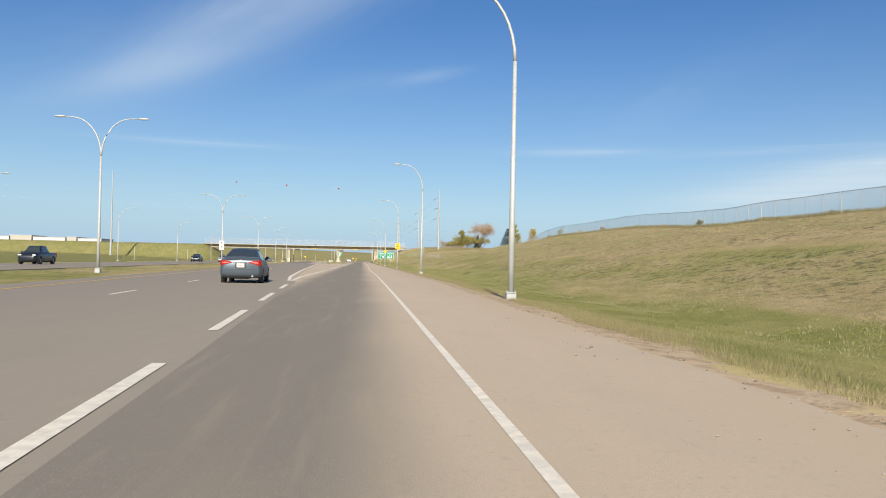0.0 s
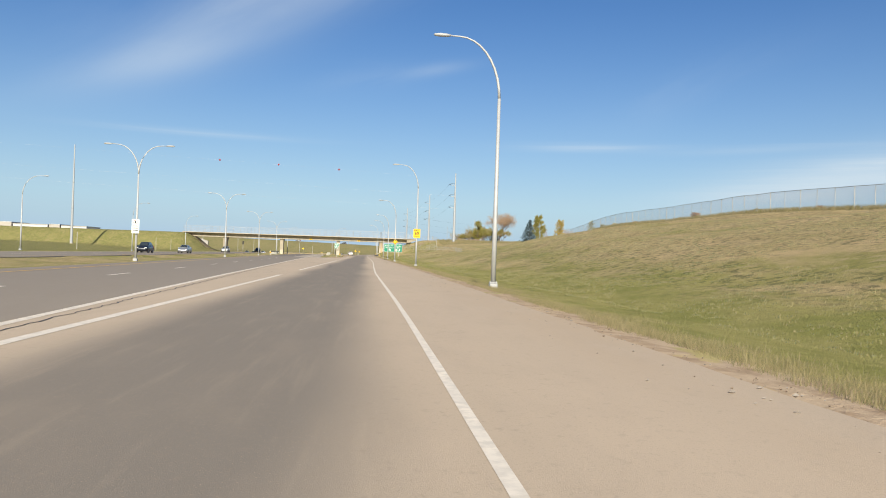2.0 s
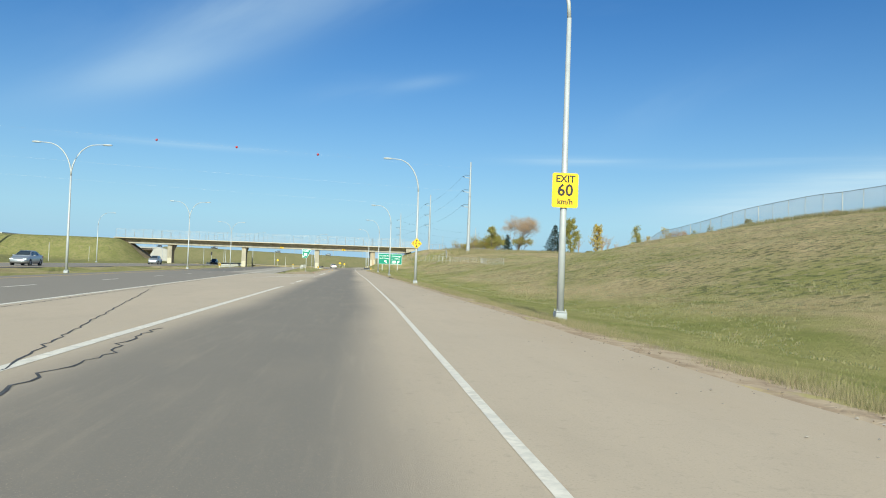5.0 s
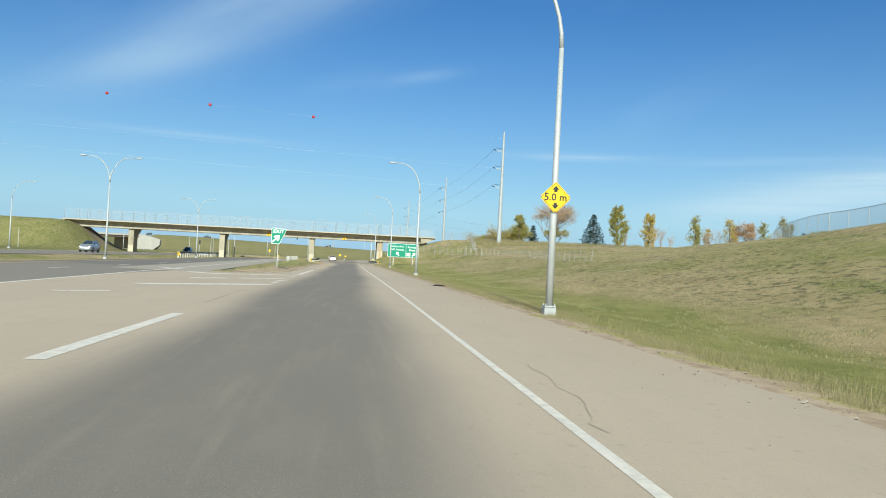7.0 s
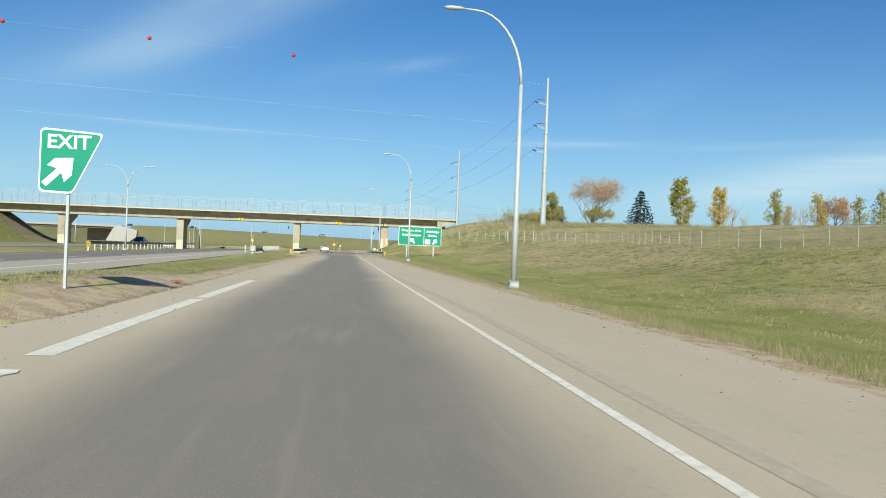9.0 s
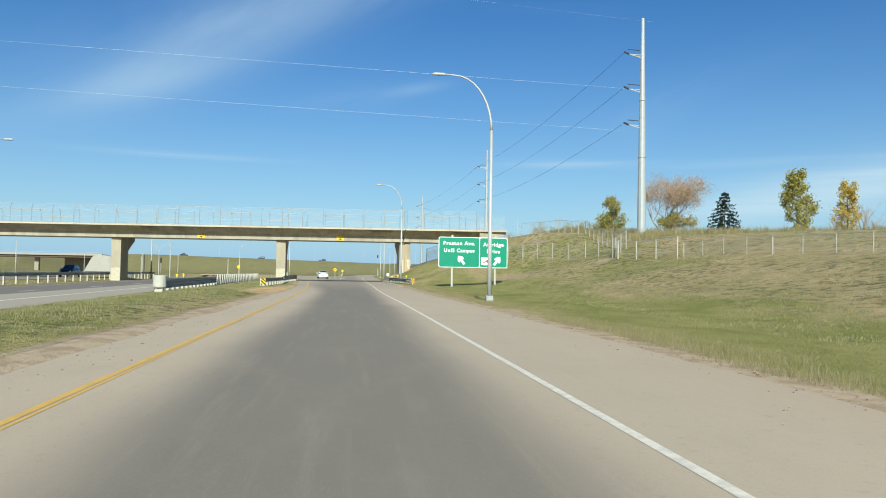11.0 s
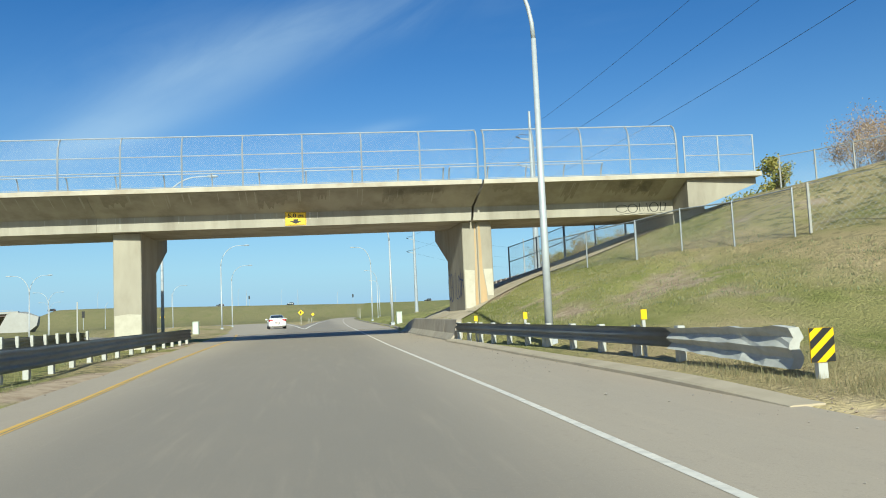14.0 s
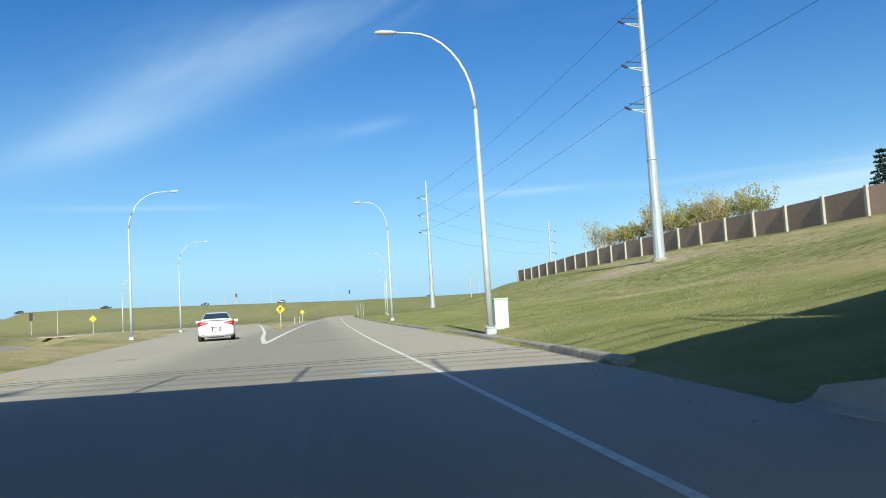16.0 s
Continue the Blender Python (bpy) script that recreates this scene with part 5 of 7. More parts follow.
def cable(a, b, sag, r=0.02, n=20, material=None):
    a, b = Vector(a), Vector(b)
    bm = bmesh.new()
    pts = [a.lerp(b, k / n) - Vector((0, 0, 4 * sag * (k / n) * (1 - k / n))) for k in range(n + 1)]
    tube(bm, pts, r, 5, False)
    return tagged(part("power_cable", bm, material or M_CABLE), "thin overhead power cable between steel poles", "cable", "overhead cables")


for (x0, y0, t0, a0), (x1, y1, t1, a1) in zip(TOWERS, TOWERS[1:]):
    for z0, z1 in zip(a0, a1):
        cable((x0 - 2.0, y0, z0 + 0.2), (x1 - 2.0, y1, z1 + 0.2), 1.2, 0.016)
# the line over the highway with its marker balls
cable((27.4, 295.0, 26.83), (-140, 279.4, 31.38), 0.0, 0.003, 30, M_WIRE)
for z0, z1 in ((16.95, 22.4), (21.55, 26.7)):
    cable((26.9, 301.1, z0), (-140, 300.2, z1), 0.2, 0.006, 40, M_WIRE)
for x, y, z in ((-47.5, 288.0, 28.85), (-29.5, 289.8, 28.4), (-10.4, 291.5, 27.85)):
    b = thing("marker_ball", pose(x, y, z), "red aerial marker ball on an overhead line", "marker ball", "marker balls on the line")
    bm = bmesh.new()
    bmesh.ops.create_icosphere(bm, subdivisions=2, radius=0.29)
    part("shell", bm, M_RED, b, smooth=True)
    bm = bmesh.new()
    tube(bm, [(0, 0, -0.02), (0, 0, 0.02)], 0.305, 14)
    part("seam", bm, M_RED, b)

# ---- fences ----


def post_fence(name, pts, height, every, label, post_r, mat_post, rails, cell, mesh=True, post_h=None, group="", wire=0.0045, thick=0.024):
    """A fence along ground points with round posts, top rails and wire mesh."""
    fn = thing(name, Matrix.Identity(4), label, "fence", group)
    run = [Vector((x, y, 0)) for x, y in pts]
    for a, b in zip(run, run[1:]):
        n = max(1, round((b - a).length / every))
        ps = []
        for k in range(n + 1):
            p = a.lerp(b, k / n)
            p.z = ground(p.x, p.y)
            ps.append(p)
        for k, p in enumerate(ps[:-1] if b is not run[-1] else ps):
            bm = bmesh.new()
            rr = post_r * (1.5 if k % 5 == 0 else 1.0)
            tube(bm, [p - Vector((0, 0, 0.3)), p + Vector((0, 0, (post_h or height) + 0.04))], rr, 6)
            part("post", bm, mat_post, fn)
        for f in rails:
            bm = bmesh.new()
            tube(bm, [p + Vector((0, 0, height * f)) for p in ps], thick, 5)
            part("rail", bm, M_WIRE_D if thick < 0.02 else M_STEEL_D if mat_post is M_STEEL_D or name == "ridge_fence" else M_STEEL, fn)
        if mesh:
            bm = bmesh.new()
            for p, q in zip(ps, ps[1:]):
                d = (q - p)
                link_mesh(bm, p + Vector((0, 0, 0.03)), d.normalized(), (0, 0, 1), d.length, height - 0.04, cell, wire)
            part("mesh", bm, M_WIRE_D if mat_post is M_STEEL_D else M_WIRE, fn, "diamond wire mesh")
    return fn


post_fence("ridge_fence", [(45.4, 40), (45.5, 110), (45.5, 190), (45.6, 214), (50, 230), (58, 246)], 2.2, 3.05, "galvanised chain-link fence along the top of the grassy bank", 0.034, M_STEEL, (1.0,), 0.20, wire=0.017, thick=0.03)
post_fence("abutment_fence", [(7.4, 317.3), (9.5, 312.0), (12.0, 305.7)], 1.5, 2.4, "dull chain-link fence on steel posts beside the overpass", 0.03, M_STEEL_D, (1.0,), 0.1)
post_fence("slope_fence", [(12.2, 305.2), (15.0, 297.6), (17.1, 294.0), (18.5, 288.0), (18.9, 282.0)], 1.5, 2.6, "wire mesh fence on pale posts across the foot of the bank", 0.032, M_POST_DULL, (1.0,), 0.2, wire=0.003, thick=0.01)
post_fence("rail_fence", [(19.0, 281.0), (20.6, 273.4)], 1.4, 2.6, "white two-rail steel fence across the slope", 0.045, M_POSTW, (1.0, 0.3), 0.2, mesh=False)
post_fence("field_fence", [(20.7, 272.6), (21.5, 262.7), (24.0, 252.0), (22.6, 241.5), (21.3, 230.0), (20.9, 222.0), (20.4, 211.0)], 0.98, 2.3, "low wire fence on pale posts across the slope", 0.03, M_POST_DULL, (1.0,), 0.2, wire=0.004, thick=0.012)
post_fence("bank_fence", [(19.1, 282), (21.5, 286), (22.0, 291), (23.2, 303), (22.4, 311), (19.4, 317.5)], 1.5, 2.0, "wire fence on pale posts climbing to the overpass", 0.038, M_POST_DULL, (1.0,), 0.2, wire=0.003)
post_fence("stair_fence", [(15.2, 326.6), (11.5, 326.8), (8.2, 327.0)], 1.9, 1.9, "dark chain-link fence stepping down under the overpass", 0.045, M_STEEL_D, (1.0, 0.55), 0.12)
# precast noise wall on the crest
nw = thing("noise_wall", Matrix.Identity(4), "brown precast panel wall with pale posts along the crest", "wall")
ys = [384 + 4.9 * k for k in range(-8, 19)]
for k, y in enumerate(ys):
    x = 37.6 if y > 372 else 37.6 + (372 - y) * 0.25
    z = ground(x, y)
    bm = bmesh.new()
    box(bm, x - 0.05, y, z + 0.95, 0.30, 0.30, 2.6, 0.02)
    part("post", bm, M_WALLPOST, nw)
    if y < ys[-1]:
        x2 = 37.6 if y + 4.9 > 372 else 37.6 + (372 - y - 4.9) * 0.25
        z2 = ground(x2, y + 4.9)
        bm = bmesh.new()
        loft(bm, [[(x, y + 0.2, z - 0.4), (x + 0.14, y + 0.2, z - 0.4), (x + 0.14, y + 0.2, z + 2.15), (x, y + 0.2, z + 2.15)], [(x2, y + 4.7, z2 - 0.4), (x2 + 0.14, y + 4.7, z2 - 0.4), (x2 + 0.14, y + 4.7, z2 + 2.15), (x2, y + 4.7, z2 + 2.15)]])
        part("panel", bm, M_WALLPANEL, nw)

# ---- signs ----
FRONT = Matrix.Rotation(radians(90), 4, "X")   # flat text to upright, facing -y


def plate(bm, w, h, r, y0, y1, cx=0.0, cz=0.0, seg=4):
    pts = []
    for sx, sz, a0 in ((1, 1, 0), (-1, 1, 90), (-1, -1, 180), (1, -1, 270)):
        for k in range(seg + 1):
            a = radians(a0 + 90 * k / seg)
            pts.append((cx + sx * (w / 2 - r) + r * math.cos(a), cz + sz * (h / 2 - r) + r * math.sin(a)))
    prism(bm, pts, "y", y0, y1)


def arrow(bm, cx, cz, size, angle, y0, y1, shaft=0.11):
    """A plain arrow with its head at angle degrees, 0: up, positive: to the left."""
    shape = [(-shaft, -0.5), (shaft, -0.5), (shaft, 0.02), (0.30, -0.10), (0.30, 0.16), (0.0, 0.5), (-0.30, 0.16), (-0.30, -0.10), (-shaft, 0.02)]
    c, s = math.cos(radians(angle)), math.sin(radians(angle))
    prism(bm, [(cx + size * (px * c - pz * s), cz + size * (px * s + pz * c)) for px, pz in shape], "y", y0, y1)


def direction_sign():
    zg = ground(7.7, 283.5)
    s = thing("direction_sign", pose(7.66, 283.5, zg), "large green direction sign with white lettering on two steel posts", "sign")
    zc = 2.98 - zg
    bm = bmesh.new()
    plate(bm, 5.68, 2.48, 0.16, -0.02, 0.02, 0, zc)
    board = part("board", bm, M_SIGN_W, s)
    bm = bmesh.new()
    plate(bm, 3.29, 2.38, 0.12, -0.026, -0.018, -1.145, zc)
    part("panel", bm, M_SIGN_G, board)
    bm = bmesh.new()
    plate(bm, 2.24, 2.38, 0.12, -0.026, -0.018, 1.67, zc)
    part("panel", bm, M_SIGN_G, board)
    for px in (-1.72, 1.83):
        bm = bmesh.new()
        for dx in (-0.07, 0.07):
            box(bm, px + dx, 0.09, zc / 2 + 0.3, 0.02, 0.2, zc + 2.2)
        box(bm, px, 0.09, zc / 2 + 0.3, 0.14, 0.012, zc + 2.2)
        part("post", bm, M_POSTW, s, "pale steel I-beam post")
    for text, x, z, size in (("Preston Ave.", -1.15, zc + 0.72, 0.455), ("UofS Campus", -1.15, zc + 0.13, 0.42), ("Attridge", 1.67, zc + 0.66, 0.455), ("Drive", 1.67, zc + 0.10, 0.455)):
        t = lettering("lettering", text, size, Matrix.Translation((x, -0.028, z)) @ FRONT, M_SIGN_W, board, spacing=1.1)
    bm = bmesh.new()
    arrow(bm, -0.98, zc - 0.62, 0.86, 38, -0.034, -0.024)
    part("arrow", bm, M_SIGN_W, board)
    bm = bmesh.new()
    arrow(bm, 1.98, zc - 0.66, 0.86, -38, -0.034, -0.024)
    part("arrow", bm, M_SIGN_W, board)
    bm = bmesh.new()
    plate(bm, 0.70, 0.62, 0.02, -0.032, -0.024, 1.02, zc - 0.70)
    part("emblem", bm, M_SIGN_W, board, "white emblem panel with a dark plain shape")
    bm = bmesh.new()
    prism(bm, [(0.74, zc - 0.82), (0.98, zc - 0.72), (1.14, zc - 0.58), (1.22, zc - 0.60), (1.26, zc - 0.84), (1.2, zc - 0.84), (1.1, zc - 0.74), (0.8, zc - 0.88)], "y", -0.038, -0.031)
    part("emblem_shape", bm, mat("emblem_brown", (0.22, 0.07, 0.03), 0.5), board)


direction_sign()


def exit_sign():
    s = thing("exit_sign", pose(-6.6, 195.6, 0.05), "green EXIT sign with a white arrow on a thin post", "sign")
    bm = bmesh.new()
    box(bm, 0, 0.045, 1.2, 0.052, 0.05, 2.8, 0.006)
    part("post", bm, M_STEEL, s)
    out = [(-0.47, 2.87), (0.57, 2.81), (0.08, 1.76), (-0.47, 1.78)]

    def outline(k, r):
        """The board's four-cornered outline shrunk by k, with corners rounded by r."""
        c = Vector((-0.06, 2.33))
        p = [c + (Vector(q) - c) * k for q in out]
        pts = []
        for n, q in enumerate(p):
            a, b = (p[n - 1] - q).normalized() * r, (p[(n + 1) % 4] - q).normalized() * r
            pts += [tuple(q + a * (1 - f) ** 2 + b * f ** 2) for f in (0, 0.25, 0.5, 0.75, 1)]
        return pts

    bm = bmesh.new()
    prism(bm, outline(1.0, 0.09), "y", -0.012, 0.012)
    board = part("board", bm, M_SIGN_W, s)
    bm = bmesh.new()
    prism(bm, outline(0.94, 0.08), "y", -0.018, -0.008)
    part("panel", bm, M_SIGN_G, board)
    lettering("lettering", "EXIT", 0.33, Matrix.Translation((0.0, -0.02, 2.63)) @ FRONT @ Matrix.Diagonal((1.06, 1, 1, 1)), M_SIGN_W, board)
    bm = bmesh.new()
    arrow(bm, -0.15, 2.14, 0.66, -45, -0.026, -0.016, 0.078)
    part("arrow", bm, M_SIGN_W, board)


exit_sign()


def pole_sign(x, y, z, kind):
    if kind == "speed":
        s = thing("speed_sign", pose(x, y, z), "yellow exit speed sign with black lettering on a lamp post", "sign")
        bm = bmesh.new()
        plate(bm, 0.74, 0.96, 0.06, -0.006, 0.006)
        board = part("board", bm, M_SIGN_Y, s)
        for text, zz, size in (("EXIT", 0.31, 0.27), ("60", -0.01, 0.46), ("km/h", -0.32, 0.22)):
            lettering("lettering", text, size, Matrix.Translation((0, -0.008, zz)) @ FRONT, M_BLACK, board)
    else:
        s = thing("clearance_sign", pose(x, y, z), "yellow diamond clearance sign with black arrows on a lamp post", "sign")
        bm = bmesh.new()
        prism(bm, [(0.43, 0), (0, 0.43), (-0.43, 0), (0, -0.43)], "y", -0.006, 0.006)
        bmesh.ops.bevel(bm, geom=[e for e in bm.edges if abs(e.verts[0].co.y - e.verts[1].co.y) > 0.005], offset=0.04, segments=2, affect="EDGES")
        board = part("board", bm, M_SIGN_Y, s)
        bm = bmesh.new()
        o, i = 0.40, 0.385
        for k in range(4):
            a, b = k * math.pi / 2, (k + 1) * math.pi / 2
            q = [(r * math.cos(t), r * math.sin(t)) for r, t in ((o, a), (o, b), (i, b), (i, a))]
            prism(bm, q, "y", -0.010, -0.005)
        part("border", bm, M_BLACK, board)
        lettering("lettering", "5.0 m", 0.275, Matrix.Translation((0, -0.008, 0)) @ FRONT, M_BLACK, board)
        for sgn in (1, -1):
            bm = bmesh.new()
            prism(bm, [(-0.045, sgn * 0.14), (0.045, sgn * 0.14), (0.045, sgn * 0.21), (0.11, sgn * 0.19), (0, sgn * 0.31), (-0.11, sgn * 0.19), (-0.045, sgn * 0.21)], "y", -0.011, -0.005)
            part("arrow", bm, M_BLACK, board)
    bm = bmesh.new()
    for zz in (-0.22, 0.22):
        box(bm, 0, 0.05, zz, 0.2, 0.09, 0.04)
    part("bracket", bm, M_STEEL, s)


pole_sign(4.6, 123.47, 3.42, "speed")
pole_sign(3.75, 162.17, 3.02, "diamond")


def girder_sign(x):
    s = thing("clearance_sign", pose(x, face_y(x) - 0.03, 5.47), "yellow 5.0 m clearance sign on the overpass girder", "sign", "clearance signs on the girder")
    bm = bmesh.new()
    plate(bm, 0.92, 0.60, 0.02, -0.006, 0.03)
    board = part("board", bm, M_SIGN_Y, s)
    bm = bmesh.new()
    for w, h, cx, cz in ((0.86, 0.014, 0, 0.27), (0.86, 0.014, 0, -0.27), (0.014, 0.54, 0.43, 0), (0.014, 0.54, -0.43, 0)):
        box(bm, cx, -0.008, cz, w, 0.006, h)
    part("border", bm, M_BLACK, board)
    lettering("lettering", "5.0 m", 0.28, Matrix.Translation((0, -0.008, 0.12)) @ FRONT @ Matrix.Diagonal((1.1, 1, 1, 1)), M_BLACK, board)
    bm = bmesh.new()
    prism(bm, [(-0.10, -0.03), (0.10, -0.03), (0.10, -0.11), (0.29, -0.10), (0.0, -0.24), (-0.29, -0.10), (-0.10, -0.11)], "y", -0.012, -0.005)
    part("arrow", bm, M_BLACK, board)


girder_sign(-3.55)
girder_sign(-20.6)


def diamond_post(x, y, h, size, mark, label):
    s = thing("warning_sign", pose(x, y, ground(x, y)), label, "sign", "small warning signs")
    bm = bmesh.new()
    box(bm, 0, 0.03, h / 2 - 0.1, 0.07, 0.05, h + 0.3)
    part("post", bm, M_POSTW, s)
    bm = bmesh.new()
    prism(bm, [(size, h), (0, h + size), (-size, h), (0, h - size)], "y", -0.01, 0.006)
    board = part("board", bm, M_SIGN_Y, s)
    if mark:
        bm = bmesh.new()
        prism(bm, [(-0.1, h - 0.25), (0.02, h - 0.25), (0.02, h), (0.16, h + 0.02), (0.0, h + 0.28), (-0.2, h + 0.02), (-0.1, h)], "y", -0.016, -0.009)
        part("mark", bm, M_BLACK, board)


diamond_post(-5.85, 410.4, 1.88, 0.48, True, "yellow diamond warning sign where the roads fork")
diamond_post(-32.9, 439.5, 2.3, 0.5, False, "pale yellow diamond sign beside the loop road")
diamond_post(-4.6, 470, 1.7, 0.42, False, "small yellow diamond sign beside the far road")
# median sign board on a lamp post
ms = thing("median_sign", pose(-20.4, 108.8, 2.75), "white sign board with plain bars fixed to a median lamp post", "sign")
bm = bmesh.new()
plate(bm, 0.62, 1.2, 0.04, -0.135, -0.12)
part("board", bm, M_SIGN_W, ms)
bm = bmesh.new()
plate(bm, 0.36, 0.36, 0.17, -0.139, -0.134, 0, 0.34)
part("ring", bm, M_RED, ms)
bm = bmesh.new()
plate(bm, 0.29, 0.29, 0.14, -0.143, -0.1385, 0, 0.34)
part("disc", bm, M_SIGN_W, ms)
bm = bmesh.new()
box(bm, 0.0, -0.144, 0.34, 0.13, 0.006, 0.2)
part("bar", bm, M_BLACK, ms)
for zz in (0.02, -0.16, -0.34):
    bm = bmesh.new()
    box(bm, 0, -0.138, zz, 0.42, 0.006, 0.07)
    part("bar", bm, M_BLACK, ms)
bm = bmesh.new()
box(bm, 0, -0.1, 0, 0.1, 0.06, 0.8)
part("bracket", bm, M_STEEL, ms)


def cabinet(x, y, label):
    c = thing("utility_cabinet", pose(x, y, ground(x, y)), label, "cabinet", "utility cabinets")
    bm = bmesh.new()
    box(bm, 0, 0, 0.47, 0.46, 0.4, 0.98, 0.02)
    part("housing", bm, M_CABINET, c)
    bm = bmesh.new()
    box(bm, 0, 0, 0.98, 0.5, 0.44, 0.05, 0.015)
    part("lid", bm, M_CABINET, c)
    bm = bmesh.new()
    box(bm, 0, -0.205, 0.5, 0.36, 0.012, 0.76, 0.004)
    door = part("door", bm, M_CABINET, c)
    bm = bmesh.new()
    box(bm, 0.13, -0.22, 0.5, 0.03, 0.02, 0.14)
    part("handle", bm, M_STEEL, door)


cabinet(4.0, 349.8, "pale green metal utility cabinet beside a lamp post")
cabinet(-12.5, 348, "pale green metal utility cabinet on the grass")
# short white marker posts along the far road
for k, y in enumerate((470, 486, 522, 566)):
    for x in (right_edge(y) + 1.2,):
        bm = bmesh.new()
        tube(bm, [(x, y + k, ground(x, y) - 0.2), (x, y + k, ground(x, y) + 2.6)], 0.035, 6)
        tagged(part("marker_post", bm, M_POSTW), "thin pale steel post in the roadside grass", "post", "posts along the far road")
for x, y in ((-4.9, 430), (-4.6, 444), (-30, 330), (-34, 344), (-22, 350), (-58, 200), (-56, 250), (-62, 290)):
    bm = bmesh.new()
    hh = 3.4 if x < -20 else 0.9
    tube(bm, [(x, y, ground(x, y) - 0.2), (x, y, ground(x, y) + hh)], 0.055, 6)
    tagged(part("marker_post", bm, M_POSTW), "thin pale post standing in the grass", "post", "posts in the grass")

# spray-painted strokes: plain looping strokes on the pier and girder


def strokes(parent, name, material, pts_list, to3d, w):
    for pts in pts_list:
        bm = bmesh.new()
        vs = [Vector(p) for p in pts]
        rows = []
        for k, p in enumerate(vs):
            d = (vs[min(k + 1, len(vs) - 1)] - vs[max(k - 1, 0)]).normalized()
            n = Vector((-d.y, d.x)) * w / 2
            rows.append((bm.verts.new(to3d(p.x + n.x, p.y + n.y)), bm.verts.new(to3d(p.x - n.x, p.y - n.y))))
        for a, b in zip(rows, rows[1:]):
            bm.faces.new((a[0], a[1], b[1], b[0]))
        part(name, bm, material, parent, "plain spray-painted stroke")


def loop(cx, cz, rx, rz, a0, a1, n=14):
    return [(cx + rx * math.cos(radians(a0 + (a1 - a0) * k / n)), cz + rz * math.sin(radians(a0 + (a1 - a0) * k / n))) for k in range(n + 1)]


tag = [loop(0.35, 0.95, 0.28, 0.62, 50, 310), loop(0.95, 1.25, 0.24, 0.32, -90, 200) + [(0.72, 0.35)], loop(1.0, 0.62, 0.27, 0.35, 90, -150), [(1.35, 0.3), (1.5, 1.5), (1.85, 0.35), (1.95, 1.6)], [(2.2, 1.7), (2.15, 0.4), (2.55, 0.35)], loop(2.9, 0.9, 0.26, 0.5, 0, 360), [(3.25, 1.75), (3.45, 1.0), (3.4, 0.4)], [(3.1, 1.25), (3.9, 1.15)], [(3.3, 0.5), (3.8, 1.5)], [(3.95, 0.95), (4.0, 0.8)]]
strokes(overpass, "painted_stroke", M_GRAF, [[(a, b) for a, b in s] for s in tag], lambda a, b: (3.862 - 0.03 * (3.72 - a * 0.90), face_y(3.87) + 4.22 - a * 0.90, 1.30 + b * 1.02), 0.07)
tag2 = [loop(0.3, 0.4, 0.25, 0.3, 30, 330), loop(0.75, 0.4, 0.2, 0.35, 0, 360), [(1.05, 0.1), (1.05, 0.8), (1.2, 0.2), (1.35, 0.8), (1.4, 0.1)], loop(1.65, 0.45, 0.18, 0.38, 0, 360), [(1.9, 0.1), (1.95, 0.85), (2.15, 0.75), (2.1, 0.15), (1.9, 0.1)], [(0.2, -0.1), (0.5, 0.0), (0.8, -0.12), (1.2, -0.02), (1.6, -0.1), (2.0, 0.0)]]
strokes(overpass, "painted_stroke", M_GRAF_K, tag2, lambda a, b: (10.85 + a * 1.12, face_y(10.85 + a * 1.12) - 0.006, 5.21 + b * 0.56), 0.04)

# dark drip stains with a shape of their own on the girder
rnd = random.Random(5)
M_LIME = mat("lime_streaks", (0.43, 0.39, 0.32), 0.9, alt=(0.37, 0.335, 0.275), scale=8, amount=0.6)
M_DRIP = mat("dark_water_stains", (0.265, 0.232, 0.18), 0.9, alt=(0.33, 0.293, 0.23), scale=6, amount=0.7, stretch=(1, 1, 0.2))
for k in range(150):
    x = rnd.uniform(-34, 13.4)
    if abs(x - JOINT) < 0.5:
        continue
    dark = k % 7 == 0
    on_band = not dark and k % 2 == 0
    w, h = (rnd.uniform(0.15, 0.8), rnd.uniform(0.25, 0.7)) if dark else (rnd.uniform(0.01, 0.035), rnd.uniform(0.3, 0.58))
    z1 = 5.735 if on_band else 6.46
    n = 14 if dark else 3
    bm = bmesh.new()
    rows = []
    for i in range(n + 1):
        xi = x - w + 2 * w * i / n
        drop = h * rnd.uniform(0.45, 1.0)
        zs = [z1 - drop * q / 3 for q in range(4)]
        rows.append([bm.verts.new((xi, face_y(xi) - (0.004 if on_band else 1.60 * (max(z, 5.745) - 5.74) / 0.75 + 0.006), max(z, 5.15 if on_band else 5.745))) for z in zs])
    for a, b in zip(rows, rows[1:]):
        for q in range(3):
            bm.faces.new((a[q], b[q], b[q + 1], a[q + 1]))
    part("streak", bm, M_DRIP if dark else M_LIME, overpass, "dark water stain" if dark else "pale lime streak")

# ---- vehicles ----


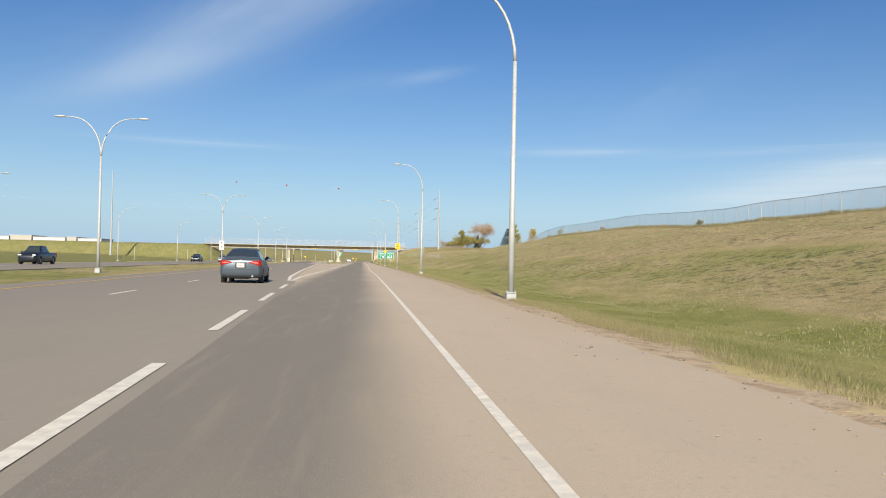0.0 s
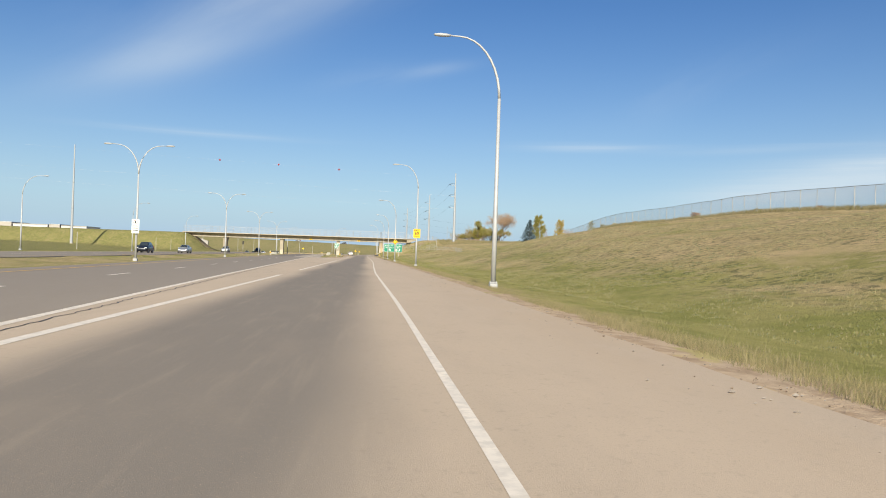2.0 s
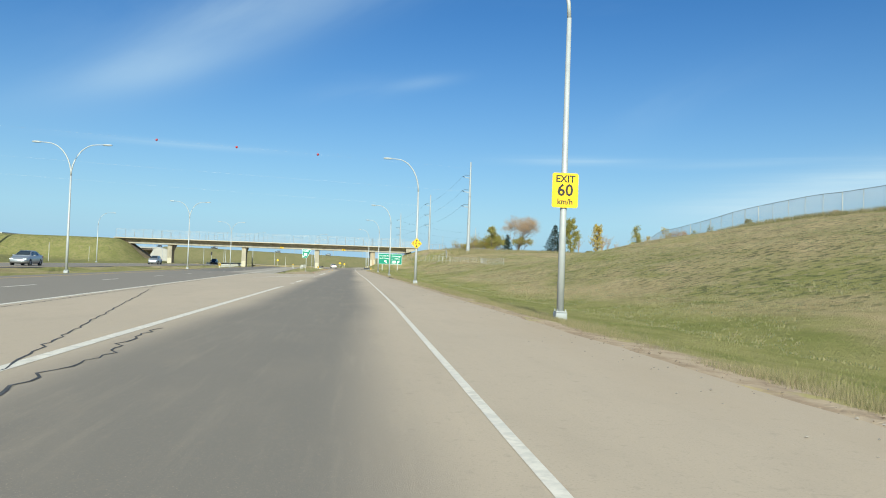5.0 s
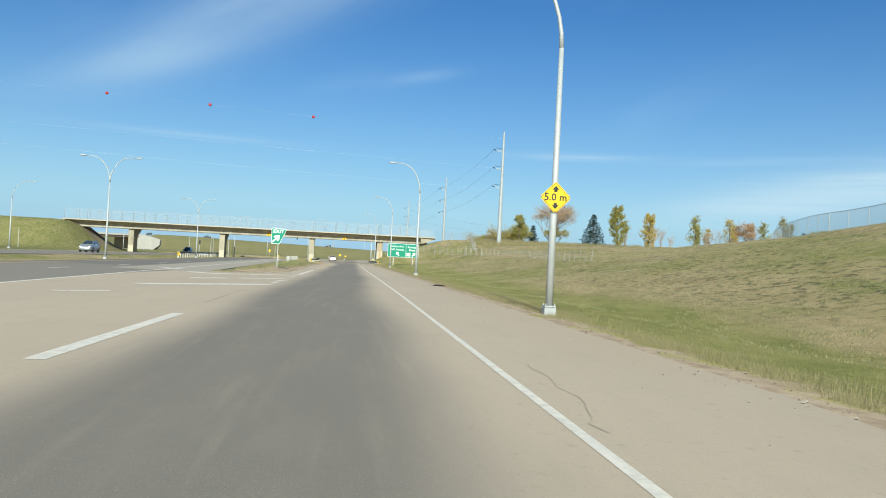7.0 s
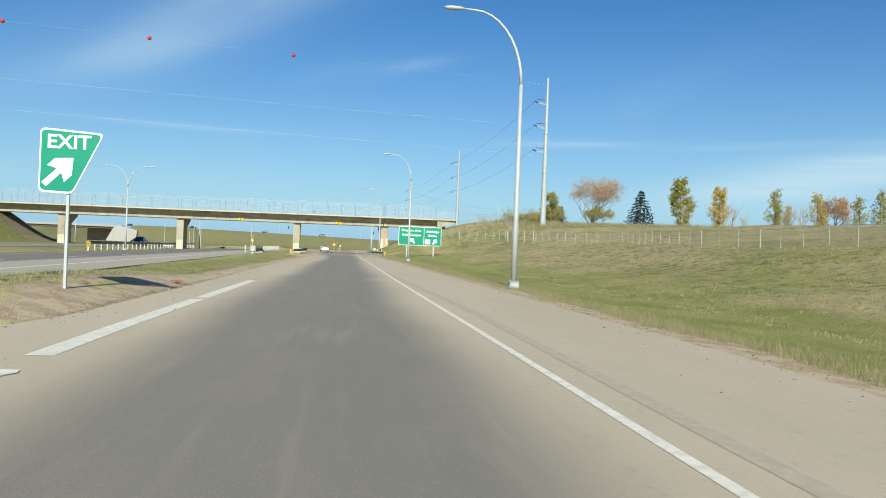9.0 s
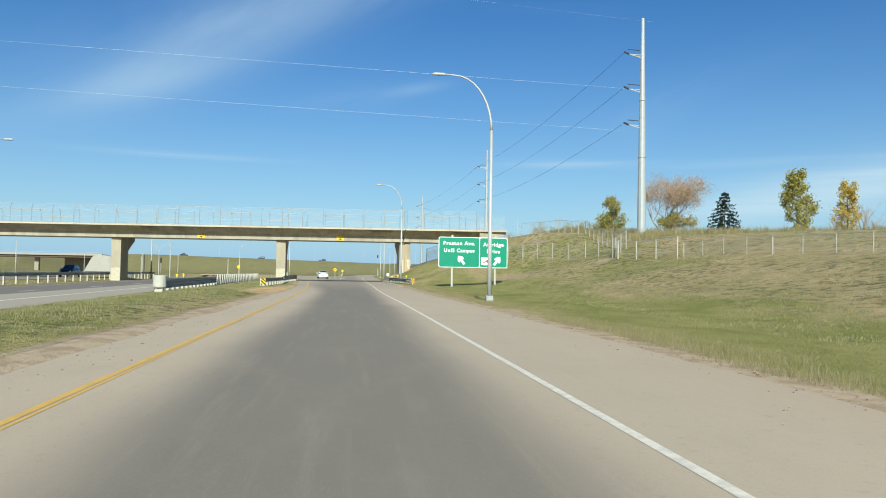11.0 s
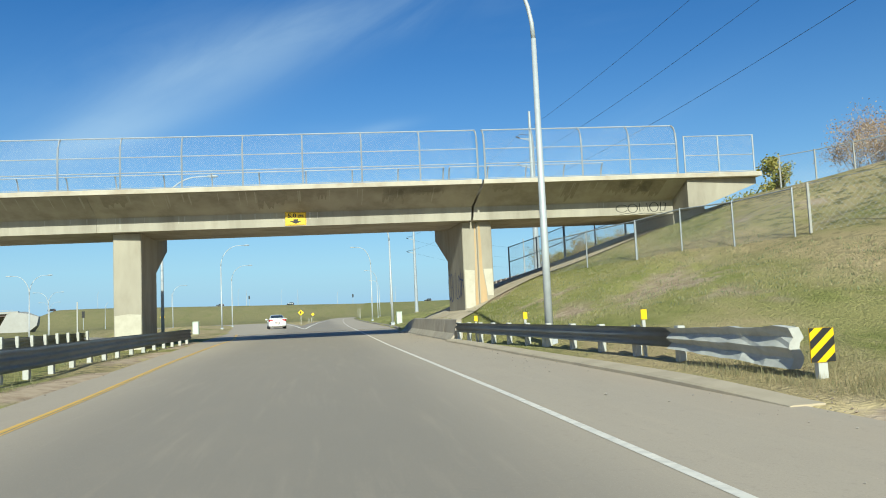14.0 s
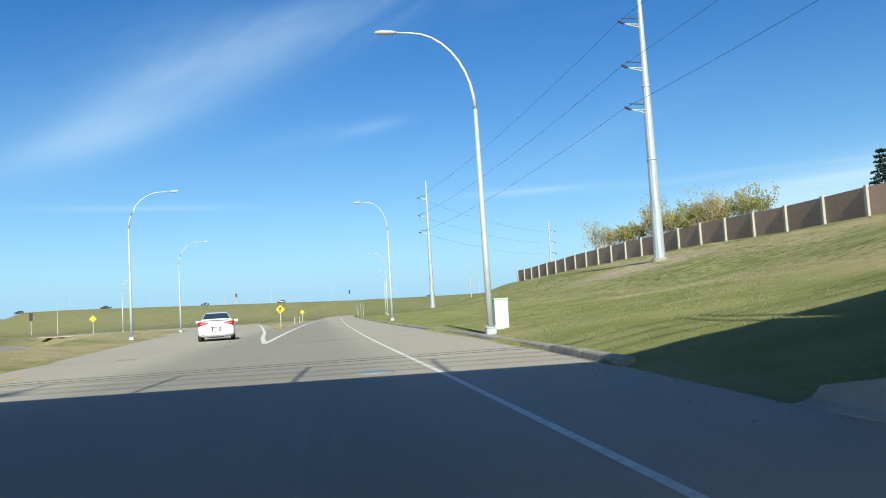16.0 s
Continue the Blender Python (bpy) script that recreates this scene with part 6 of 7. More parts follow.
def wheel_set(car, r, w, track, ys, spokes=7):
    for y in ys:
        for sx in (-1, 1):
            bm = bmesh.new()
            cx = sx * (track - w / 2)
            prof = [(-w / 2, r * 0.62), (-w / 2, r * 0.93), (-w * 0.36, r), (w * 0.36, r), (w / 2, r * 0.93), (w / 2, r * 0.62)]
            rings = [[(cx + a, y + q * math.cos(t), r + q * math.sin(t)) for a, q in prof] for t in [2 * math.pi * k / 22 for k in range(22)]]
            loft(bm, rings + [rings[0]], closed=True, caps=False)
            tyre = part("wheel", bm, M_RUBBER, car, "black tyre")
            bm = bmesh.new()
            face = cx + sx * w * 0.38
            tube(bm, [(face - sx * 0.05, y, r), (face - sx * 0.045, y, r)], r * 0.63, 22)
            for k in range(spokes):
                a = 2 * math.pi * k / spokes
                p0 = Vector((face, y, r)) + Vector((0, math.cos(a), math.sin(a))) * r * 0.08
                p1 = Vector((face + sx * 0.012, y, r)) + Vector((0, math.cos(a), math.sin(a))) * r * 0.62
                tube(bm, [p0, p1], [0.035, 0.028], 5)
            tube(bm, [(face - sx * 0.01, y, r), (face + sx * 0.012, y, r)], r * 0.17, 10)
            part("rim", bm, M_ALLOY, tyre, "silver alloy rim")


def car(name, m, paint, label, L=4.62, W=1.776, belt=None, cabin=None, r=0.32, axles=(0.98, 3.68), cab_w=(0.80, 0.60), lights="wide", plate_z=0.76, box_rear=False):
    """A car with its rear bumper at y = 0, nose towards +y. belt: (y, z) of the lower body's top; cabin: (y, z) of the glass house's top."""
    c = thing(name, m, label, "car" if name != "pickup_truck" else "pickup truck", "cars on the roads")
    H = W / 2
    belt = belt or [(0, 0.93), (0.06, 1.04), (0.5, 1.09), (1.0, 1.05), (1.6, 0.97), (3.0, 0.95), (3.45, 0.97), (4.1, 0.84), (4.45, 0.74), (4.62, 0.56)]
    cabin = cabin or [(0.50, 1.08), (0.85, 1.25), (1.38, 1.45), (2.0, 1.505), (2.55, 1.49), (3.0, 1.29), (3.48, 0.97)]

    def width(y):
        return H * lerp_table([(0, 0.80), (0.05, 0.90), (0.22, 0.965), (0.8, 1.0), (L - 1.2, 1.0), (L - 0.4, 0.94), (L - 0.1, 0.82), (L, 0.66)], y)

    def low(y):
        return lerp_table([(0, 0.36), (0.12, 0.25), (0.6, 0.21), (L - 0.6, 0.21), (L - 0.1, 0.26), (L, 0.34)], y)
    bm = bmesh.new()
    rings = []
    for y in sorted({0, 0.03, 0.1, 0.22, 0.45, 0.8, 1.2, 1.7, 2.3, 3.0, 3.4, L - 0.9, L - 0.5, L - 0.2, L - 0.06, L}):
        w, zb, zt = width(y), low(y), lerp_table(belt, y)
        s = (zt - zb)
        half = [(0, zb), (0.72 * w, zb), (0.93 * w, zb + 0.05), (0.99 * w, zb + 0.16 * s), (w, zb + 0.42 * s), (0.985 * w, zb + 0.64 * s), (0.955 * w, zt - 0.11 * s), (0.90 * w, zt - 0.03 * s), (0.78 * w, zt), (0, zt + 0.025)]
        rings.append([(x, y, z) for x, z in half] + [(-x, y, z) for x, z in half[-2:0:-1]])
    loft(bm, rings)
    part("body", bm, paint, c, smooth=True)

    def ctop(y):
        return lerp_table(cabin, y)

    def cw(y, f):
        z1, z0 = ctop(y), lerp_table(belt, y)
        k = min(1.0, max(0.0, (z1 - z0) / 0.48))
        return H * (cab_w[0] + 0.07 + (cab_w[1] - cab_w[0] - 0.02) * f * k) - 0.02

    def side_at(y, f, out=0.0):
        z0, z1 = lerp_table(belt, y) - 0.05, ctop(y) - 0.045
        return cw(y, f) + out, y, z0 + (z1 - z0) * f
    ys = [p[0] for p in cabin]
    fine = sorted({ys[0] + (ys[-1] - ys[0]) * k / 16 for k in range(17)} | set(ys))
    bm = bmesh.new()
    rings = []
    for y in fine:
        a, b = side_at(y, 0.0), side_at(y, 1.0)
        z1 = ctop(y)
        half = [(0, a[2]), (a[0], a[2]), (cw(y, 0.5), (a[2] + b[2]) / 2), (b[0], b[2]), (b[0] - 0.07, z1 - 0.008), (0, z1 + 0.012)]
        rings.append([(x, y, z) for x, z in half] + [(-x, y, z) for x, z in half[-2:0:-1]])
    loft(bm, rings)
    part("roof", bm, paint, c, smooth=True)

    def glass(y0, y1, f0, f1, sx, nm):
        bm = bmesh.new()
        g = []
        for k in range(7):
            y = y0 + (y1 - y0) * k / 6
            g.append([bm.verts.new((sx * side_at(y, f, 0.012)[0], y, side_at(y, f)[2])) for f in (f0, (f0 + f1) / 2, f1)])
        for a, b in zip(g, g[1:]):
            for i in range(2):
                bm.faces.new((a[i], a[i + 1], b[i + 1], b[i]))
        part(nm, bm, M_CARGLASS, c)
    span = ys[-1] - ys[0]
    front_top = max(y for y, z in cabin if z > max(p[1] for p in cabin) - 0.06)
    rear_top = min(y for y, z in cabin if z > max(p[1] for p in cabin) - 0.1)
    mid = (rear_top + front_top) / 2 + 0.12
    for sx in (-1, 1):
        glass(mid + 0.05, front_top + 0.38, 0.16, 0.90, sx, "side_window")
        glass(rear_top - (0.18 if not box_rear else -0.05), mid - 0.03, 0.16, 0.90, sx, "side_window")
    for nm, ya, yb in (("rear_window", ys[0] + 0.10, rear_top - 0.02), ("windscreen", front_top + 0.08, ys[-1] - 0.08)):
        bm = bmesh.new()
        g = []
        for k in range(7):
            y = ya + (yb - ya) * k / 6
            w = side_at(y, 1.0)[0] - 0.07
            g.append([bm.verts.new((x * w, y + (0.0 if nm == "windscreen" else -0.0), ctop(y) + 0.024 - 0.012 * abs(x))) for x in (-1, -0.5, 0, 0.5, 1)])
        for a, b in zip(g, g[1:]):
            for i in range(4):
                bm.faces.new((a[i], a[i + 1], b[i + 1], b[i]))
        part(nm, bm, M_CARGLASS, c)
    # rear lamps, plate, bumper insert, exhaust
    zt = lerp_table(belt, 0.05)
    for sx in (-1, 1):
        bm = bmesh.new()
        if lights == "tall":
            box(bm, sx * H * 0.90, 0.10, zt - 0.22, 0.13, 0.16, 0.46, 0.03)
        else:
            sec = [(0.40, -0.012, -0.115, -0.15), (0.56, -0.016, -0.075, -0.185), (0.76, -0.012, -0.045, -0.235), (0.885, 0.03, -0.04, -0.27), (0.955, 0.13, -0.05, -0.265), (0.985, 0.26, -0.075, -0.225), (0.995, 0.40, -0.12, -0.165)]
            loft(bm, [[(sx * H * f, y, zt + a), (sx * H * f, y, zt + c), (sx * H * (f - 0.06), y + 0.10, zt + c), (sx * H * (f - 0.06), y + 0.10, zt + a)] for f, y, a, c in sec])
        lamp = part("tail_lamp", bm, M_LAMP_RED, c, "red tail lamp")
        if lights == "wide":
            bm = bmesh.new()
            loft(bm, [[(sx * H * f, y - 0.008, zt + a), (sx * H * f, y - 0.008, zt + d), (sx * H * f, y + 0.03, zt + d), (sx * H * f, y + 0.03, zt + a)] for f, y, a, d in ((0.50, -0.016, -0.125, -0.145), (0.70, -0.014, -0.12, -0.165), (0.83, 0.005, -0.13, -0.17))])
            part("reverse_lens", bm, M_LENS, lamp, "pale reversing lens")
        bm = bmesh.new()
        my = front_top + 0.42
        box(bm, sx * (H + 0.09), my, 0.98 * lerp_table(belt, my) + 0.07, 0.2, 0.1, 0.14, 0.03)
        part("mirror", bm, paint, c)
        for ay in axles:
            bm = bmesh.new()
            tube(bm, [(sx * (H * 0.8), ay, r), (sx * (H * 0.995), ay, r)], r * 1.14, 20)
            part("wheel_arch", bm, M_PLASTIC, c)
        for yy in (mid - 0.3, mid + 0.75):
            bm = bmesh.new()
            box(bm, sx * (H * 0.99), yy, lerp_table(belt, yy) - 0.14, 0.04, 0.16, 0.03, 0.008)
            part("door_handle", bm, paint, c)
    bm = bmesh.new()
    box(bm, 0, -0.004, plate_z, 0.32, 0.03, 0.17, 0.006)
    pl = part("number_plate", bm, M_PLATE, c)
    bm = bmesh.new()
    for k in range(5):
        box(bm, -0.11 + 0.055 * k, -0.021, plate_z, 0.03, 0.004, 0.07)
    part("plate_bars", bm, M_PLATE_BAR, pl, "plain bars")
    bm = bmesh.new()
    box(bm, 0, 0.0, plate_z + 0.115, H * 0.72, 0.03, 0.025, 0.008)
    part("trunk_trim", bm, M_CHROME if paint is M_SEDAN else M_PLASTIC, c)
    bm = bmesh.new()
    for zz, ww, hh in ((plate_z - 0.17, 1.42, 0.012), (zt - 0.012, 1.3, 0.012)):
        box(bm, 0, 0.012, zz, H * ww, 0.03, hh)
    part("panel_gap", bm, M_PLASTIC, c, "dark shut line of the trunk and bumper")
    bm = bmesh.new()
    box(bm, 0, 0.004, plate_z, 0.46, 0.02, 0.24, 0.02)
    part("plate_recess", bm, M_PLASTIC, c)
    bm = bmesh.new()
    box(bm, 0, 0.09, 0.36, H * 1.5, 0.12, 0.07, 0.02)
    part("bumper_insert", bm, M_PLASTIC, c)
    bm = bmesh.new()
    for sx in ((1,) if paint is M_SEDAN else (-1, 1)):
        tube(bm, [(sx * H * 0.56, -0.02, 0.31), (sx * H * 0.56, 0.3, 0.31)], 0.045, 10)
    part("exhaust", bm, M_CHROME, c)
    bm = bmesh.new()
    prism(bm, [(H * 0.3, 0.18), (-H * 0.3, 0.18), (-H * 0.86, 0.3), (H * 0.86, 0.3)], "y", 0.5, L - 0.5)
    part("underbody", bm, M_PLASTIC, c)
    for sx in (-1, 1):
        bm = bmesh.new()
        box(bm, sx * H * 0.68, L - 0.13, lerp_table(belt, L - 0.2) - 0.12, 0.34, 0.16, 0.12, 0.03)
        part("headlamp", bm, M_SIGN_W, c)
    wheel_set(c, r, 0.21, H * 1.005, axles)
    return c


HEAD = 2.5
sedan = car("sedan_car", pose(-6.18, 33.22, 0, 0, 0, HEAD), M_SEDAN, "grey-blue metallic sedan with red tail lamps on the highway")
bm = bmesh.new()
for sx in (-1, 1):
    tube(bm, [(sx * 0.0, 0.015, 0.965), (sx * 0.0, 0.03, 0.965)], 0.075, 14)
part("badge", bm, M_CHROME, sedan, "plain round chrome badge")
bm = bmesh.new()
for sx in (-1, 1):
    box(bm, sx * 0.80, 0.75, 0.27, 0.16, 0.012, 0.3, 0.004)
part("mud_flap", bm, M_PLASTIC, sedan)
white = car("sedan_car", pose(-7.1, 366.0, 0, 0, 0, 6), M_CARWHITE, "white sedan with dark rear window on the branch road", L=5.1, W=1.86, r=0.34, axles=(1.1, 3.94),
            belt=[(0, 0.96), (0.05, 1.07), (0.6, 1.12), (1.1, 1.07), (1.8, 0.99), (3.2, 0.97), (3.7, 0.99), (4.5, 0.86), (4.9, 0.76), (5.1, 0.58)],
            cabin=[(0.75, 1.10), (1.1, 1.24), (1.6, 1.43), (2.2, 1.49), (2.75, 1.47), (3.2, 1.28), (3.72, 0.99)], plate_z=0.62)
bm = bmesh.new()
box(bm, 0, 0.06, 1.10, 1.2, 0.14, 0.03, 0.01)
part("spoiler", bm, M_CARWHITE, white)
SUV = dict(L=4.7, W=1.87, r=0.36, axles=(0.95, 3.75), belt=[(0, 1.0), (0.08, 1.08), (0.6, 1.09), (3.2, 1.06), (3.5, 1.08), (4.3, 1.0), (4.6, 0.85), (4.7, 0.6)],
           cabin=[(0.12, 1.10), (0.42, 1.58), (0.8, 1.70), (2.4, 1.70), (2.75, 1.58), (3.5, 1.08)], lights="tall", box_rear=True)
PICK = dict(L=5.8, W=1.98, r=0.40, axles=(1.15, 4.75), belt=[(0, 1.18), (0.05, 1.2), (1.9, 1.2), (2.0, 1.18), (4.2, 1.16), (4.5, 1.18), (5.4, 1.12), (5.7, 1.0), (5.8, 0.7)],
            cabin=[(1.95, 1.2), (2.1, 1.75), (2.3, 1.87), (3.5, 1.87), (3.8, 1.75), (4.45, 1.18)], lights="tall", box_rear=True)


def on_opposite(name, x, y, paint, label, spec, turn=180):
    return car(name, pose(x, y, ground(x, y) + 0.07 if -34 < x - hwy(y) < -21.4 else ground(x, y), 0, 0, turn + HEAD), paint, label, **spec)


on_opposite("pickup_truck", -34.5, 86, M_CARDARK, "dark pickup truck on the far carriageway", PICK)
on_opposite("suv_car", -36.3, 171, M_CARDARK, "dark SUV on the far carriageway", SUV)
on_opposite("sedan_car", -33.5, 186, M_CARSILVER, "silver sedan on the far carriageway", {})
on_opposite("suv_car", -39.8, 262, M_CARSILVER, "light silver SUV on the far carriageway", SUV)
on_opposite("pickup_truck", -57.5, 418, M_CARSILVER, "silver pickup truck beyond the overpass", PICK)
on_opposite("suv_car", -41.6, 338, M_CARDARK, "dark SUV beyond the overpass", SUV)
on_opposite("sedan_car", -44.0, 372, M_CARWHITE, "white sedan beyond the overpass", {})
on_opposite("suv_car", -52.0, 400, M_CARDARK, "dark SUV beyond the overpass", SUV)
for x, w in ((-64, SUV), (-20, SUV), (-118, PICK), (-165, SUV), (70, SUV)):
    car("suv_car" if w is SUV else "pickup_truck", pose(x, 792, ground(x, 792), 0, 0, 90), M_CARDARK, "dark vehicle on the distant raised road", **w)

# ---- far things ----
fo = thing("far_overpass", pose(0, 0, 0), "distant grey concrete overpass across the highway", "bridge")
bm = bmesh.new()
prism(bm, [(626, 6.7), (626, 7.9), (646, 7.9), (646, 6.7)], "x", -232, -128)
part("deck", bm, M_BRIDGE_STEEL, fo, "dark weathering steel girder")
bm = bmesh.new()
prism(bm, [(625, 7.75), (625, 8.7), (626.2, 8.7), (626.2, 7.75)], "x", -238, -126)
part("parapet", bm, M_CONC_PALE, fo)
bm = bmesh.new()
tube(bm, [(-238, 625.4, 9.25), (-128, 625.4, 9.25)], 0.07, 5)
for k in range(37):
    tube(bm, [(-237 + 3 * k, 625.4, 8.6), (-237 + 3 * k, 625.4, 9.25)], 0.05, 5)
part("railing", bm, M_STEEL, fo)
for x in (-199, -191, -183, -160):
    bm = bmesh.new()
    prism(bm, [(630, -1.5), (630, 6.75), (632, 6.75), (632, -1.5)], "x", x, x + 2)
    part("pier", bm, M_CONC_DARK, fo)
bm = bmesh.new()
prism(bm, [(640, -1.5), (640, 6.72), (646, 6.72), (646, -1.5)], "x", -149, -131)
part("abutment", bm, M_CONC_DARK, fo, "shaded concrete abutment")
bm = bmesh.new()
loft(bm, [[(-134.5, 624, -0.5), (-134.5, 646, -0.5), (-129.9, 646, 8.8), (-129.9, 625.5, 8.8)], [(-121, 620, -0.5), (-121, 628, -0.5), (-122.5, 630, 7.6), (-122.5, 624, 7.6)], [(-116.8, 619, 2.6), (-116.8, 622, 2.6), (-116.8, 623, 6.1), (-116.8, 621, 6.1)]])
part("wing_wall", bm, M_CONC_PALE, fo, "pale sloping concrete wing wall")
for x0, x1, h, paint in ((-300, -262, 9.3, M_BUILD), (-261, -246, 10.2, M_BUILD_D), (-245, -222, 9.2, M_BUILD), (-221, -214, 9.6, M_BUILD_D), (-213, -196, 8.8, M_BUILD)):
    b = thing("warehouse", pose((x0 + x1) / 2, 600, 4.2), "long pale flat-roofed warehouse beyond the highway bank", "building", "warehouses")
    w = x1 - x0
    bm = bmesh.new()
    box(bm, 0, 14, h / 2 - 1.0, w, 28, h + 2)
    part("wall", bm, paint, b)
    bm = bmesh.new()
    box(bm, 0, 14, h + 0.12, w + 0.4, 28.4, 0.35)
    part("roof_edge", bm, M_BUILD_D if paint is M_BUILD else M_BUILD, b)
    for k in range(max(1, int(w / 9))):
        bm = bmesh.new()
        box(bm, -w / 2 + 5 + 9 * k, -0.06, 2.2, 3.6, 0.15, 4.0)
        part("loading_door", bm, M_CONC_DARK, b)
for k, (x, y, h) in enumerate(((-140, 791, 11), (-96, 791, 9), (-55, 791, 11), (-28, 791, 10), (8, 791, 9), (46, 791, 11), (95, 791, 10), (-75, 560, 9), (-100, 520, 10))):
    bm = bmesh.new()
    z = ground(x, y)
    tube(bm, [(0, 0, -0.5), (0, 0, h * 0.8), (0.8, 0, h)], [0.13, 0.09, 0.06], 6)
    lp = thing("distant_lamp", pose(x, y, z), "distant slim lamp post against the sky", "street lamp", "distant lamps")
    part("pole", bm, M_STEEL, lp)
for x, y in ((-82, 560), (-48, 790), (18, 790)):
    g = thing("sign_gantry", pose(x, y, ground(x, y)), "dark sign seen edge-on on a distant post", "sign", "distant signs")
    bm = bmesh.new()
    tube(bm, [(0, 0, -0.3), (0, 0, 6)], 0.1, 6)
    part("post", bm, M_STEEL, g)
    bm = bmesh.new()
    box(bm, 0, -0.1, 5.2, 0.9, 0.1, 2.2)
    part("board", bm, M_BLACK, g)

# ---- trees ----


def limb(bm, p, d, length, r, depth, rnd, tips, spread, up):
    n = 3
    pts, rad = [p.copy()], [r]
    q, dd = p.copy(), d.copy()
    for k in range(n):
        dd = (dd + Vector((rnd.uniform(-1, 1), rnd.uniform(-1, 1), rnd.uniform(-0.3, 0.6) + up)) * 0.16).normalized()
        q = q + dd * length / n
        pts.append(q.copy())
        rad.append(max(0.013, r * (1 - 0.62 * (k + 1) / n)))
    tube(bm, pts, rad, 5 if r > 0.03 else 3, False)
    tips.append(q.copy())
    if depth > 0:
        for k in range(rnd.choice((2, 3, 3))):
            f = rnd.uniform(0.45, 1.0)
            base = pts[0].lerp(pts[-1], f) if f < 0.98 else pts[-1]
            side = Vector((rnd.uniform(-1, 1), rnd.uniform(-1, 1), rnd.uniform(-0.25, 0.7))).normalized()
            limb(bm, base, (dd * (1 - spread) + side * spread).normalized(), length * rnd.uniform(0.55, 0.78), r * 0.5, depth - 1, rnd, tips, spread, up)
    else:
        tips.append(pts[1])


def leaf_cloud(centres, per, radius, size, rnd, squash=1.0):
    v, f = [], []
    for c in centres:
        for _ in range(per):
            p = c + Vector((rnd.gauss(0, 1), rnd.gauss(0, 1), rnd.gauss(0, 1) * squash)) * radius
            a = Vector((rnd.uniform(-1, 1), rnd.uniform(-1, 1), rnd.uniform(-1, 1))).normalized()
            b = a.cross(Vector((rnd.uniform(-1, 1), rnd.uniform(-1, 1), rnd.uniform(-1, 1)))).normalized()
            s = size * rnd.uniform(0.6, 1.35)
            i = len(v)
            v += [p - a * s, p + b * s * 0.55, p + a * s, p - b * s * 0.55]
            f.append((i, i + 1, i + 2, i + 3))
    return v, f


def raw_part(name, v, f, material, parent, label=""):
    me = bpy.data.meshes.new(name)
    me.from_pydata([tuple(p) for p in v], [], f)
    me.materials.append(material)
    ob = new(name, me)
    ob.parent = parent
    if label:
        ob["label"] = label
    return ob


def broadleaf(x, y, h, crown_w, leaf, seed, label, trunk_h=0.25, leaves=9, size=0.14, depth=4, bare=False, spread=0.55, stems=1, up=0.25):
    rnd = random.Random(seed)
    t = thing("tree", pose(x, y, ground(x, y) - 0.1), label, "tree", "trees on the bank")
    bm = bmesh.new()
    tips = []
    for s in range(stems):
        off = Vector((rnd.uniform(-0.25, 0.25) * (stems > 1), rnd.uniform(-0.25, 0.25) * (stems > 1), 0)) * crown_w * 0.5
        lean = Vector((off.x * 0.3, off.y * 0.3, 1)).normalized()
        top = off + lean * h * trunk_h
        tube(bm, [off, off.lerp(top, 0.5) + Vector((0.03, 0.02, 0)), top], [h * 0.022, h * 0.018, h * 0.015], 7, False)
        for k in range(5 if stems == 1 else 3):
            a = 2 * math.pi * (k + rnd.random()) / (5 if stems == 1 else 3)
            tilt = rnd.uniform(0.25, 1.0) * crown_w / h
            d = Vector((math.cos(a) * tilt, math.sin(a) * tilt, 1.0)).normalized()
            limb(bm, top - Vector((0, 0, rnd.random() * h * 0.08)), d, h * (1 - trunk_h) * 0.42, h * 0.011, depth, rnd, tips, spread, up)
    part("trunk", bm, M_BARE if bare else M_BARK, t, "branching bare trunk and limbs" if bare else "")
    if leaves:
        keep = [p for p in tips if p.z > h * trunk_h * 0.9]
        v, f = leaf_cloud(keep, leaves, h * 0.028, size, rnd)
        raw_part("crown", v, f, leaf, t)
    return t


def columnar(x, y, h, w, leaf, seed, label, leaves=2600, size=0.17, taper=0.7, low=0.1):
    """A narrow upright tree: a stem, short rising branches, leaves in uneven tiers."""
    rnd = random.Random(seed)
    t = thing("tree", pose(x, y, ground(x, y) - 0.1), label, "tree", "trees on the bank")
    bm = bmesh.new()
    tube(bm, [(0, 0, 0), (0.06, 0.03, h * 0.4), (0, 0, h * 0.97)], [h * 0.016, h * 0.011, 0.012], 7, False)
    cs = []
    for k in range(46):
        f = low + (1 - low) * k / 46
        a = rnd.uniform(0, 2 * math.pi)
        prof = min(1.0, (f - low) / 0.18 + 0.35) * (1 - max(0.0, f - 0.3) / 0.7 * taper)
        rr = w / 2 * prof * rnd.uniform(0.45, 1.1)
        p = Vector((0, 0, h * f))
        q = p + Vector((math.cos(a) * rr, math.sin(a) * rr, rr * 0.9))
        tube(bm, [p, q], [0.03, 0.01], 4, False)
        cs += [p.lerp(q, 0.55), p.lerp(q, 0.8), q]
    part("trunk", bm, M_BARK, t)
    v, f = leaf_cloud(cs, max(4, leaves // len(cs)), h * 0.028, size, rnd)
    raw_part("crown", v, f, leaf, t)
    return t


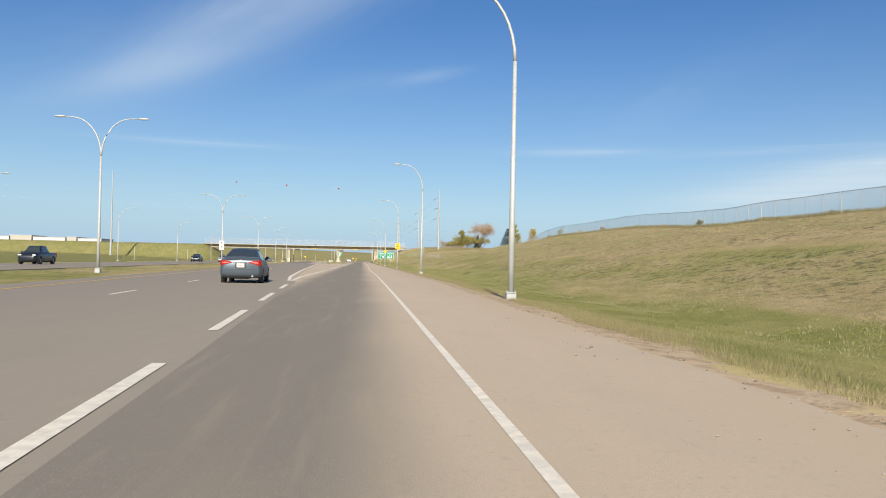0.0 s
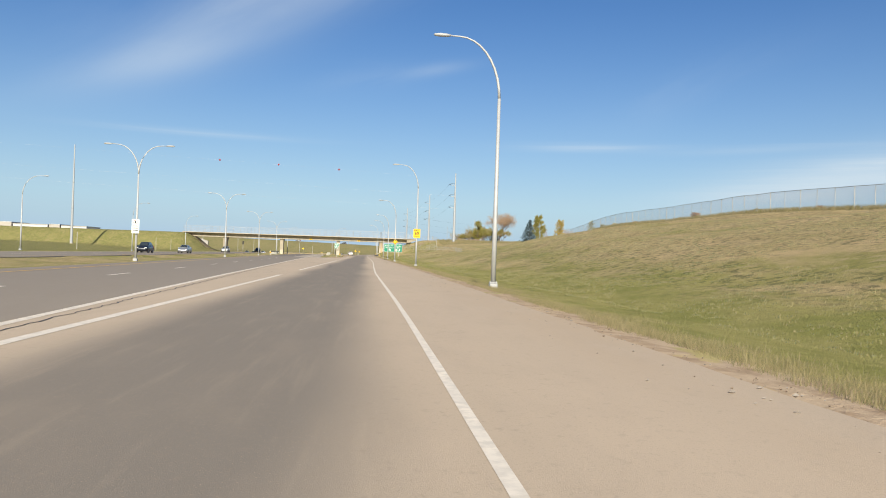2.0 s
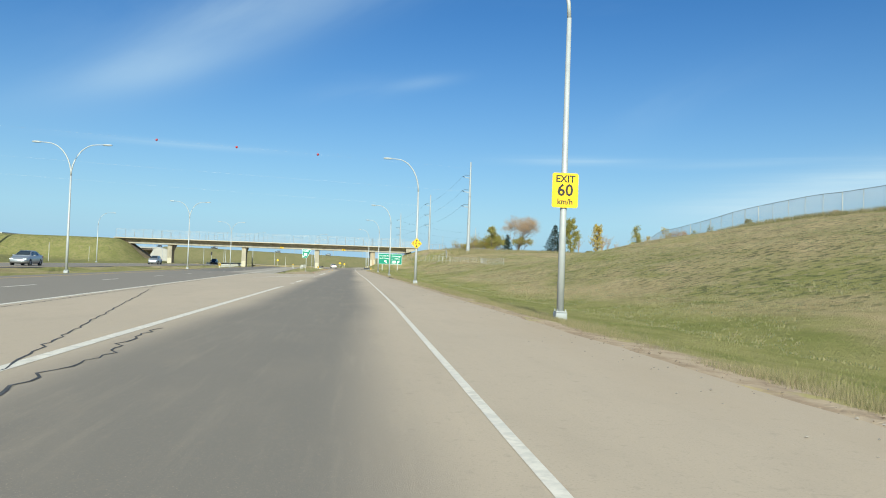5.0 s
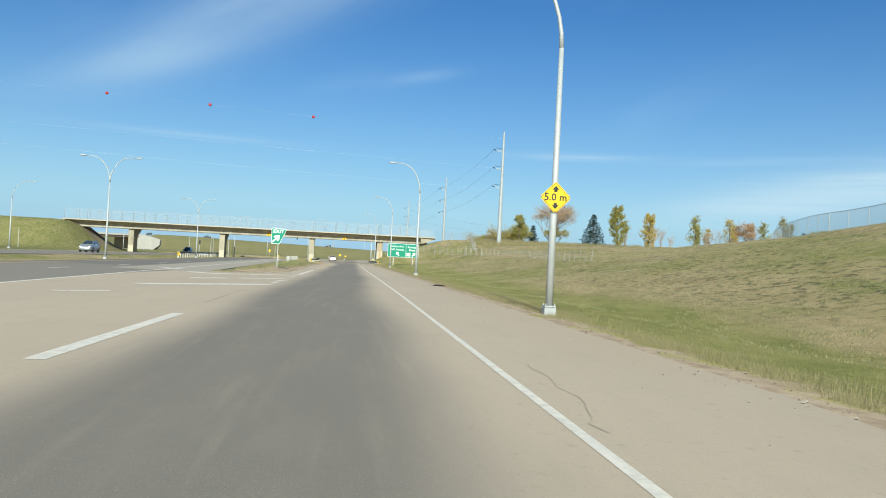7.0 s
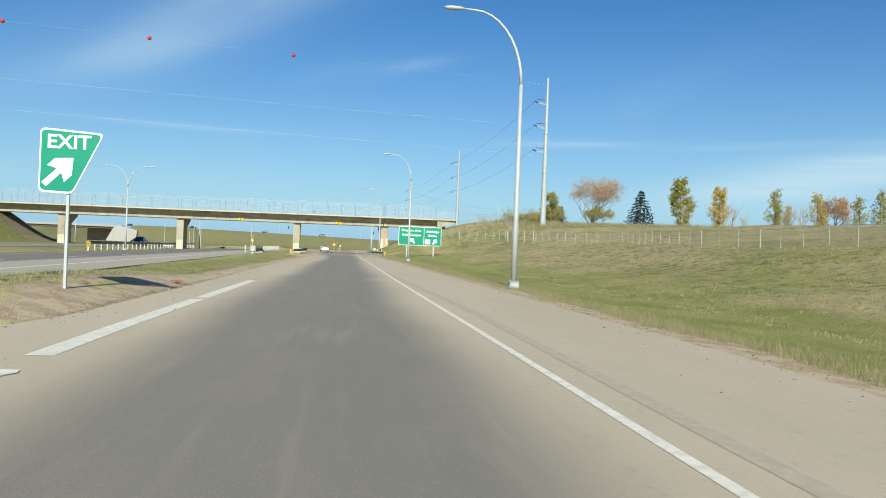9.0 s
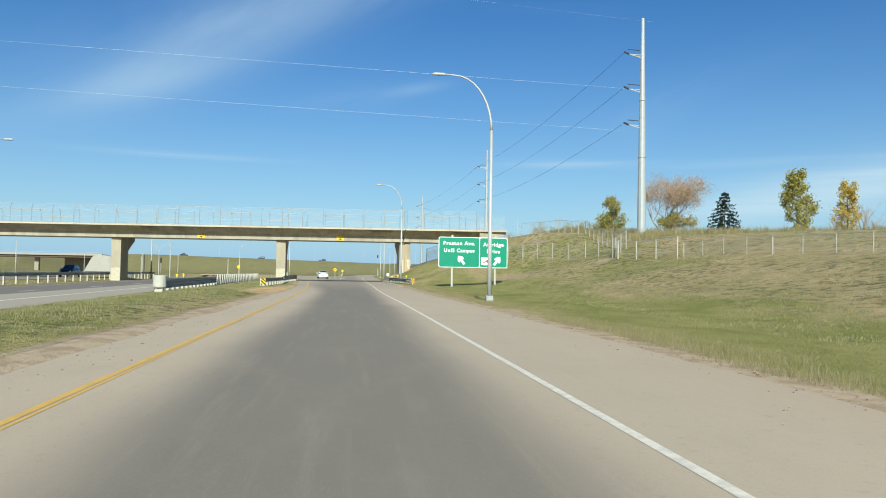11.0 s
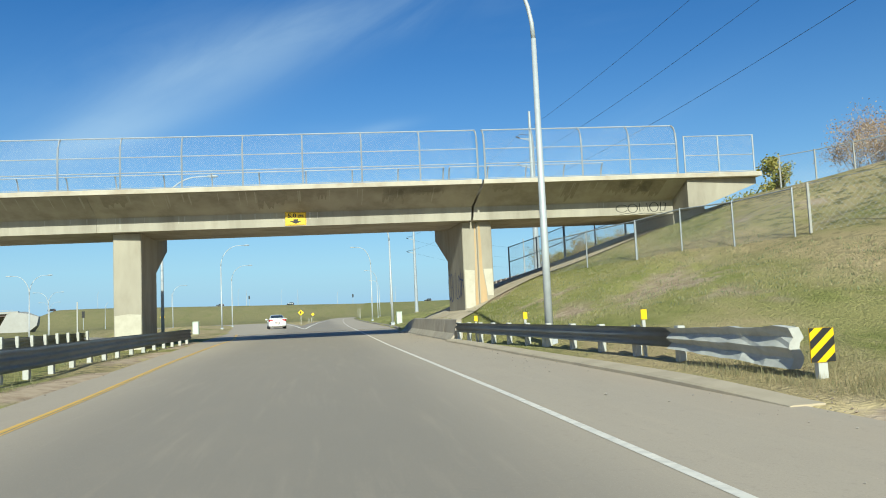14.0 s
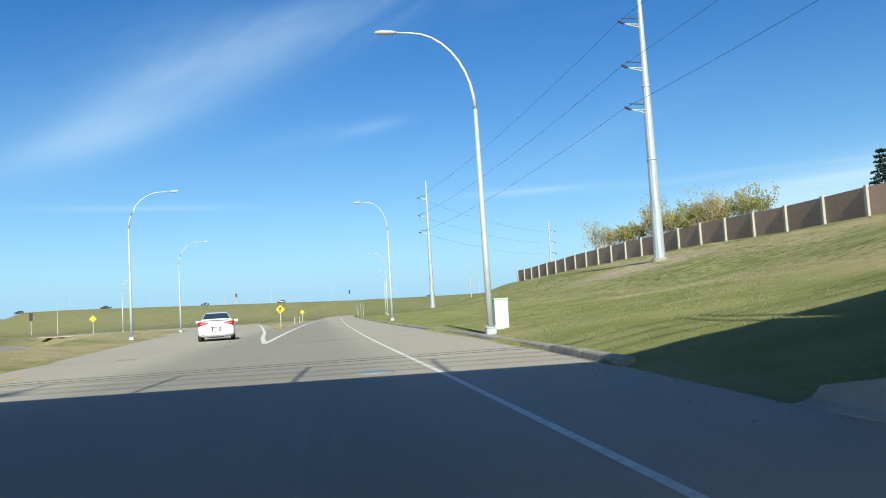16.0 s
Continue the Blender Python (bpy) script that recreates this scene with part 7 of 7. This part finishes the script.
def spruce(x, y, h, w, seed, label):
    rnd = random.Random(seed)
    t = thing("spruce_tree", pose(x, y, ground(x, y) - 0.1), label, "tree", "trees on the bank")
    bm = bmesh.new()
    tube(bm, [(0, 0, 0), (0, 0, h)], [h * 0.02, 0.01], 7, False)
    part("trunk", bm, M_BARK, t)
    cs = []
    tiers = 17
    for k in range(tiers):
        f = 0.06 + 0.92 * k / tiers
        rr = w / 2 * (1 - f) ** 0.85 + 0.06
        n = max(5, int(13 * (1 - f)) + 3)
        for j in range(n):
            a = 2 * math.pi * (j + rnd.random()) / n
            r2 = rr * rnd.uniform(0.75, 1.12)
            for g in (0.3, 0.55, 0.78, 1.0):
                cs.append(Vector((math.cos(a) * r2 * g, math.sin(a) * r2 * g, h * f - r2 * g * 0.28)))
    v, f = leaf_cloud(cs, 6, h * 0.014, h * 0.020, rnd, 0.6)
    raw_part("crown", v, f, M_LEAF_DARK, t)
    return t


broadleaf(53.6, 353, 16.0, 18, M_LEAF_RUST, 11, "wide nearly bare autumn tree with a few rusty leaves", leaves=3, size=0.09, depth=6, bare=True, spread=0.62, trunk_h=0.16)
broadleaf(53, 349, 7.6, 5, M_LEAF_OLIVE, 12, "bushy olive-leaved tree on the bank", leaves=8, size=0.14, depth=3, stems=3)
columnar(45.4, 358, 9.2, 6.0, M_LEAF_GREEN, 13, "upright olive tree turning gold", leaves=3600)
broadleaf(46.6, 366, 6.6, 4.5, M_LEAF_GOLD, 14, "golden-leaved bushy tree by the fence", leaves=7, size=0.15, depth=3, stems=2)
broadleaf(44, 368, 6.0, 5, M_LEAF_OLIVE, 15, "low olive shrub thinning for autumn", leaves=4, size=0.12, depth=3, stems=3, bare=True)
broadleaf(40, 372, 3.6, 5, M_LEAF_RUST, 16, "low rusty shrub on the bank", leaves=4, size=0.12, depth=3, stems=3, bare=True)
broadleaf(49.5, 371, 9.5, 3.2, M_LEAF_GREEN, 17, "narrow green tree turning gold", leaves=8, size=0.14, depth=3)
spruce(67.3, 358, 11.2, 10.6, 21, "dark blue-green spruce on the bank")
columnar(64.8, 330.5, 10.6, 6.0, M_LEAF_GREEN, 22, "upright poplar, green turning to gold", leaves=6500)
columnar(73.4, 331, 9.4, 5.2, M_LEAF_GOLD, 23, "upright golden-leaved poplar on the bank", leaves=3200)
columnar(85.8, 331, 9.6, 4.4, M_LEAF_GREEN, 24, "narrow poplar, green turning to gold", leaves=1500)
columnar(87.2, 333, 7.4, 2.4, M_LEAF_GREEN, 25, "narrow green poplar on the bank", leaves=1200)
columnar(95, 331, 9.4, 4.4, M_LEAF_GOLD, 26, "narrow golden-leaved poplar on the bank", leaves=1500)
broadleaf(100.5, 333, 11.0, 9, M_LEAF_RUST, 27, "round rusty-leaved autumn tree", leaves=6, size=0.15, depth=4)
columnar(104.5, 331, 8.9, 4.6, M_LEAF_GREEN, 28, "narrow poplar, green turning to gold", leaves=1500)
columnar(110, 332, 10.4, 4.0, M_LEAF_OLIVE, 29, "dark narrow columnar tree", leaves=1800, taper=0.5)
columnar(113, 333, 9.0, 3.6, M_LEAF_OLIVE, 30, "dark narrow columnar tree", leaves=1600, taper=0.5)
columnar(91.5, 336, 7.0, 2.6, M_LEAF_GOLD, 32, "small golden-leaved poplar on the bank", leaves=1100)
columnar(98, 334, 8.4, 2.6, M_LEAF_GOLD, 33, "slender golden-leaved poplar on the bank", leaves=1200)
spruce(118, 335, 8.0, 7.0, 31, "dark spruce behind the fence")
for k, (x, y, h) in enumerate(((75.5, 333, 8.5), (89, 332, 8.5), (93, 333, 8), (101.5, 331, 8), (69, 336, 8), (77.5, 333, 7.5), (80.5, 334, 6), (91, 334, 7.5), (97.5, 335, 7), (78, 340, 7.5), (107, 336, 7))):
    broadleaf(x, y, h, 2.4, M_LEAF_RUST, 40 + k, "thin leafless sapling on the bank", leaves=0, depth=3, bare=True, spread=0.4, up=0.6)
for k, (x, y, h) in enumerate(((76, 345, 3.2), (82, 347, 3.0), (88, 345, 2.6), (92, 349, 3.4), (60, 345, 2.4), (67, 350, 2.2))):
    broadleaf(x, y, h, 6, (M_LEAF_OLIVE, M_LEAF_RUST)[k % 2], 60 + k, "low autumn shrub thicket on the bank", leaves=5, size=0.13, depth=3, stems=4, trunk_h=0.12)
for k in range(2, 11):
    x, y = 42.5 + 2.1 * k, 457 - 2.5 * k + 3.0 * math.sin(k * 2.3)
    h = 7.5 + 4.0 * math.sin(min(1.0, k / 9) * 1.5) + 1.2 * math.sin(k * 4.1)
    bare = k in (2, 3, 5, 8)
    broadleaf(x, y, h, 4.5, (M_LEAF_GOLD, M_LEAF_OLIVE, M_LEAF_OLIVE)[k % 3], 80 + k, "pale leafless tree behind the panel wall" if bare else "wispy golden-olive autumn tree behind the panel wall", leaves=1 if bare else 4, size=0.13 if bare else 0.16, depth=4, bare=bare, spread=0.5, up=0.45, trunk_h=0.15, stems=2)
spruce(59, 398, 9.5, 6, 95, "dark spruce behind the panel wall")
for k in range(9):
    x, y = 44.2 + 0.9 * math.sin(k * 2.1), 74 + 14.5 * k
    broadleaf(x + 2.5, y, 0.8 + 0.6 * ((k * 7) % 3) / 2, 1.0, (M_LEAF_OLIVE, M_LEAF_RUST)[k % 2], 110 + k, "small scrubby bush by the ridge fence", leaves=6, size=0.09, depth=2, stems=3, trunk_h=0.1)

# ---- grass tufts, gravel, litter ----


def tuft_field(name, count, place, material, hmin, hmax, blades, seed, label, width=0.012):
    """Many small tufts of standing blades as one sheet of loose grass."""
    rnd = random.Random(seed)
    v, f = [], []
    made = 0
    while made < count:
        p = place(rnd)
        if p is None:
            continue
        x, y = p
        z = ground(x, y)
        made += 1
        for _ in range(blades):
            bx, by = x + rnd.gauss(0, 0.07), y + rnd.gauss(0, 0.07)
            h = rnd.uniform(hmin, hmax)
            a = rnd.uniform(0, 2 * math.pi)
            dx, dy = math.cos(a) * width, math.sin(a) * width
            lx, ly = rnd.gauss(0, 0.35) * h, rnd.gauss(0, 0.35) * h
            i = len(v)
            v += [(bx - dx, by - dy, z - 0.02), (bx + dx, by + dy, z - 0.02), (bx + lx, by + ly, z + h)]
            f.append((i, i + 1, i + 2))
    me = bpy.data.meshes.new(name)
    me.from_pydata(v, [], f)
    me.materials.append(material)
    return tagged(new(name, me), label, "grass", "", "stuff")


def verge(rnd):
    y = rnd.uniform(-12, 296)
    if noise.noise(Vector((3.0, y * 0.16, 0))) + 0.5 * noise.noise(Vector((3.0, y * 0.6, 0))) < rnd.uniform(-0.5, 0.45):
        return None
    return right_edge(y) + (0.82 if y < 215 else 0.7) + abs(rnd.gauss(0, 0.8)) + 0.35 * noise.noise(Vector((0, y * 0.3, 0))), y


def ditch(rnd):
    y = rnd.uniform(-12, 300)
    return right_edge(y) + rnd.uniform(1.3 if y < 215 else 0.9, 9), y


def slope(rnd):
    y = rnd.uniform(5, 317)
    x = right_edge(y) + rnd.uniform(5 if y < 294 else 1.6, 34 if y < 300 else 15)
    return (x, y) if noise.noise(Vector((x * 0.25, y * 0.12, 1.0))) > -0.15 else None


def island(rnd):  # keeps off the bare sandy patch
    y = rnd.uniform(188, 318)
    lo, hi = hwy(y) - 0.4, lerp_table(LEFT_EDGE, y) - (0.3 if y < 225 else rnd.uniform(0.3, 2.2))
    x = rnd.uniform(lo, hi) if hi > lo else None
    if x is None or (((x + 7.5) / 1.2) ** 2 + ((y - 273) / 9) ** 2 < 1) or (y < 225 and hi - x < 3.0 and rnd.random() < 0.3) or lerp_table(LEFT_EDGE, y) - x < 1.3 - 0.7 * smooth01(y, 203, 222):
        return None
    return x, y


def crest(rnd):
    y = rnd.uniform(40, 216)
    return 45.4 + rnd.gauss(0, 0.5), y


def bank_straw(rnd):
    y = rnd.uniform(286, 345)
    return rnd.uniform(24, 60), y


def beyond(rnd):
    y = rnd.uniform(333, 400)
    return right_edge(y) + rnd.uniform(0.4, 14), y


tuft_field("verge_grass", 34000, verge, M_STRAW, 0.03, 0.15, 8, 1, "dry straw grass standing along the shoulder", 0.0032)
tuft_field("ditch_grass", 16000, ditch, M_GRASSBLADE, 0.015, 0.045, 6, 2, "short green and straw grass in the ditch", 0.006)
tuft_field("slope_grass", 44000, slope, M_SAGE, 0.025, 0.085, 8, 3, "tufted autumn grass on the bank", 0.014)
tuft_field("island_grass", 9000, island, M_SAGE, 0.02, 0.075, 6, 4, "rough grass between ramp and highway", 0.007)


def bare_patch(rnd):
    y = 271 + rnd.gauss(0, 4.5)
    x = -7.5 + 0.5 * rnd.gauss(0, 1) - 0.02 * (y - 271)
    return (x, y) if x < lerp_table(LEFT_EDGE, y) - 0.15 else None


tuft_field("dry_grass", 7000, bare_patch, M_OCHRE, 0.004, 0.02, 6, 8, "ochre flattened dry grass beside the ramp", 0.008)
tuft_field("crest_grass", 5200, crest, M_STRAW, 0.12, 0.55, 8, 5, "tall dry weeds along the fence line", 0.02)
tuft_field("bank_grass", 5000, bank_straw, M_STRAW, 0.3, 0.9, 7, 6, "tall straw-coloured grass on the bank top", 0.02)
tuft_field("roadside_grass", 4000, beyond, M_GRASSBLADE, 0.02, 0.06, 6, 7, "mown grass beside the road", 0.007)


def gravel(name, count, place, seed, label, material=None, big=1.0):
    rnd = random.Random(seed)
    v, f = [], []
    for _ in range(count):
        x, y, z = place(rnd)
        s = big * rnd.uniform(0.006, 0.02) * (1.8 if rnd.random() < 0.06 else 1)
        i = len(v)
        v += [(x + s * rnd.uniform(0.7, 1.3), y, z + s * 0.3), (x, y + s * rnd.uniform(0.7, 1.3), z + s * 0.3), (x - s, y, z + s * 0.2), (x, y - s, z + s * 0.3), (x, y, z + s * 0.9), (x, y, z - s * 0.3)]
        f += [(i, i + 1, i + 4), (i + 1, i + 2, i + 4), (i + 2, i + 3, i + 4), (i + 3, i, i + 4), (i + 1, i, i + 5), (i + 2, i + 1, i + 5), (i + 3, i + 2, i + 5), (i, i + 3, i + 5)]
    me = bpy.data.meshes.new(name)
    me.from_pydata(v, [], f)
    me.materials.append(material or mat("gravel_stone", (0.36, 0.32, 0.27), 0.9, alt=(0.2, 0.17, 0.14), scale=3, amount=0.7))
    tagged(new(name, me), label, "gravel", "", "stuff")


def shoulder_spot(rnd):
    y = rnd.uniform(-5, 345)
    return right_edge(y) - abs(rnd.gauss(0, 0.7)) + 0.2, y, 0.006


def gore_spot(rnd):
    y = rnd.uniform(150, 260)
    return lerp_table(LEFT_EDGE, y) + abs(rnd.gauss(0, 0.6)) - 0.1, y, 0.006


def nose_spot(rnd):
    y = rnd.uniform(186.5, 208)
    e = abs(rnd.gauss(0.1, 0.5))
    x = lerp_table(LEFT_EDGE, y) - e
    return x, y, max(0.006, ground(x, y) + 0.008)


gravel("gravel", 1800, nose_spot, 31, "pale loose gravel at the nose of the grass island", mat("pale_gravel_stone", (0.50, 0.43, 0.34), 0.9, alt=(0.33, 0.27, 0.20), scale=3, amount=0.7), 0.75)
bm = bmesh.new()
rnd = random.Random(77)
for k in range(40):
    x, y = -5.98 + rnd.gauss(0, 0.07), 201.5 + rnd.gauss(0, 0.16)
    z, a = ground(x, y), rnd.uniform(0, 6.28)
    ring = [bm.verts.new((x + 0.035 * math.cos(a + q), y + 0.05 * math.sin(a + q), z + 0.016 + 0.012 * rnd.random())) for q in (0, 1.3, 2.6, 3.9, 5.1)]
    bm.faces.new(ring)
tagged(part("paint_spot", bm, M_SPRAY_RED), "bright red survey paint sprayed on the grass edge", "paint mark", "", "structure")
gravel("gravel", 1700, shoulder_spot, 8, "loose gravel scattered on the paved shoulder")
gravel("gravel", 800, gore_spot, 9, "loose gravel along the edge of the gore")
# a bit of torn tyre and a dirt heap at the shoulder's edge
bm = bmesh.new()
tube(bm, [(2.35, 178.6, 0.015), (2.5, 178.75, 0.05), (2.66, 178.72, 0.06), (2.85, 178.9, 0.03), (3.0, 178.86, 0.015)], [0.012, 0.034, 0.028, 0.036, 0.01], 6)
tube(bm, [(2.6, 178.5, 0.015), (2.75, 178.62, 0.04), (2.95, 178.6, 0.02)], [0.01, 0.026, 0.008], 5)
tube(bm, [(2.45, 178.9, 0.01), (2.6, 179.02, 0.03), (2.72, 179.1, 0.01)], [0.008, 0.02, 0.006], 5)
tagged(part("tyre_scrap", bm, M_RUBBER), "torn strip of black tyre on the shoulder", "tyre scrap")
# expansion seams across the road and a manhole cover beyond the overpass
for k, (y, w) in enumerate(((341.6, 0.07), (342.3, 0.05))):
    bm = bmesh.new()
    prism(bm, [(-10.2, y), (right_edge(y) - 0.1, y + 0.3), (right_edge(y) - 0.1, y + 0.3 + w), (-10.2, y + w)], "z", 0.004, 0.0085)
    tagged(part("road_seam", bm, M_RUBBER), "dark sealed seam across the asphalt", "road seam", "", "structure")
mh = thing("manhole_cover", pose(-1.05, 338.4, 0.004), "round iron manhole cover set in the asphalt", "manhole cover")
bm = bmesh.new()
tube(bm, [(0, 0, 0.0), (0, 0, 0.006)], 0.36, 20)
part("frame", bm, M_CONC_DARK, mh)
bm = bmesh.new()
tube(bm, [(0, 0, 0.004), (0, 0, 0.010)], 0.30, 20)
part("cover", bm, M_STEEL_D, mh)


def tar_line(pts, w, seed, label, material=M_TAR, ragged=0.06, z=0.0088):
    """A thin uneven line on the road through ground points."""
    rnd = random.Random(seed)
    bm = bmesh.new()
    rows = []
    for (x0, y0), (x1, y1) in zip(pts, pts[1:]):
        d = Vector((x1 - x0, y1 - y0))
        n = max(2, int(d.length / 0.25))
        side = Vector((-d.y, d.x)).normalized()
        for k in range(n):
            c = Vector((x0, y0)) + d * k / n + side * rnd.gauss(0, ragged * 0.4)
            hw = w * rnd.uniform(0.25, 0.65)
            rows.append((bm.verts.new((c.x - side.x * hw, c.y - side.y * hw, z)), bm.verts.new((c.x + side.x * hw, c.y + side.y * hw, z))))
    for a, b in zip(rows, rows[1:]):
        bm.faces.new((a[0], a[1], b[1], b[0]))
    tagged(part("road_seam", bm, material), label, "road seam", "", "structure")


tar_line([(-7.4, 81.3), (-5.3, 81.2), (-3.1, 81.05)], 0.028, 1, "dark tar-sealed crack across the asphalt")
tar_line([(-6.6, 78.9), (-4.2, 78.8), (-3.0, 78.65)], 0.028, 2, "dark tar-sealed crack across the asphalt")
tar_line([(-3.3, 96.0), (-3.5, 101.0), (-3.9, 108.0), (-4.25, 116.0)], 0.035, 3, "jagged dark crack along the lane", ragged=0.2)
tar_line([(-4.62, 159.4), (-4.74, 165.3), (-4.4, 171.4)], 0.010, 4, "dark tar seam along the gore", ragged=0.015)
tar_line([(-9.5, 172.4), (-6.0, 172.1), (-4.4, 171.7)], 0.012, 5, "dark tar seam across the gore")
stripe("road_marking", lambda y: right_line(y) + lerp_table([(186, 0.42), (196, 0.5), (206, 0.34), (216, 0.1)], y), steps(184, 214, 2), 0.17, 0.0066, M_SKID, "faint dark tyre mark beside the edge line")
tar_line([(0.35, 147.5), (0.55, 149.2), (0.6, 151.5)], 0.012, 8, "dark scuff on the shoulder", M_SKID, 0.1)
tar_line([(0.2, 241.0), (0.8, 246.0), (1.0, 249.5), (1.6, 252.0)], 0.008, 9, "fine crack in the shoulder", M_SKID, ragged=0.2)
tar_line([(-4.4, 110.0), (-8.5, 132.0)], 0.03, 10, "dark tar seam across the gore")
tar_line([(-4.75, 42.0), (-5.72, 60.0), (-6.45, 75.0), (-6.75, 81.0), (-8.45, 120.0), (-9.75, 150.0)], 0.035, 11, "dark tar seam along the highway edge")
tar_line([(0.28, 124.0), (0.22, 129.5), (0.20, 133.0), (0.34, 136.5)], 0.010, 20, "dark crack along the edge line", M_CRACK, ragged=0.05)
tar_line([(0.5, 137.5), (0.75, 139.2), (0.62, 141.0), (0.95, 143.5)], 0.007, 21, "fine crack in the shoulder", M_CRACK, ragged=0.16)
tar_line([(1.35, 241.0), (1.5, 242.6), (1.42, 244.0)], 0.015, 22, "short crack in the shoulder", M_CRACK, ragged=0.14)
tar_line([(1.4, 237.2), (1.75, 238.0), (2.05, 238.3)], 0.012, 23, "short crack in the shoulder", M_CRACK, ragged=0.12)
tar_line([(-6.2, 285.6), (-5.2, 285.9), (-4.4, 285.8)], 0.018, 24, "short dark crack by the yellow line", ragged=0.05)


def clod_spot(rnd):
    y = rnd.uniform(-8, 292)
    d = rnd.gauss(0.42, 0.28) + 0.2 * noise.noise(Vector((7.0, y * 0.25, 0)))
    return right_edge(y) + d, y, ground(right_edge(y) + max(d, 0.05), y) + 0.01 if d > 0.05 else 0.008


def island_clod(rnd):
    y = rnd.uniform(215, 318)
    d = abs(rnd.gauss(0, 0.8)) - 0.1
    x = lerp_table(LEFT_EDGE, y) - d
    return x, y, ground(x, y) + 0.01 if d > 0.05 else 0.008


gravel("earth_clods", 260, island_clod, 13, "crumbled brown earth along the grass island", M_CLOD, 1.0)
gravel("earth_clods", 3400, clod_spot, 12, "crumbled brown earth along the pavement edge", M_CLOD, 1.05)
